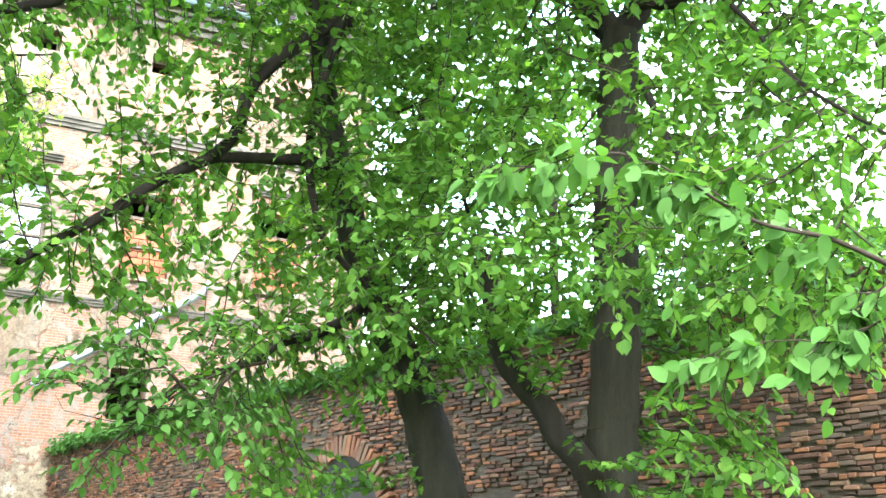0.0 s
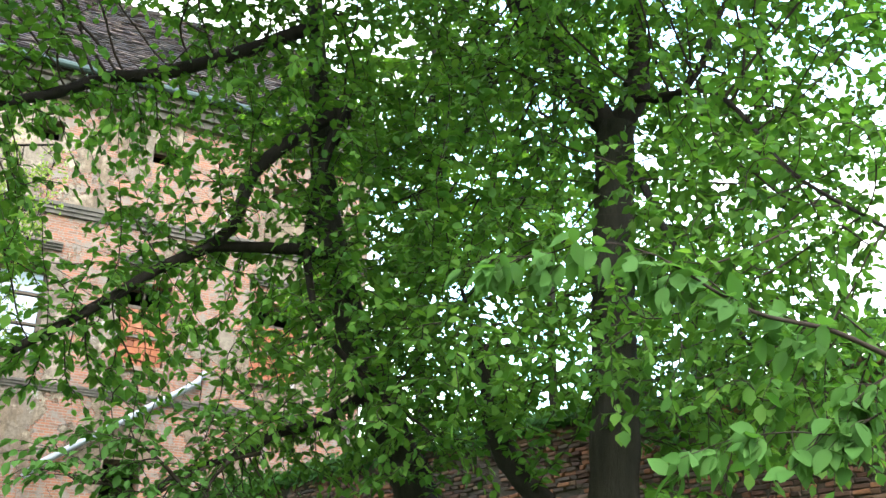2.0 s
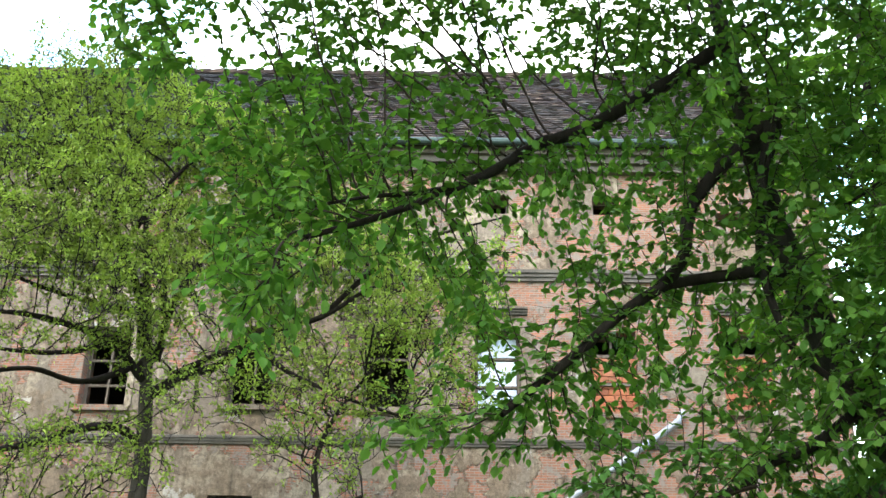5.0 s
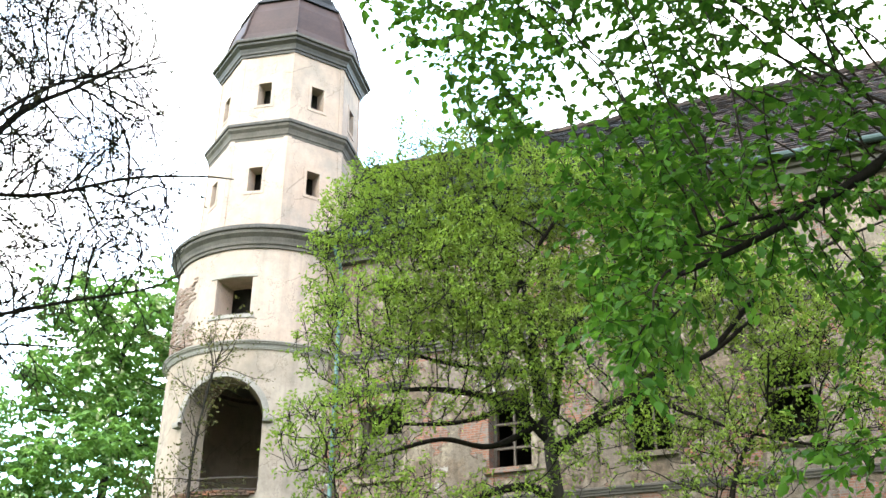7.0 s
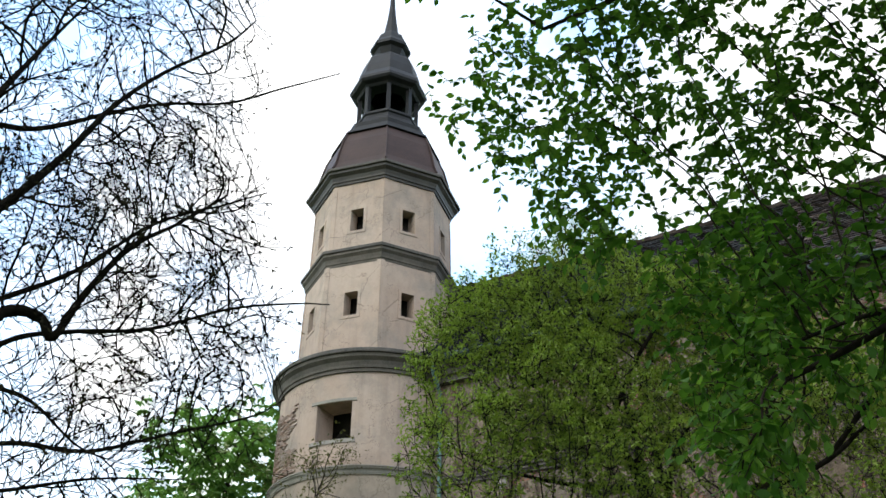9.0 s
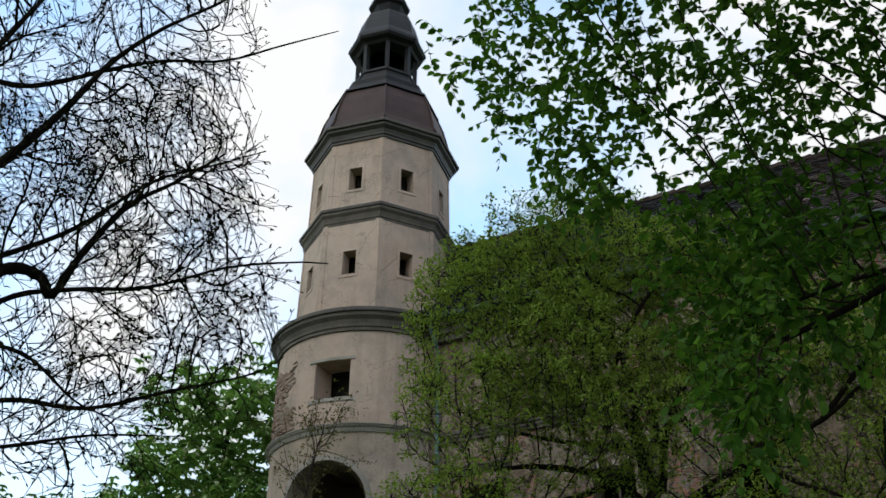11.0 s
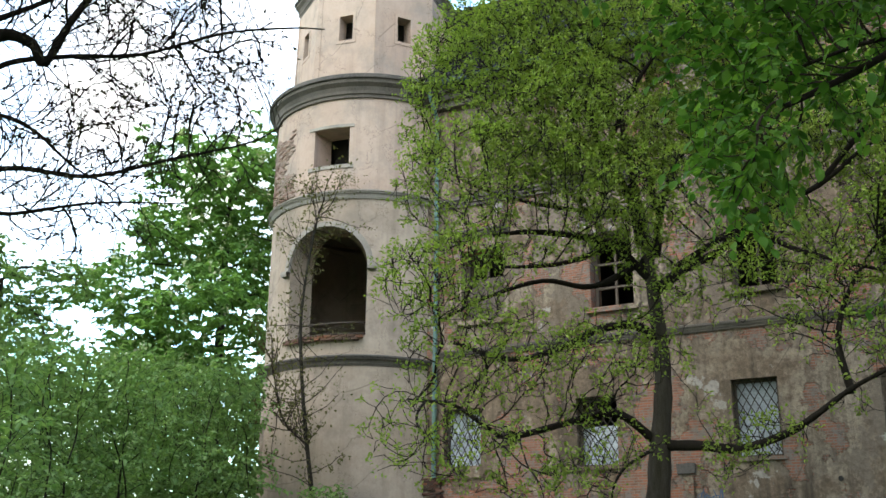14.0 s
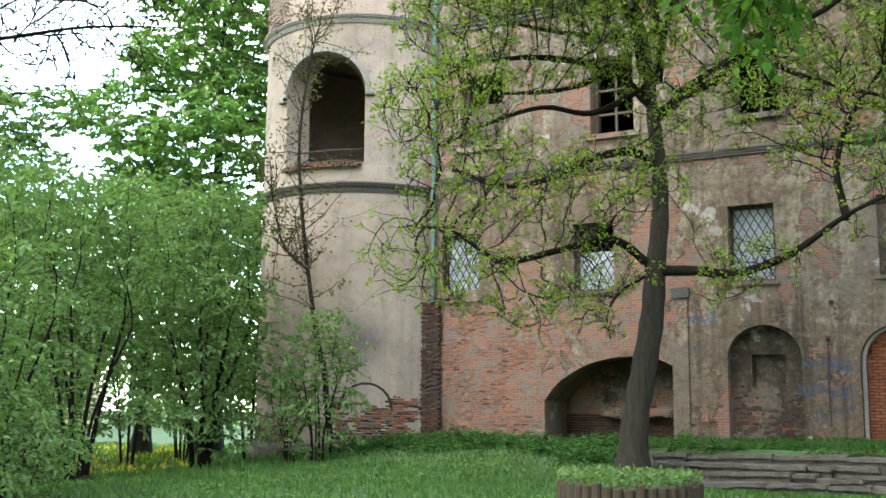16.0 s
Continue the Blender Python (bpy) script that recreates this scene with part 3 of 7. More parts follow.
def brick_infill(o, z_top, parent, material, bw=0.25, bh=0.14, y=0.1, depth=0.14, seed=1):
    """Single bricks walled into an opening, with gaps for joints."""
    x0, x1, z0, _ = o
    rnd = random.Random(seed)
    me = {}
    z, row = z0, 0
    while z + bh <= z_top + 0.01:
        x = x0 + 0.004 - (bw / 2 if row % 2 else 0)
        while x < x1 - 0.02:
            a, b = max(x, x0 + 0.004), min(x + bw, x1 - 0.004)
            if b - a > 0.04:
                key = round(b - a, 2)
                if key not in me:
                    bb = boxed(-(b - a) / 2 + 0.006, (b - a) / 2 - 0.006, 0, depth, 0.006, bh - 0.006)
                    bmesh.ops.bevel(bb, geom=bb.edges[:], offset=0.006, segments=1, affect="EDGES")
                    me[key] = bpy.data.meshes.new("brick")
                    bb.to_mesh(me[key])
                    bb.free()
                    me[key].materials.append(material)
                k = new("brick", me[key])
                k.parent = parent
                k.location = ((a + b) / 2, y + rnd.uniform(-0.012, 0.012), z)
            x += bw
        z += bh
        row += 1


DARKS = [(("v", 0.5), ("h", 0.62)), (("v", 0.5), ("h", 0.62), ("h", 0.3)), (("v", 0.55),), (("h", 0.66),)]
# boarded first window of the upper floor
o = HIGH[0]
w = part("window", local(cross_frame(o, DARKS[0])), DARKWOOD, palace, "broken casement with boards over its lower half")
bm = bmesh.new()
for k in range(5):
    box(bm, o[0] + 0.08, o[1] - 0.08, FY + 0.25, FY + 0.29, o[2] + 0.06 + k * 0.2, o[2] + 0.245 + k * 0.2)
part("board", local(bm), DARKWOOD, w)
for k in (1, 2, 3):
    part("window", local(cross_frame(HIGH[k], DARKS[k])), DARKWOOD, palace, "empty dark casement without glass")
# pale shutter
o = HIGH[4]
w = part("window", local(cross_frame(o, (("h", 0.36), ("h", 0.7)))), DARKWOOD, palace, "window closed with pale bluish white boards")
for z0, z1 in ((0.08, 0.62), (0.69, 1.26), (1.36, 1.78)):
    part("board", local(boxed(o[0] + 0.08, o[1] - 0.08, FY + 0.33, FY + 0.36, o[2] + z0, o[2] + z1)), WHITEPAINT, w)
# two windows walled up with orange brick
for k in (5, 6):
    o = HIGH[k]
    w = part("window", local(cross_frame((o[0], o[1], o[3] - 0.5, o[3]), (("v", 0.5),))), DARKWOOD, palace, "window walled up with orange hollow brick")
    brick_infill(o, o[3] - 0.5, w, BRICK_BRIGHT, seed=k)
    part("lintel", local(boxed(o[0] + 0.003, o[1] - 0.003, FY + 0.05, FY + 0.24, o[2] + 0.62, o[2] + 0.68)), DARKWOOD, w)
for o in SMALL:
    part("window", local(cross_frame(o, (), y=0.35)), DARKWOOD, palace, "small empty attic opening")

def rough_block(x0, x1, y0, y1, z0, z1, seed=0, amp=0.03):
    """A block with broken, uneven faces."""
    bm = bmesh.new()
    nx, nz = max(2, min(14, int((x1 - x0) / 0.1))), max(2, min(24, int((z1 - z0) / 0.1)))
    grid = [[[bm.verts.new((x0 + (x1 - x0) * i / nx, y, z0 + (z1 - z0) * j / nz)) for j in range(nz + 1)] for i in range(nx + 1)] for y in (y0, y1)]
    for i in range(nx):
        for j in range(nz):
            bm.faces.new((grid[0][i][j], grid[0][i + 1][j], grid[0][i + 1][j + 1], grid[0][i][j + 1]))
            bm.faces.new((grid[1][i][j + 1], grid[1][i + 1][j + 1], grid[1][i + 1][j], grid[1][i][j]))
    rim = [(i, 0) for i in range(nx)] + [(nx, j) for j in range(nz)] + [(i, nz) for i in range(nx, 0, -1)] + [(0, j) for j in range(nz, 0, -1)]
    for p, q in zip(rim, rim[1:] + rim[:1]):
        bm.faces.new((grid[0][q[0]][q[1]], grid[0][p[0]][p[1]], grid[1][p[0]][p[1]], grid[1][q[0]][q[1]]))
    for v in bm.verts:
        p = v.co * 5 + Vector((seed * 7.3, 0, 0))
        v.co += Vector((noise.noise(p), 0.4 * noise.noise(p + Vector((0, 9, 4))), noise.noise(p + Vector((3, 0, 9))))) * amp
    return bm


# walled-up arches on the ground floor
DEPTHS = (1.3, 0.3, 0.24)
for k, (x0, x1, zb, sp, ap) in enumerate(ARCHES):
    depth, n = DEPTHS[k], 16
    half, mid = (x1 - x0) / 2, (x0 + x1) / 2
    if k == 2:
        bm = bmesh.new()
        inner = [(mid + (half - 0.09) * math.cos(math.pi * i / n), sp + (ap - sp - 0.09) * math.sin(math.pi * i / n)) for i in range(n + 1)]
        outer = [(mid + (half - 0.02) * math.cos(math.pi * i / n), sp + (ap - sp - 0.03) * math.sin(math.pi * i / n)) for i in range(n + 1)]
        for i in range(n):
            prism(bm, [inner[i], outer[i], outer[i + 1], inner[i + 1]], FY + 0.1, FY + 0.22)
        box(bm, x0 + 0.02, x0 + 0.09, FY + 0.1, FY + 0.22, zb, sp)
        box(bm, x1 - 0.09, x1 - 0.02, FY + 0.1, FY + 0.22, zb, sp)
        part("arch_moulding", local(bm), TRIM, palace)
    bm = bmesh.new()
    hole = [(-4.62, -3.95, 2.13, 2.8)] if k == 1 else []
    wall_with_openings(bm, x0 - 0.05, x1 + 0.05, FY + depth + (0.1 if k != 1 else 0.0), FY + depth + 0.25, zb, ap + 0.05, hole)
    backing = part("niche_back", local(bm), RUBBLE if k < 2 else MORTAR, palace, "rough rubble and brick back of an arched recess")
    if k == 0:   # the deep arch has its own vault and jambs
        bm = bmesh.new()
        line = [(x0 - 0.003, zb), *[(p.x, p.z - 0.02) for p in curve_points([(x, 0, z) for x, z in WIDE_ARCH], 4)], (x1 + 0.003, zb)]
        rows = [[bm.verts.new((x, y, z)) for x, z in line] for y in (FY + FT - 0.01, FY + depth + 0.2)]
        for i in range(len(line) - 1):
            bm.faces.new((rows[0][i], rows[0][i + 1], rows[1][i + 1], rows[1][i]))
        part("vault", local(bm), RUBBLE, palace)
        # The ledge takes the darker rubble tone to deepen the arch's shade.
        part("rubble_ledge", local(rough_block(-8.1, -6.25, FY + 0.95, FY + 1.42, 1.5, 1.72, 5, 0.09)), RUBBLE, palace, "broken plaster ledge at the back of the arch")
    if k == 1:
        part("patched_hatch", local(boxed(-4.7, -3.88, FY + depth + 0.17, FY + depth + 0.3, 2.05, 2.88)), RUBBLE, palace, "small square hatch walled up behind the recess")
        rnd = random.Random(8)
        for _ in range(230):
            bx, bz, hw = rnd.uniform(x0 + 0.12, x1 - 0.12), 0.95 + abs(rnd.gauss(0, 0.6)), rnd.uniform(0.035, 0.1)
            if bz < 2.05 or (bz < 2.9 and abs(bx + 4.285) > 0.45 and rnd.random() < 0.5):
                part("stone", local(rough_block(bx - hw, bx + hw, FY + depth - rnd.uniform(0.0, 0.03), FY + depth + 0.05, bz, bz + rnd.uniform(0.04, 0.075), rnd.random() * 50)), rnd.choice((BRICK_DULL, BRICK_DULL, BRICK, STONE, RUBBLE)), backing)
    if k == 2:
        brick_infill((x0 + 0.09, x1 - 0.09, 1.1, 0), ap - 0.04, backing, BRICK_BRIGHT, bw=0.2, bh=0.062, y=depth, depth=0.1, seed=20)
        part("threshold", local(rough_block(x0 - 0.15, x1 + 0.15, FY - 0.18, FY + 0.3, 0.9, 1.08, 3)), STONE, palace)
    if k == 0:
        # Dark brick puts the shade of the deep arch into the colour.
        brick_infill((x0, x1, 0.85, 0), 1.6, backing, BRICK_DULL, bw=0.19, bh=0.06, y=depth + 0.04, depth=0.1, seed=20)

# pilaster beside the wide arch, with a broken cap, and plaster left on the brick next to it
part("pilaster", local(rough_block(-6.13, -5.84, FY - 0.06, FY + 0.05, 0.7, 4.0, 2, 0.012)), PLASTER, palace, "grey plastered pilaster strip")
part("pilaster_cap", local(rough_block(-6.18, -5.8, FY - 0.1, FY + 0.05, 4.0, 4.2, 7, 0.03)), LEDGE, palace, "broken cap of the pilaster")
for x0, x1, z0, z1, sd in ((-5.85, -5.42, 1.0, 1.8, 1), (-9.15, -8.9, 2.5, 4.4, 4), (-11.45, -10.9, 1.2, 1.8, 6), *[(x - 0.1 - 0.02 * k, x + 0.1 + 0.015 * k, z, z + 0.16 + 0.03 * k, 20 + k) for k, (x, z) in enumerate(((-11.3, 3.5), (-10.9, 2.3), (-10.2, 1.3), (-9.6, 2.9), (-9.8, 3.6), (-10.6, 2.9), (-11.5, 2.0)))]):
    part("plaster_remnant", local(rough_block(x0, x1, FY - 0.016, FY + 0.02, z0, z1, sd, 0.16)), PLASTER, palace, "pale plaster remnant on bare brick")

# bare brick patch beside the tower, brick by brick
patch = part("bare_brick_field", local(boxed(-11.72, -9.12, FY - 0.006, FY - 0.002, 0.6, 4.4)), PLASTER, palace, "bare red brick where the plaster fell off")


def brick_mesh(w, d, h, material, seed=0, bevel=0.008):
    rnd = random.Random(seed)
    b = boxed(-w / 2, w / 2, -d, 0, -h / 2, h / 2)
    for v in b.verts:
        v.co += Vector([rnd.uniform(-0.011, 0.011), rnd.uniform(-0.012, 0.012), rnd.uniform(-0.006, 0.006)])
    bmesh.ops.bevel(b, geom=b.edges[:], offset=bevel, segments=1, affect="EDGES")
    me = bpy.data.meshes.new("brick")
    b.to_mesh(me)
    b.free()
    me.materials.append(material)
    return me


# ---------- tower ----------
TD = 27.2
TX, TY = -TD * math.sin(radians(32.3)), TD * math.cos(radians(32.3))
FACE = math.degrees(math.atan2(-TY, -TX))      # direction from the tower's axis to the lawn, where the walker stands
TR = 2.6
tower = thing("tower", (TX, TY, 0), "round and octagonal stair tower with dark bulbous metal spire", "tower")


def shell(bm, r0, r1, z0, z1, openings, seg=96, taper=0.0):
    """A round wall with openings given as (angle from, angle to, z from, z to)."""
    cuts = sorted({z0, z1, *[o[2] for o in openings], *[o[3] for o in openings]})
    angs = sorted({*(360 * k / seg for k in range(seg)), *[o[0] % 360 for o in openings], *[o[1] % 360 for o in openings]})
    n, grid = len(angs), {}

    def vert(i, k, inner):
        key = (i % n, k, inner)
        if key not in grid:
            r = (r1 if inner else r0) - (0 if inner else taper * (cuts[k] - z0))
            a = radians(angs[i % n])
            grid[key] = bm.verts.new((r * math.cos(a), r * math.sin(a), cuts[k]))
        return grid[key]

    def is_solid(i, k):
        if k < 0 or k >= len(cuts) - 1:
            return False
        a = (angs[i % n] + ((angs[(i + 1) % n] - angs[i % n]) % 360) / 2) % 360
        z = (cuts[k] + cuts[k + 1]) / 2
        return not any(((a - o[0]) % 360) < ((o[1] - o[0]) % 360) and o[2] < z < o[3] for o in openings)

    for i in range(n):
        for k in range(len(cuts) - 1):
            if not is_solid(i, k):
                continue
            bm.faces.new((vert(i, k, 0), vert(i + 1, k, 0), vert(i + 1, k + 1, 0), vert(i, k + 1, 0)))
            bm.faces.new((vert(i, k, 1), vert(i, k + 1, 1), vert(i + 1, k + 1, 1), vert(i + 1, k, 1)))
            for di, dk, a, b in ((-1, 0, (i, k), (i, k + 1)), (1, 0, (i + 1, k + 1), (i + 1, k)), (0, -1, (i + 1, k), (i, k)), (0, 1, (i, k + 1), (i + 1, k + 1))):
                if not is_solid(i + di, k + dk):
                    bm.faces.new((vert(*a, 0), vert(*b, 0), vert(*b, 1), vert(*a, 1)))


A0 = FACE
def seen_left(lat):
    """The angle on the round wall at a sideways distance from its middle line, towards the park."""
    return A0 - math.degrees(math.asin(lat / TR))


# bottom storey
bm = bmesh.new()
shell(bm, TR, TR - 0.7, 0.0, 6.7, [(seen_left(2.55), seen_left(2.42), 4.55, 5.6)])
part("bottom_storey", bm, TOWER_LOW, tower, "grey-beige stained plaster drum", smooth=False)
bm = bmesh.new()
ring_solid(bm, [(TR + 0.02, 0.0), (TR + 0.14, 0.0), (TR + 0.14, 0.74), (TR + 0.1, 0.82), (TR + 0.02, 0.84)], 40, 0, A0 - 110, A0 - 13)
part("plinth", bm, STONE, tower, "pale stone plinth")


def ledge(z0, z1, r, out, name, sides=96, turn=0.0, material=None, cap=None):
    """A moulded cornice: a hollowed lower part in plaster and a thin dark cover plate."""
    # Lower part is coloured dark by default, like a soffit in shade.
    h = z1 - z0
    for nm, mat, prof in ((name, material or TRIM_DIM, ((-0.05, 0.0), (0.16, 0.0), (0.18, 0.13), (0.3, 0.16), (0.33, 0.28), (0.45, 0.45), (0.74, 0.56), (0.8, 0.58), (0.82, 0.73), (-0.05, 0.735))),
                          (name + "_cap", cap or LEDGE, ((-0.05, 0.74), (1.0, 0.74), (1.04, 0.78), (1.04, 0.9), (0.96, 0.93), (-0.05, 1.0 + 0.25 * out / h)))):
        bm = bmesh.new()
        ring_solid(bm, [(r + (a * out if a > 0 else a), z0 + b * h) for a, b in prof], sides, turn)
        part(nm, bm, mat, tower)


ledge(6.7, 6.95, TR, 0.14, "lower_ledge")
# middle storey with the open arch
arch_l, arch_r = seen_left(1.94), seen_left(0.02)
arch_mid, arch_half = (arch_l + arch_r) / 2, (arch_r - arch_l) / 2
bm = bmesh.new()
ops, n = [(arch_l, arch_r, 7.42, 9.2)], 22
for k in range(n):
    c = (k + 0.5) / n
    hw = arch_half * math.sqrt(max(0.0, 1 - c * c))
    ops.append((arch_mid - hw, arch_mid + hw, 9.2 + 1.0 * k / n, 9.2 + 1.0 * (k + 1) / n))
shell(bm, TR - 0.02, TR - 0.72, 6.9, 10.9, ops)
part("arch_storey", bm, TOWER_LOW, tower, "grey plaster drum with a tall open arch", smooth=False)
bm = bmesh.new()
n = 24
for k in range(n):
    a, b = math.pi * k / n, math.pi * (k + 1) / n
    pts = []
    for t, s in ((a, 1.0), (a, 1.13), (b, 1.13), (b, 1.0)):
        ang = radians(arch_mid + arch_half * s * math.cos(t))
        z = 9.2 + 1.0 * s * math.sin(t)
        pts.append((ang, z))
    v = [bm.verts.new((r * math.cos(g), r * math.sin(g), z)) for r in (TR - 0.03, TR + 0.05) for g, z in pts]
    for f in ((4, 5, 6, 7), (0, 4, 7, 3), (1, 2, 6, 5), (0, 1, 5, 4), (3, 7, 6, 2)):
        bm.faces.new([v[i] for i in f])
part("arch_moulding", bm, TRIM, tower)
for s, e in ((arch_r, arch_r + 5), (arch_l - 5, arch_l)):
    bm = bmesh.new()
    ring_solid(bm, [(TR - 0.04, 9.08), (TR + 0.1, 9.08), (TR + 0.12, 9.14), (TR + 0.12, 9.2), (TR - 0.04, 9.2)], 4, 0, s, e)
    part("impost", bm, TRIM, tower)
bm = bmesh.new()
for z in (7.55, 7.82):
    pts = [((TR - 0.3) * math.cos(radians(arch_l + (arch_r - arch_l) * k / 10)), (TR - 0.3) * math.sin(radians(arch_l + (arch_r - arch_l) * k / 10)), z) for k in range(11)]
    tube(bm, [Vector(p) for p in pts], [0.018] * 11, 6)
part("railing", bm, IRON, tower, "thin iron railing across the arch")
rnd = random.Random(3)
sill_bricks = [brick_mesh(0.17, 0.12, 0.055, BRICK, 40 + k) for k in range(3)]
for row in range(2):
    for k in range(11):
        a = radians(arch_l + 2 + (arch_r - arch_l - 3) * (k + 0.5 * row) / 11)
        ob = new("brick", rnd.choice(sill_bricks))
        ob.parent = tower
        ob.matrix_local = pose((TR + 0.0) * math.cos(a), (TR + 0.0) * math.sin(a), 7.33 + 0.06 * row, 0, 0, math.degrees(a) + 90)
ledge(10.9, 11.12, TR, 0.12, "middle_ledge", material=TRIM, cap=TRIM)
# drum with the square window
bm = bmesh.new()
shell(bm, TR - 0.03, TR - 0.75, 11.0, 13.75, [(seen_left(1.47), seen_left(0.57), 11.85, 12.85)])
part("window_storey", bm, TOWER_PLASTER, tower, "warm beige plaster drum with a square opening")
for nm, z0, z1 in (("lintel", 12.86, 12.94), ("sill", 11.74, 11.84)):
    bm = bmesh.new()
    ring_solid(bm, [(TR - 0.05, z0), (TR, z0), (TR, z1), (TR - 0.05, z1)], 8, 0, seen_left(1.6), seen_left(0.45))
    part(nm, bm, TRIM, tower)
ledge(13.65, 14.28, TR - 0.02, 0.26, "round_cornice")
# added inner floors: dark ones keep the drums dark, pale ones brighten the arch
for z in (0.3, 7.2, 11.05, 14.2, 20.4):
    part("inner_floor", boxed(-1.45, 1.45, -1.45, 1.45, z, z + 0.12), TRIM if 7 < z < 12 else INNER_SHADE, tower)
# Inner drums added and coloured dark so the window openings look black.
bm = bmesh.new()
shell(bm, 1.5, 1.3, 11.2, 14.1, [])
part("stair_core", bm, INNER_SHADE, tower)
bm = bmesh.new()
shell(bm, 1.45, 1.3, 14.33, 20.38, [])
part("stair_core", bm, INNER_SHADE, tower)
bm = bmesh.new()
a = radians(A0 + 180 - 20)
box(bm, -0.45, 0.45, -0.05, 0.05, 7.33, 9.4)
ob = part("inner_door", bm, DARKWOOD, tower, "grey wooden door inside the arch")
ob.matrix_local = pose(1.6 * math.cos(a), 1.6 * math.sin(a), 0, 0, 0, math.degrees(a) + 90)


# octagon storeys
def octagon(r0, r1, z0, z1, wz0, wz1, wide, thick=0.4):
    """An eight-sided wall; each side has one small window."""
    for k in range(8):
        a, b = radians(A0 + 45 * k), radians(A0 + 45 * (k + 1))

        def at(u, z, inner=0.0):
            r = r0 + (r1 - r0) * (z - z0) / (z1 - z0) - inner
            p, q = Vector((r * math.cos(a), r * math.sin(a), z)), Vector((r * math.cos(b), r * math.sin(b), z))
            return p.lerp(q, u)
        side = 2 * r0 * math.sin(radians(22.5))
        h = wide / side / 2
        us, zs = [0, 0.5 - h, 0.5 + h, 1], [z0, wz0, wz1, z1]
        bm = bmesh.new()
        o = [[bm.verts.new(at(u, z)) for u in us] for z in zs]
        i = [[bm.verts.new(at(u, z, thick)) for u in us] for z in zs]
        for m in range(3):
            for n in range(3):
                if m == 1 and n == 1:
                    for (p, q) in (((1, 1), (1, 2)), ((1, 2), (2, 2)), ((2, 2), (2, 1)), ((2, 1), (1, 1))):
                        bm.faces.new((o[p[0]][p[1]], o[q[0]][q[1]], i[q[0]][q[1]], i[p[0]][p[1]]))
                    continue
                bm.faces.new((o[m][n], o[m][n + 1], o[m + 1][n + 1], o[m + 1][n]))
                bm.faces.new((i[m][n], i[m + 1][n], i[m + 1][n + 1], i[m][n + 1]))
        part("octagon_side", bm, TOWER_PLASTER, tower)
        # raised plaster frame round the window
        bm = bmesh.new()
        g = 0.09 / side
        out = Vector((math.cos((a + b) / 2), math.sin((a + b) / 2), 0)) * 0.018
        for u0, u1, za, zb in ((0.5 - h - g, 0.5 - h, wz0 - 0.09, wz1 + 0.09), (0.5 + h, 0.5 + h + g, wz0 - 0.09, wz1 + 0.09), (0.5 - h, 0.5 + h, wz1, wz1 + 0.09), (0.5 - h, 0.5 + h, wz0 - 0.09, wz0)):
            q = [at(u0, za), at(u1, za), at(u1, zb), at(u0, zb)]
            v = [bm.verts.new(p) for p in q] + [bm.verts.new(p + out) for p in q]
            for f in ((4, 5, 6, 7), (0, 1, 5, 4), (1, 2, 6, 5), (2, 3, 7, 6), (3, 0, 4, 7)):
                bm.faces.new([v[j] for j in f])
        part("window_surround", bm, TOWER_PLASTER, tower)
        # a faint pilaster strip on each corner
        u = 0.07
        for p0, p1 in ((0.0, u), (1 - u, 1.0)):
            bm = bmesh.new()
            q = [at(p0, z0 + 0.02), at(p1, z0 + 0.02), at(p1, z1 - 0.02), at(p0, z1 - 0.02)]
            v = [bm.verts.new(p) for p in q] + [bm.verts.new(p + out * 0.8) for p in q]
            for f in ((4, 5, 6, 7), (0, 1, 5, 4), (1, 2, 6, 5), (2, 3, 7, 6), (3, 0, 4, 7)):
                bm.faces.new([v[j] for j in f])
            part("corner_strip", bm, TOWER_PLASTER, tower)


octagon(2.24, 2.17, 14.25, 17.35, 15.66, 16.4, 0.4)
octagon(2.12, 2.08, 17.75, 20.3, 18.5, 19.24, 0.4)
ledge(17.3, 17.85, 2.15, 0.2, "octagon_ledge", 8, A0)
ledge(20.2, 20.75, 2.08, 0.32, "main_cornice", 8, A0, TINBAND)
# metal dome, open lantern and spire, all eight-sided
bm = bmesh.new()
ring_solid(bm, [(2.3, 20.72), (2.2, 20.84), (2.1, 21.1), (2.0, 21.55), (1.87, 22.05), (1.7, 22.46), (1.4, 22.6)], 8, A0)
part("dome", bm, COPPER, tower, "brown patinated bell-shaped sheet metal dome")
for k in range(8):
    a, bm = radians(A0 + 45 * k), bmesh.new()
    tube(bm, [(r * math.cos(a), r * math.sin(a), z) for r, z in ((2.22, 20.88), (2.12, 21.1), (2.02, 21.55), (1.89, 22.05), (1.72, 22.46))], [0.03] * 5, 5)
    part("dome_seam", bm, COPPER, tower)
bm = bmesh.new()
ring_solid(bm, [(1.5, 22.48), (1.76, 22.5), (1.72, 22.6), (1.5, 22.78), (1.44, 22.92), (1.46, 23.06), (1.38, 23.12), (1.18, 23.3), (1.04, 23.52), (1.0, 23.66), (1.05, 23.7), (1.05, 23.78), (0.5, 23.8)], 8, A0)
part("lantern_base", bm, DARKMETAL, tower, "stepped black metal base")
for k in range(8):
    bm = bmesh.new()
    wall_with_openings(bm, -0.07, 0.07, -0.07, 0.07, 23.78, 24.9, [])
    ob = part("lantern_post", bm, DARKMETAL, tower)
    a = radians(A0 + 45 * k)
    ob.matrix_local = pose(0.94 * math.cos(a), 0.94 * math.sin(a), 0, 0, 0, math.degrees(a))
bm = bmesh.new()
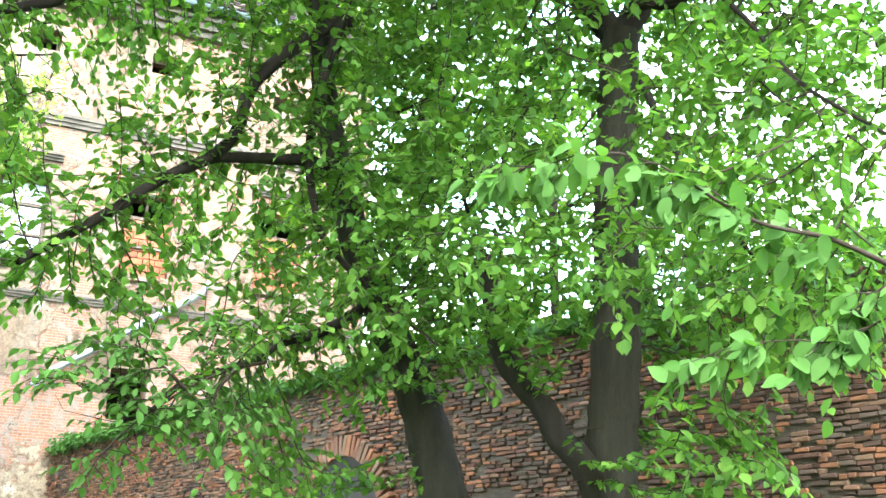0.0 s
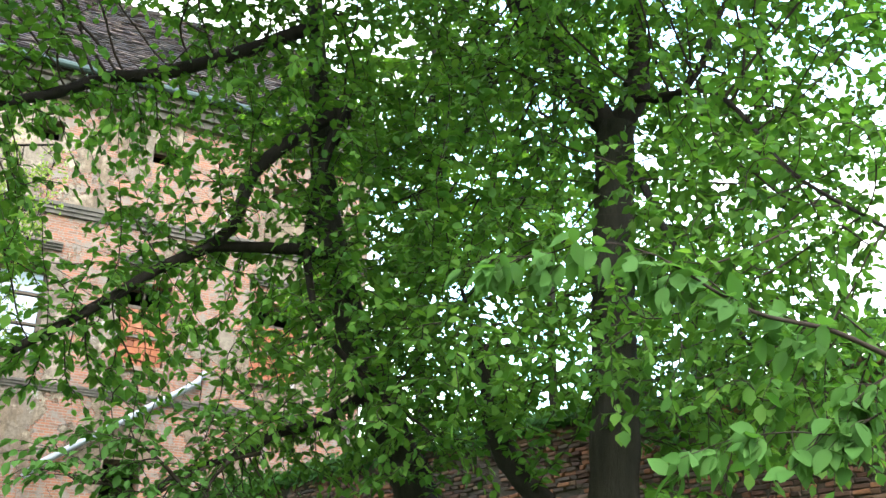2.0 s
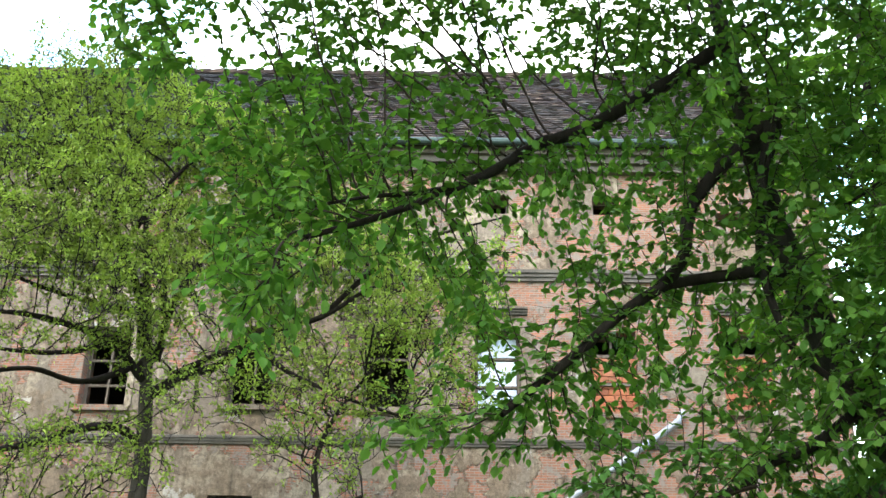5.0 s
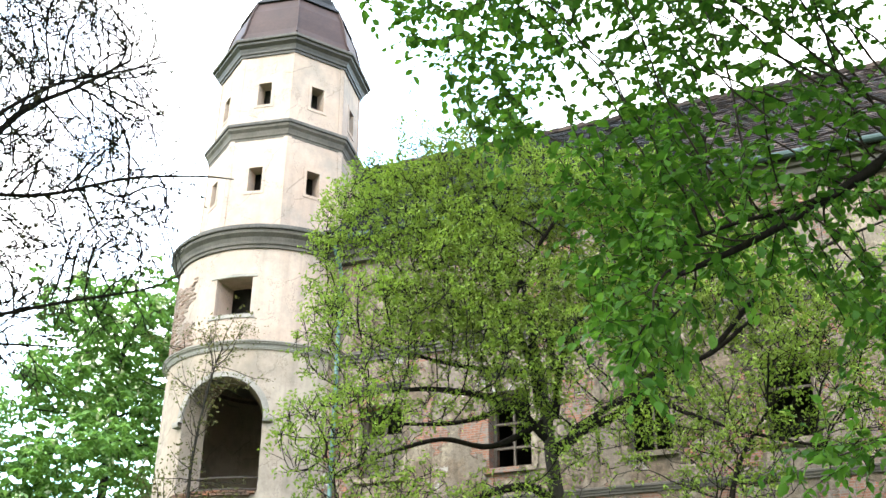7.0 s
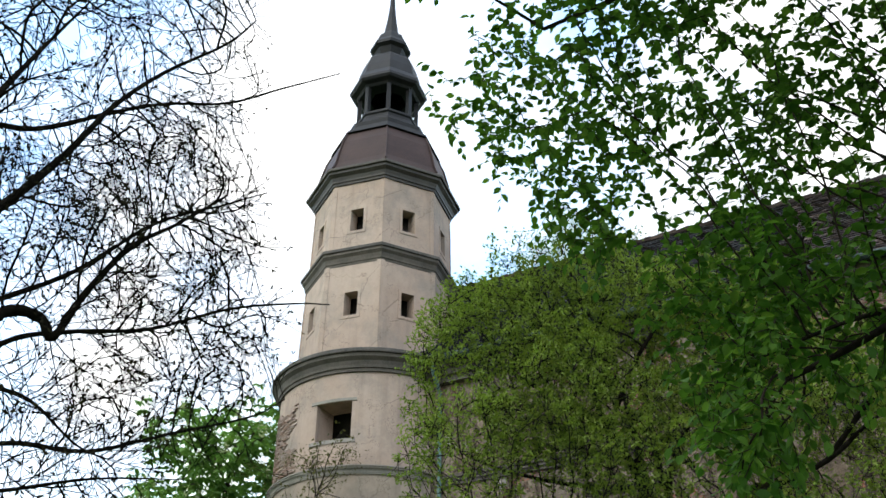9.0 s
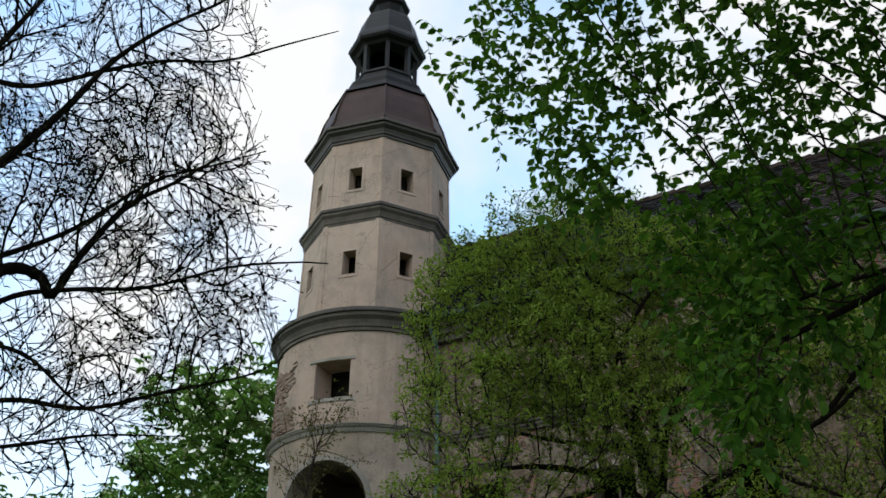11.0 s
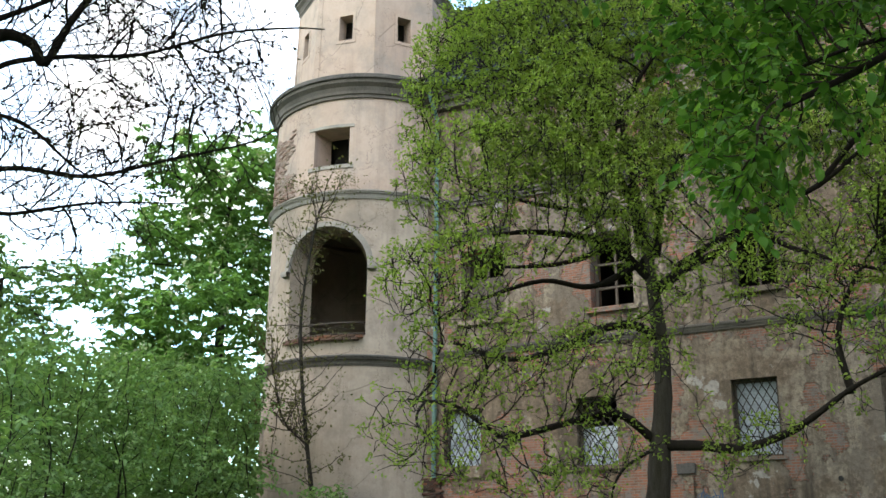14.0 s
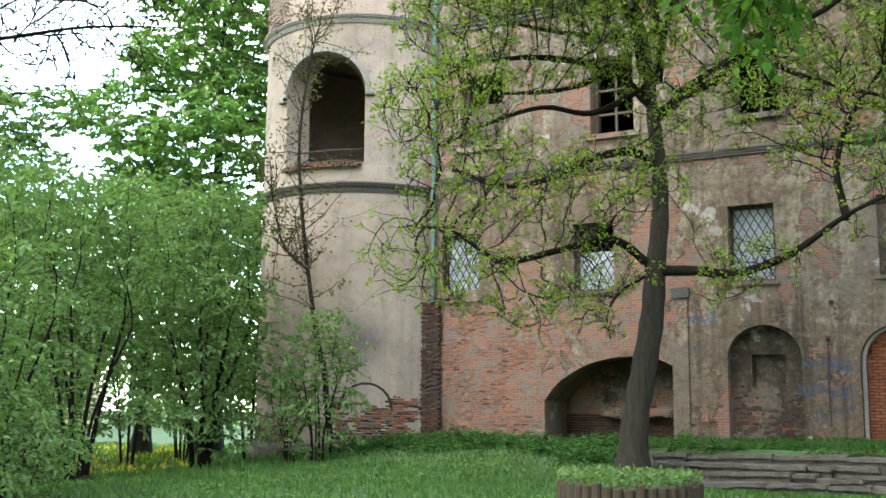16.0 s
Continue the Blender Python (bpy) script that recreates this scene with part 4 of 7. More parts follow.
ring_solid(bm, [(0.6, 24.84), (1.0, 24.86), (1.08, 24.94), (1.24, 25.0), (1.3, 25.08), (1.28, 25.2), (1.1, 25.5), (1.02, 25.9), (0.9, 26.3), (0.66, 26.58), (0.44, 26.7)], 8, A0)
part("lantern_roof", bm, DARKMETAL, tower, "dark curved metal lantern roof")
bm = bmesh.new()
ring_solid(bm, [(0.44, 26.68), (0.46, 26.78), (0.56, 27.0), (0.7, 27.08), (0.7, 27.2), (0.58, 27.4), (0.5, 27.66), (0.34, 27.8), (0.27, 27.95), (0.17, 28.6), (0.1, 29.3), (0.055, 30.2), (0.03, 30.6)], 8, A0)
part("spire", bm, DARKMETAL, tower, "thin dark spire with a collar")
bm = bmesh.new()
bmesh.ops.create_uvsphere(bm, u_segments=12, v_segments=8, radius=0.14, matrix=Matrix.Translation((0, 0, 30.7)))
part("finial", bm, DARKMETAL, tower)

# bare brick at the foot of the tower and high on its park side
rnd = random.Random(33)
foot = [brick_mesh(0.18, 0.06, 0.051, BRICK_FIELD if k < 3 else BRICK_BRIGHT if k < 5 else BRICK_DULL, 30 + k, 0.006) for k in range(7)]


high_bricks = [brick_mesh(0.175, 0.06, 0.047, BRICK_PALE, 230 + k, 0.006) for k in range(4)]


def drum_bricks(lat0, lat1, z0, z1, edge, keep, kinds=foot):
    row = 0
    while z0 + row * 0.056 < z1:
        z = z0 + row * 0.056
        a, b = seen_left(lat0), seen_left(lat1)
        step = math.degrees(0.187 / TR)
        a += step * 0.5 * (row % 2)
        while a < b:
            g, lat = radians(a), TR * math.sin(radians(A0 - a))
            if z < edge(lat, z) and rnd.random() < keep and noise.noise((lat * 1.3, z * 1.1, 3.0)) < 0.25:
                ob = new("brick", rnd.choice(kinds))
                ob.parent = tower
                r = TR - 0.056 + rnd.uniform(0, 0.01)
                ob.matrix_local = pose(r * math.cos(g), r * math.sin(g), z, 0, 0, a + 90)
            a += step
        row += 1


drum_bricks(0.55, -1.75, 0.86, 2.4, lambda lat, z: 1.75 - 0.16 * lat + 0.55 * noise.noise((lat * 2.2, 0.4, 2.0)) + 0.15 * noise.noise((lat * 9, z * 6, 1.0)), 0.93)
drum_bricks(2.57, 1.5, 0.9, 1.9, lambda lat, z: 1.5 + 0.5 * noise.noise((lat * 2.5, 1.4, 2.0)), 0.93)
drum_bricks(2.58, 1.72, 11.25, 13.1, lambda lat, z: 13.2 if lat > 1.95 + 0.3 * noise.noise((z * 1.6, 0, 5)) else 0, 0.9, high_bricks)
# outline of a small blind arch
for k in range(11):
    t = math.pi * (k + 0.5) / 11
    a = A0 - math.degrees((-0.12 + 0.6 * math.cos(t)) / TR)
    ob = new("brick", foot[6])
    ob.parent = tower
    ob.matrix_local = pose((TR - 0.035) * math.cos(radians(a)), (TR - 0.035) * math.sin(radians(a)), 1.62 + 0.6 * math.sin(t), 0, 0, a + 90) @ Matrix.Rotation(t - math.pi / 2, 4, "Y")

# ---------- park wall of old brick ----------
W_LINE = [(2.3, 21.95), (4.4, 11.8), (6.6, 4.5), (9.0, -3.5)]
W_TOP = 4.05
park_wall = thing("park_wall", (4.4, 11.8, 0), "weathered red brick park wall overgrown at the top", "wall", kind="structure")


def on_park_wall(seg):
    (x0, y0), (x1, y1) = W_LINE[seg], W_LINE[seg + 1]
    d = Vector((x1 - x0, y1 - y0, 0))
    return Vector((x0, y0, 0)), d.normalized(), d.length


OFFSET = Vector((4.4, 11.8, 0))
NICHE = (-0.7, 0.95, 2.1, 3.05)       # along the wall from its bend (minus: towards the palace), spring and apex height
rnd = random.Random(12)
wall_bricks = [brick_mesh(0.135 - 0.01 * (k % 3), 0.08, 0.038, BRICK if k % 5 < 3 else BRICK_DULL, 60 + k, 0.006) for k in range(12)]
half_bricks = [brick_mesh(0.067, 0.08, 0.038, BRICK if k % 2 else BRICK_DULL, 80 + k, 0.006) for k in range(6)]
# Darker brick for the near end, browner and toned for the trees' shade.
shade_bricks = [me for me in wall_bricks if me.materials[0] == BRICK_DULL] + [me for me in wall_bricks if me.materials[0] == BRICK][:2]
near, rest = [], []
for seg in range(3):
    p0, d, length = on_park_wall(seg)
    nrm = Vector((d.y, -d.x, 0))       # towards the lawn
    if nrm.dot(-p0) < 0:
        nrm = -nrm
    turn = math.degrees(math.atan2(d.y, d.x))
    flip = 0 if (Matrix.Rotation(radians(turn), 3, "Z") @ Vector((0, -1, 0))).dot(nrm) > 0 else 180
    bm = bmesh.new()
    a, b = p0 - nrm * 0.5, p0 + d * (length + 0.05) - nrm * 0.5
    c, e = p0 + d * (length + 0.05) - nrm * 0.004, p0 - nrm * 0.004
    low = [bm.verts.new(q - OFFSET + Vector((0, 0, -0.3))) for q in (a, b, c, e)]
    top = [bm.verts.new(q - OFFSET + Vector((0, 0, W_TOP - 0.02))) for q in (a, b, c, e)]
    bm.faces.new(low[::-1]), bm.faces.new(top)
    for k in range(4):
        bm.faces.new((low[k], low[(k + 1) % 4], top[(k + 1) % 4], top[k]))
    bmesh.ops.recalc_face_normals(bm, faces=bm.faces[:])
    part("core", bm, MORTAR, park_wall)
    rows = 0 if seg == 2 else 50
    for row in range(rows):
        z = W_TOP - 0.03 - row * 0.043
        s, k = -0.07 * (row % 2), 0
        while s < length:
            header = rnd.random() < 0.3
            w = 0.074 if header else 0.142
            u = s + w / 2
            s += w
            if u < 0 or u > length:
                continue
            bend = u - length if seg == 0 else u + (0 if seg == 1 else 9)
            if seg < 2 and NICHE[0] - 0.1 < bend < NICHE[1] + 0.1:
                m, hw = (NICHE[0] + NICHE[1]) / 2, (NICHE[1] - NICHE[0]) / 2 + 0.12
                q = max(0.0, 1 - ((bend - m) / hw) ** 2)
                if z < NICHE[2] + (NICHE[3] - NICHE[2] + 0.25) * math.sqrt(q):
                    continue
            if rnd.random() < 0.05 + (0.25 if row < 2 else 0) + max(0.0, 0.9 * noise.noise((u * 0.9, z * 1.4, seg + 4))):
                continue
            out = rnd.uniform(-0.014, 0.012) + 0.03 * noise.noise((u * 0.8, z * 0.8, seg))
            q = p0 + d * u + nrm * (out - 0.045) - OFFSET
            m = pose(q.x, q.y, z + rnd.uniform(-0.005, 0.005), rnd.uniform(-2, 2), rnd.uniform(-1.2, 1.2), turn + flip + rnd.uniform(-1.2, 1.2))
            (near if seg == 1 and 3.6 < u < 6.3 and 2.6 < z and len(near) < 298 else rest).append((m, header))
for m, header in near:
    ob = new("brick", rnd.choice(half_bricks if header else shade_bricks))
    ob.parent = park_wall
    ob.matrix_local = m


def joined(name, items, parent, material, label=""):
    """Many alike pieces in one mesh: items are (pose, source mesh)."""
    vs, fs, base = [], [], 0
    for m, me in items:
        vs += [m @ v.co for v in me.vertices]
        fs += [[base + i for i in p.vertices] for p in me.polygons]
        base += len(me.vertices)
    mesh = bpy.data.meshes.new(name)
    mesh.from_pydata(vs, [], fs)
    mesh.materials.append(material)
    ob = new(name, mesh)
    if parent:
        ob.parent = parent
    return tagged(ob, label, kind="stuff")


picks = [(m, rnd.choice(half_bricks if h else shade_bricks if m.translation.y < -1.5 + rnd.uniform(-1, 1) else wall_bricks)) for m, h in rest]
for mat in (BRICK, BRICK_DULL):
    joined("far_bricks", [(m, me) for m, me in picks if me.materials[0] == mat], park_wall, mat)

# bare brick field on the palace front
field_bricks = [brick_mesh(0.184 - 0.01 * (k % 3), 0.075, 0.05, BRICK_FIELD if k < 7 else BRICK_DULL, 160 + k, 0.005) for k in range(8)]
field, k = [], 0
for row in range(62):
    z, s = 0.76 + row * 0.0565, -11.75 - 0.095 * (row % 2)
    while s < -9.1:
        u = s + 0.095
        s += 0.19
        edge = 0.8 * noise.noise((row * 0.25, 3.0, u * 2))
        if u < -11.7 or u > -9.35 + 0.4 * edge or (z > 3.9 + 0.9 * noise.noise((u * 1.2, 0, 7))) or noise.noise((u * 1.1, z * 0.9, 2.0)) + 0.25 * noise.noise((u * 4, z * 4, 2.0)) > 0.04 or rnd.random() < 0.05:
            continue
        field.append((pose(u, rnd.uniform(-0.004, 0.006), z, 0, 0, rnd.uniform(-1.5, 1.5)), rnd.choice(field_bricks)))
field_soot = []
pier_bricks = [brick_mesh(0.165, 0.08, 0.048, BRICK_DULL if k else BRICK, 190 + k, 0.006) for k in range(5)]
for row in range(60):   # sooty pier between tower and front
    for k in range(3):
        u = -12.14 + 0.17 * k + (0.0 if row % 2 else 0.06)
        if rnd.random() < 0.12 + 0.4 * max(0.0, noise.noise((u * 3, row * 0.11, 4.0))):
            continue
        field_soot.append((pose(u, rnd.uniform(-0.006, 0.006), 0.8 + row * 0.0565, 0, 0, rnd.uniform(-2, 2)), rnd.choice(pier_bricks)))
for m, me in field[:290]:
    ob = new("brick", me)
    ob.parent = patch
    ob.matrix_local = Matrix.Translation((0, 0.064, 0)) @ m
for mat in (BRICK_FIELD, BRICK_DULL):
    joined("upper_bricks", [(Matrix.Translation((0, 0.064, 0)) @ m, me) for m, me in field[290:] if me.materials[0] == mat], patch, mat)

pier = part("brick_pier", local(rough_block(-12.2, -11.72, FY - 0.085, FY + 0.02, 0.6, 4.15, 12, 0.06)), RUBBLE, palace, "sooty brick pier between the tower and the front")
for m, me in field_soot:
    ob = new("brick", me)
    ob.parent = pier
    ob.matrix_local = Matrix.Translation((0, -0.04, 0)) @ m

# arched recess in the park wall: ring of bricks, flat face coloured for shade
p0, d, length = on_park_wall(0)
nrm = Vector((d.y, -d.x, 0))
nrm = nrm if nrm.dot(-p0) > 0 else -nrm
m0, hw = (NICHE[0] + NICHE[1]) / 2, (NICHE[1] - NICHE[0]) / 2
ring = [brick_mesh(0.058, 0.1, 0.24, BRICK, 90 + k, 0.006) for k in range(3)]
for k in range(34):
    t = math.pi * (k + 0.5) / 34
    q = d * (m0 + (hw + 0.13) * math.cos(t)) - nrm * 0.05
    ob = new("brick", ring[k % 3])
    ob.parent = park_wall
    zz = NICHE[2] + (NICHE[3] - NICHE[2] + 0.12) * math.sin(t)
    side = Vector(d) * math.cos(t) + Vector((0, 0, 1)) * math.sin(t)
    yv = -nrm
    xv = yv.cross(side)
    ob.matrix_local = Matrix(((xv.x, yv.x, side.x, q.x), (xv.y, yv.y, side.y, q.y), (xv.z, yv.z, side.z, zz), (0, 0, 0, 1)))
bm = bmesh.new()
n = 16
pts = [d * (m0 + hw * math.cos(math.pi * k / n)) + Vector((0, 0, NICHE[2] + (NICHE[3] - NICHE[2]) * math.sin(math.pi * k / n))) for k in range(n + 1)]
pts += [d * (m0 - hw), d * (m0 + hw)]
bm.faces.new([bm.verts.new(q + nrm * 0.003) for q in pts])
part("recess_face", bm, INNER_SHADE, park_wall, "walled-up arch, its flat face darkened for the shade of a recess")

# ---------- steps before the palace ----------
for k in range(4):
    y0 = 16.95 + 0.36 * k
    start = (-4.6, -5.0, -5.3, -5.5)[k]
    x, rnd = start, random.Random(70 + k)
    step = thing("stone_step", (start, y0, 0.25), "worn grey stone step with broken edges below the palace front", "step", "steps before the palace", "structure")
    while x < 1.5:
        w = rnd.uniform(0.35, 1.3)
        top = (0.55, 0.68, 0.81, 0.95)[k] + rnd.uniform(-0.05, 0.01)
        if rnd.random() > 0.08:
            wide, front, m = min(w, 1.5 - x + 0.05) - 0.006, rnd.uniform(-0.09, 0.05), pose(x - start, 0, 0, rnd.uniform(-3, 2), rnd.uniform(-1.2, 1.2), rnd.uniform(-2, 2))
            for nm, f, za, zb in (("riser", front + 0.07, 0.0, top - 0.32), ("tread", front, top - 0.315, top - 0.25)):
                ob = part(nm, rough_block(0.006, wide, f, 0.55, za, zb, k * 9 + x, 0.028), STONE, step)
                ob.matrix_local = m
        x += w

# ---------- scribbles of paint on the plaster ----------
SPRAY_BLUE = plain("blue_spray_paint", (0.025, 0.045, 0.09), (0.06, 0.09, 0.15), 6.0, 0.7, 0)
SPRAY_GREY = plain("grey_spray_paint", (0.03, 0.03, 0.034), (0.08, 0.08, 0.09), 6.0, 0.7, 0)
rnd = random.Random(77)
for cx, cz, w, h, n, mat in ((-3.1, 2.55, 0.9, 0.25, 9, SPRAY_BLUE), (-3.15, 2.05, 0.95, 0.3, 11, SPRAY_BLUE), (-3.2, 1.55, 0.5, 0.35, 7, SPRAY_GREY), (-2.85, 1.75, 0.5, 0.3, 6, SPRAY_GREY), (-5.6, 3.55, 0.6, 0.25, 7, SPRAY_BLUE), (-5.7, 2.9, 0.5, 0.25, 6, SPRAY_GREY), (-10.5, 1.75, 0.9, 0.25, 9, SPRAY_GREY)):
    tag = thing("graffiti", (cx, FY - 0.004, cz), "faded scribble of spray paint on the old wall", "graffiti", "scribbles on the palace wall")
    for k in range(n):
        x0, bm = -w / 2 + w * k / n, bmesh.new()
        line = [(x0 + w / n * rnd.uniform(-0.4, 1.4), 0.0, rnd.uniform(-h / 2, h / 2)) for _ in range(5)]
        pts = curve_points(line, 4)
        tube(bm, pts, [0.009] * len(pts), 5)
        for v in bm.verts:
            v.co.y *= 0.3
        part("stroke", bm, mat, tag)

# thin conduit by the door arch, and a vent hole's shade as dark plug
bm = bmesh.new()
tube(bm, [(-3.08, FY - 0.02, 1.35), (-3.09, FY - 0.025, 2.2), (-3.07, FY - 0.02, 3.05)], [0.013] * 3, 6)
pipe = part("conduit", local(bm), IRON, palace, "thin rusty conduit on the wall")
bm = bmesh.new()
bmesh.ops.create_uvsphere(bm, u_segments=10, v_segments=8, radius=0.045, matrix=Matrix.Translation((-3.07, -0.03, 3.08)))
part("cap", bm, IRON, pipe)
bm = bmesh.new()
tube(bm, [(-2.98, FY - 0.03, 3.78), (-2.98, FY + 0.02, 3.78)], [0.05, 0.05], 10)
part("vent", local(bm), INNER_SHADE, palace, "small round plug, dark as the shade in a vent hole")

# ---------- trees ----------
def fast_mesh(name, verts, quads):
    """A mesh from an array of places and an array of four-cornered faces."""
    me = bpy.data.meshes.new(name)
    me.vertices.add(len(verts))
    me.vertices.foreach_set("co", np.ascontiguousarray(verts, np.float32).ravel())
    me.loops.add(len(quads) * 4)
    me.loops.foreach_set("vertex_index", np.ascontiguousarray(quads, np.int32).ravel())
    me.polygons.add(len(quads))
    me.polygons.foreach_set("loop_start", np.arange(len(quads), dtype=np.int32) * 4)
    me.update(calc_edges=True)
    return me


class Wood:
    """Collects tubes of one tree."""

    def __init__(self):
        self.v, self.q, self.n = [], [], 0

    def tube(self, pts, radii, sides=5):
        pts = np.asarray([tuple(p) for p in pts], float)
        d = np.empty_like(pts)
        d[1:-1], d[0], d[-1] = pts[2:] - pts[:-2], pts[1] - pts[0], pts[-1] - pts[-2]
        d /= np.sqrt((d * d).sum(1))[:, None] + 1e-9
        up = np.array((0.21, 0.13, 0.97)) if abs(d[0][2]) < 0.9 else np.array((1.0, 0.1, 0.0))
        u = np.cross(d, up)
        u /= np.sqrt((u * u).sum(1))[:, None] + 1e-9
        w = np.cross(d, u)
        a = np.arange(sides) * 2 * np.pi / sides
        r = np.asarray(radii, float)[:, None, None]
        ring = pts[:, None] + r * (np.cos(a)[None, :, None] * u[:, None] + np.sin(a)[None, :, None] * w[:, None])
        k = np.arange(sides)
        j = (k + 1) % sides
        row = np.stack([k, j, j + sides, k + sides], 1)
        self.q.append((row[None] + (np.arange(len(pts) - 1) * sides)[:, None, None]).reshape(-1, 4) + self.n)
        self.v.append(ring.reshape(-1, 3))
        self.n += len(pts) * sides

    def link(self, name, material, parent, at, label="", stuff=False):
        me = fast_mesh(name, np.concatenate(self.v) - np.asarray(at), np.concatenate(self.q))
        me.materials.append(material)
        me.polygons.foreach_set("use_smooth", [True] * len(me.polygons))
        ob = new(name, me)
        ob.parent = parent
        return tagged(ob, label, kind="stuff" if stuff else "")


def units(a):
    return a / (np.sqrt((a * a).sum(-1, keepdims=True)) + 1e-9)


class Leaves:
    """Collects leaves: place, way, upper side, length."""

    def __init__(self, wide=0.62, fold=0.12, fine=False):
        self.rows, self.wide, self.fold, self.fine = [], wide, fold, fine

    def add(self, p, d, n, s):
        self.rows.append(np.array([(*p, *d, *n, s)]))

    def many(self, p, d, n, s):
        self.rows.append(np.concatenate([p, d, n, np.asarray(s)[:, None]], 1))

    def link(self, name, material, parent, at, label=""):
        a = np.concatenate(self.rows)
        p, d, n, s = a[:, 0:3] - np.asarray(at), units(a[:, 3:6]), a[:, 6:9], a[:, 9:10]
        side = units(np.cross(d, n))
        n = np.cross(side, d)
        w, f = self.wide / 2, self.fold
        shape = [(0, 0, 0), (0.28, w * 0.86, f), (0.62, w * 0.9, f * 0.8), (1, 0, -0.1), (0.62, -w * 0.9, f * 0.8), (0.28, -w * 0.86, f)]
        quads = ((0, 1, 2, 3), (0, 3, 4, 5))
        if self.fine:   # rounder outline, raised between midrib and edge, drooping tip
            shape = [(0, 0, 0), (0.33, 0, -0.02), (0.66, 0, -0.05), (1.04, 0, -0.12)]
            for sg in (1, -1):
                shape += [(0.1, sg * w * 0.62, f * 0.7), (0.32, sg * w, f), (0.62, sg * w * 0.92, f * 0.6), (0.88, sg * w * 0.4, -0.08)]
            quads = ((0, 4, 5, 1), (1, 5, 6, 2), (2, 6, 7, 3), (1, 9, 8, 0), (2, 10, 9, 1), (3, 11, 10, 2))
        v = np.stack([p + s * (x * d + y * side + z * n) for x, y, z in shape], 1).reshape(-1, 3)
        b = np.arange(len(a))[:, None] * len(shape)
        faces = np.concatenate([b + np.array(q) for q in quads], 1).reshape(-1, 4)
        me = fast_mesh(name, v, faces)
        me.materials.append(material)
        if self.fine:
            me.polygons.foreach_set("use_smooth", [True] * len(me.polygons))
        ob = new(name, me)
        ob.parent = parent
        return tagged(ob, label, kind="stuff")


def unit(v):
    return v / (math.sqrt(v[0] * v[0] + v[1] * v[1] + v[2] * v[2]) + 1e-9)


def wander(rng, p, d, length, steps, turn, sag=0.0):
    """A crooked line from p."""
    pts, d, q = [np.array(p, float)], unit(np.array(d, float)), np.array(p, float)
    for _ in range(steps):
        d = unit(d + rng.normal(0, turn, 3) + np.array((0, 0, -sag)))
        q = q + d * length / steps
        pts.append(q)
    return pts


def leafy_twig(rng, wood, leaves, p, d, length, size, gap, sag=0.12, radius=0.004):
    """A twig with leaves set alternately in one flat, drooping spray."""
    pts = wander(rng, p, d, length, 4, 0.16, sag)
    wood.tube(pts, [radius, radius * 0.8, radius * 0.65, radius * 0.5, radius * 0.35], 3)
    pts = np.asarray(pts)
    count = max(2, int(length / gap))
    t = (np.arange(count + 1) + 0.6) / (count + 0.6) * 4
    i = np.minimum(3, t.astype(int))
    step = pts[i + 1] - pts[i]
    q, w = pts[i] + step * (t - i)[:, None], units(step)
    side = units(np.cross(w, (0, 0, 1.0))) * np.where(np.arange(count + 1) % 2, 1, -1)[:, None]
    side[-1] *= 0.1
    way = w * 0.65 + side * 0.8 + np.array((0, 0, -0.45)) + rng.normal(0, 0.3, (count + 1, 3))
    nrm = np.array((0, 0, 1.0)) + rng.normal(0, 0.45, (count + 1, 3))
    leaves.many(q, way, nrm, size * rng.uniform(0.6, 1.2, count + 1))


def bough(rng, wood, leaves, line, count, radius=0.014, size=0.088, spread=0.62, gap=0.045):
    """A leafy branch: side twigs of both orders carry about count leaves."""
    pts = curve_points(line, 5)
    pts = [np.array(p) for p in pts]
    wood.tube(pts, np.linspace(radius, radius * 0.35, len(pts)), 5)
    left = count
    while left > 0:
        i = int(rng.integers(1, len(pts)))
        p, along = pts[i], unit(pts[i] - pts[i - 1])
        side = unit(np.cross(along, (0, 0, 1)) * rng.choice((-1, 1)) + rng.normal(0, 0.35, 3))
        d = unit(along * rng.uniform(0.1, 0.9) + side + np.array((0, 0, rng.uniform(-0.5, 0.35))))
        length = spread * rng.uniform(0.45, 1.1)
        main = wander(rng, p, d, length, 3, 0.18, 0.06)
        wood.tube(main, [0.006, 0.005, 0.004, 0.003], 3)
        for k in (1, 2, 3):
            for sgn in (-1, 1):
                if rng.random() < 0.8:
                    w = unit(main[k] - main[k - 1])
                    s2 = unit(np.cross(w, (0, 0, 1)))
                    ln = rng.uniform(0.14, 0.34)
                    leafy_twig(rng, wood, leaves, main[k], w * 0.7 + s2 * sgn * 0.75, ln, size, gap)
                    left -= int(ln / gap) + 1
        leafy_twig(rng, wood, leaves, main[3], main[3] - main[2], 0.25, size, gap)
        left -= 6


HORNBEAM_LEAF = leaf_material("hornbeam_leaf", [(0.041, 0.102, 0.020), (0.067, 0.145, 0.025), (0.099, 0.190, 0.033), (0.051, 0.118, 0.022), (0.138, 0.235, 0.044)], 0.5, 0.45)
YOUNG_LEAF = leaf_material("young_bright_leaf", [(0.061, 0.136, 0.030), (0.083, 0.164, 0.043), (0.048, 0.116, 0.024)], 0.38)
PALE_LEAF = leaf_material("light_green_leaf", [(0.071, 0.140, 0.017), (0.094, 0.179, 0.020), (0.126, 0.221, 0.029), (0.061, 0.122, 0.017)], 0.42)
SPRING_LEAF = leaf_material("yellow_green_spring_leaf", [(0.146, 0.205, 0.038), (0.189, 0.255, 0.044), (0.124, 0.178, 0.036), (0.232, 0.290, 0.059), (0.157, 0.190, 0.050)], 0.4)
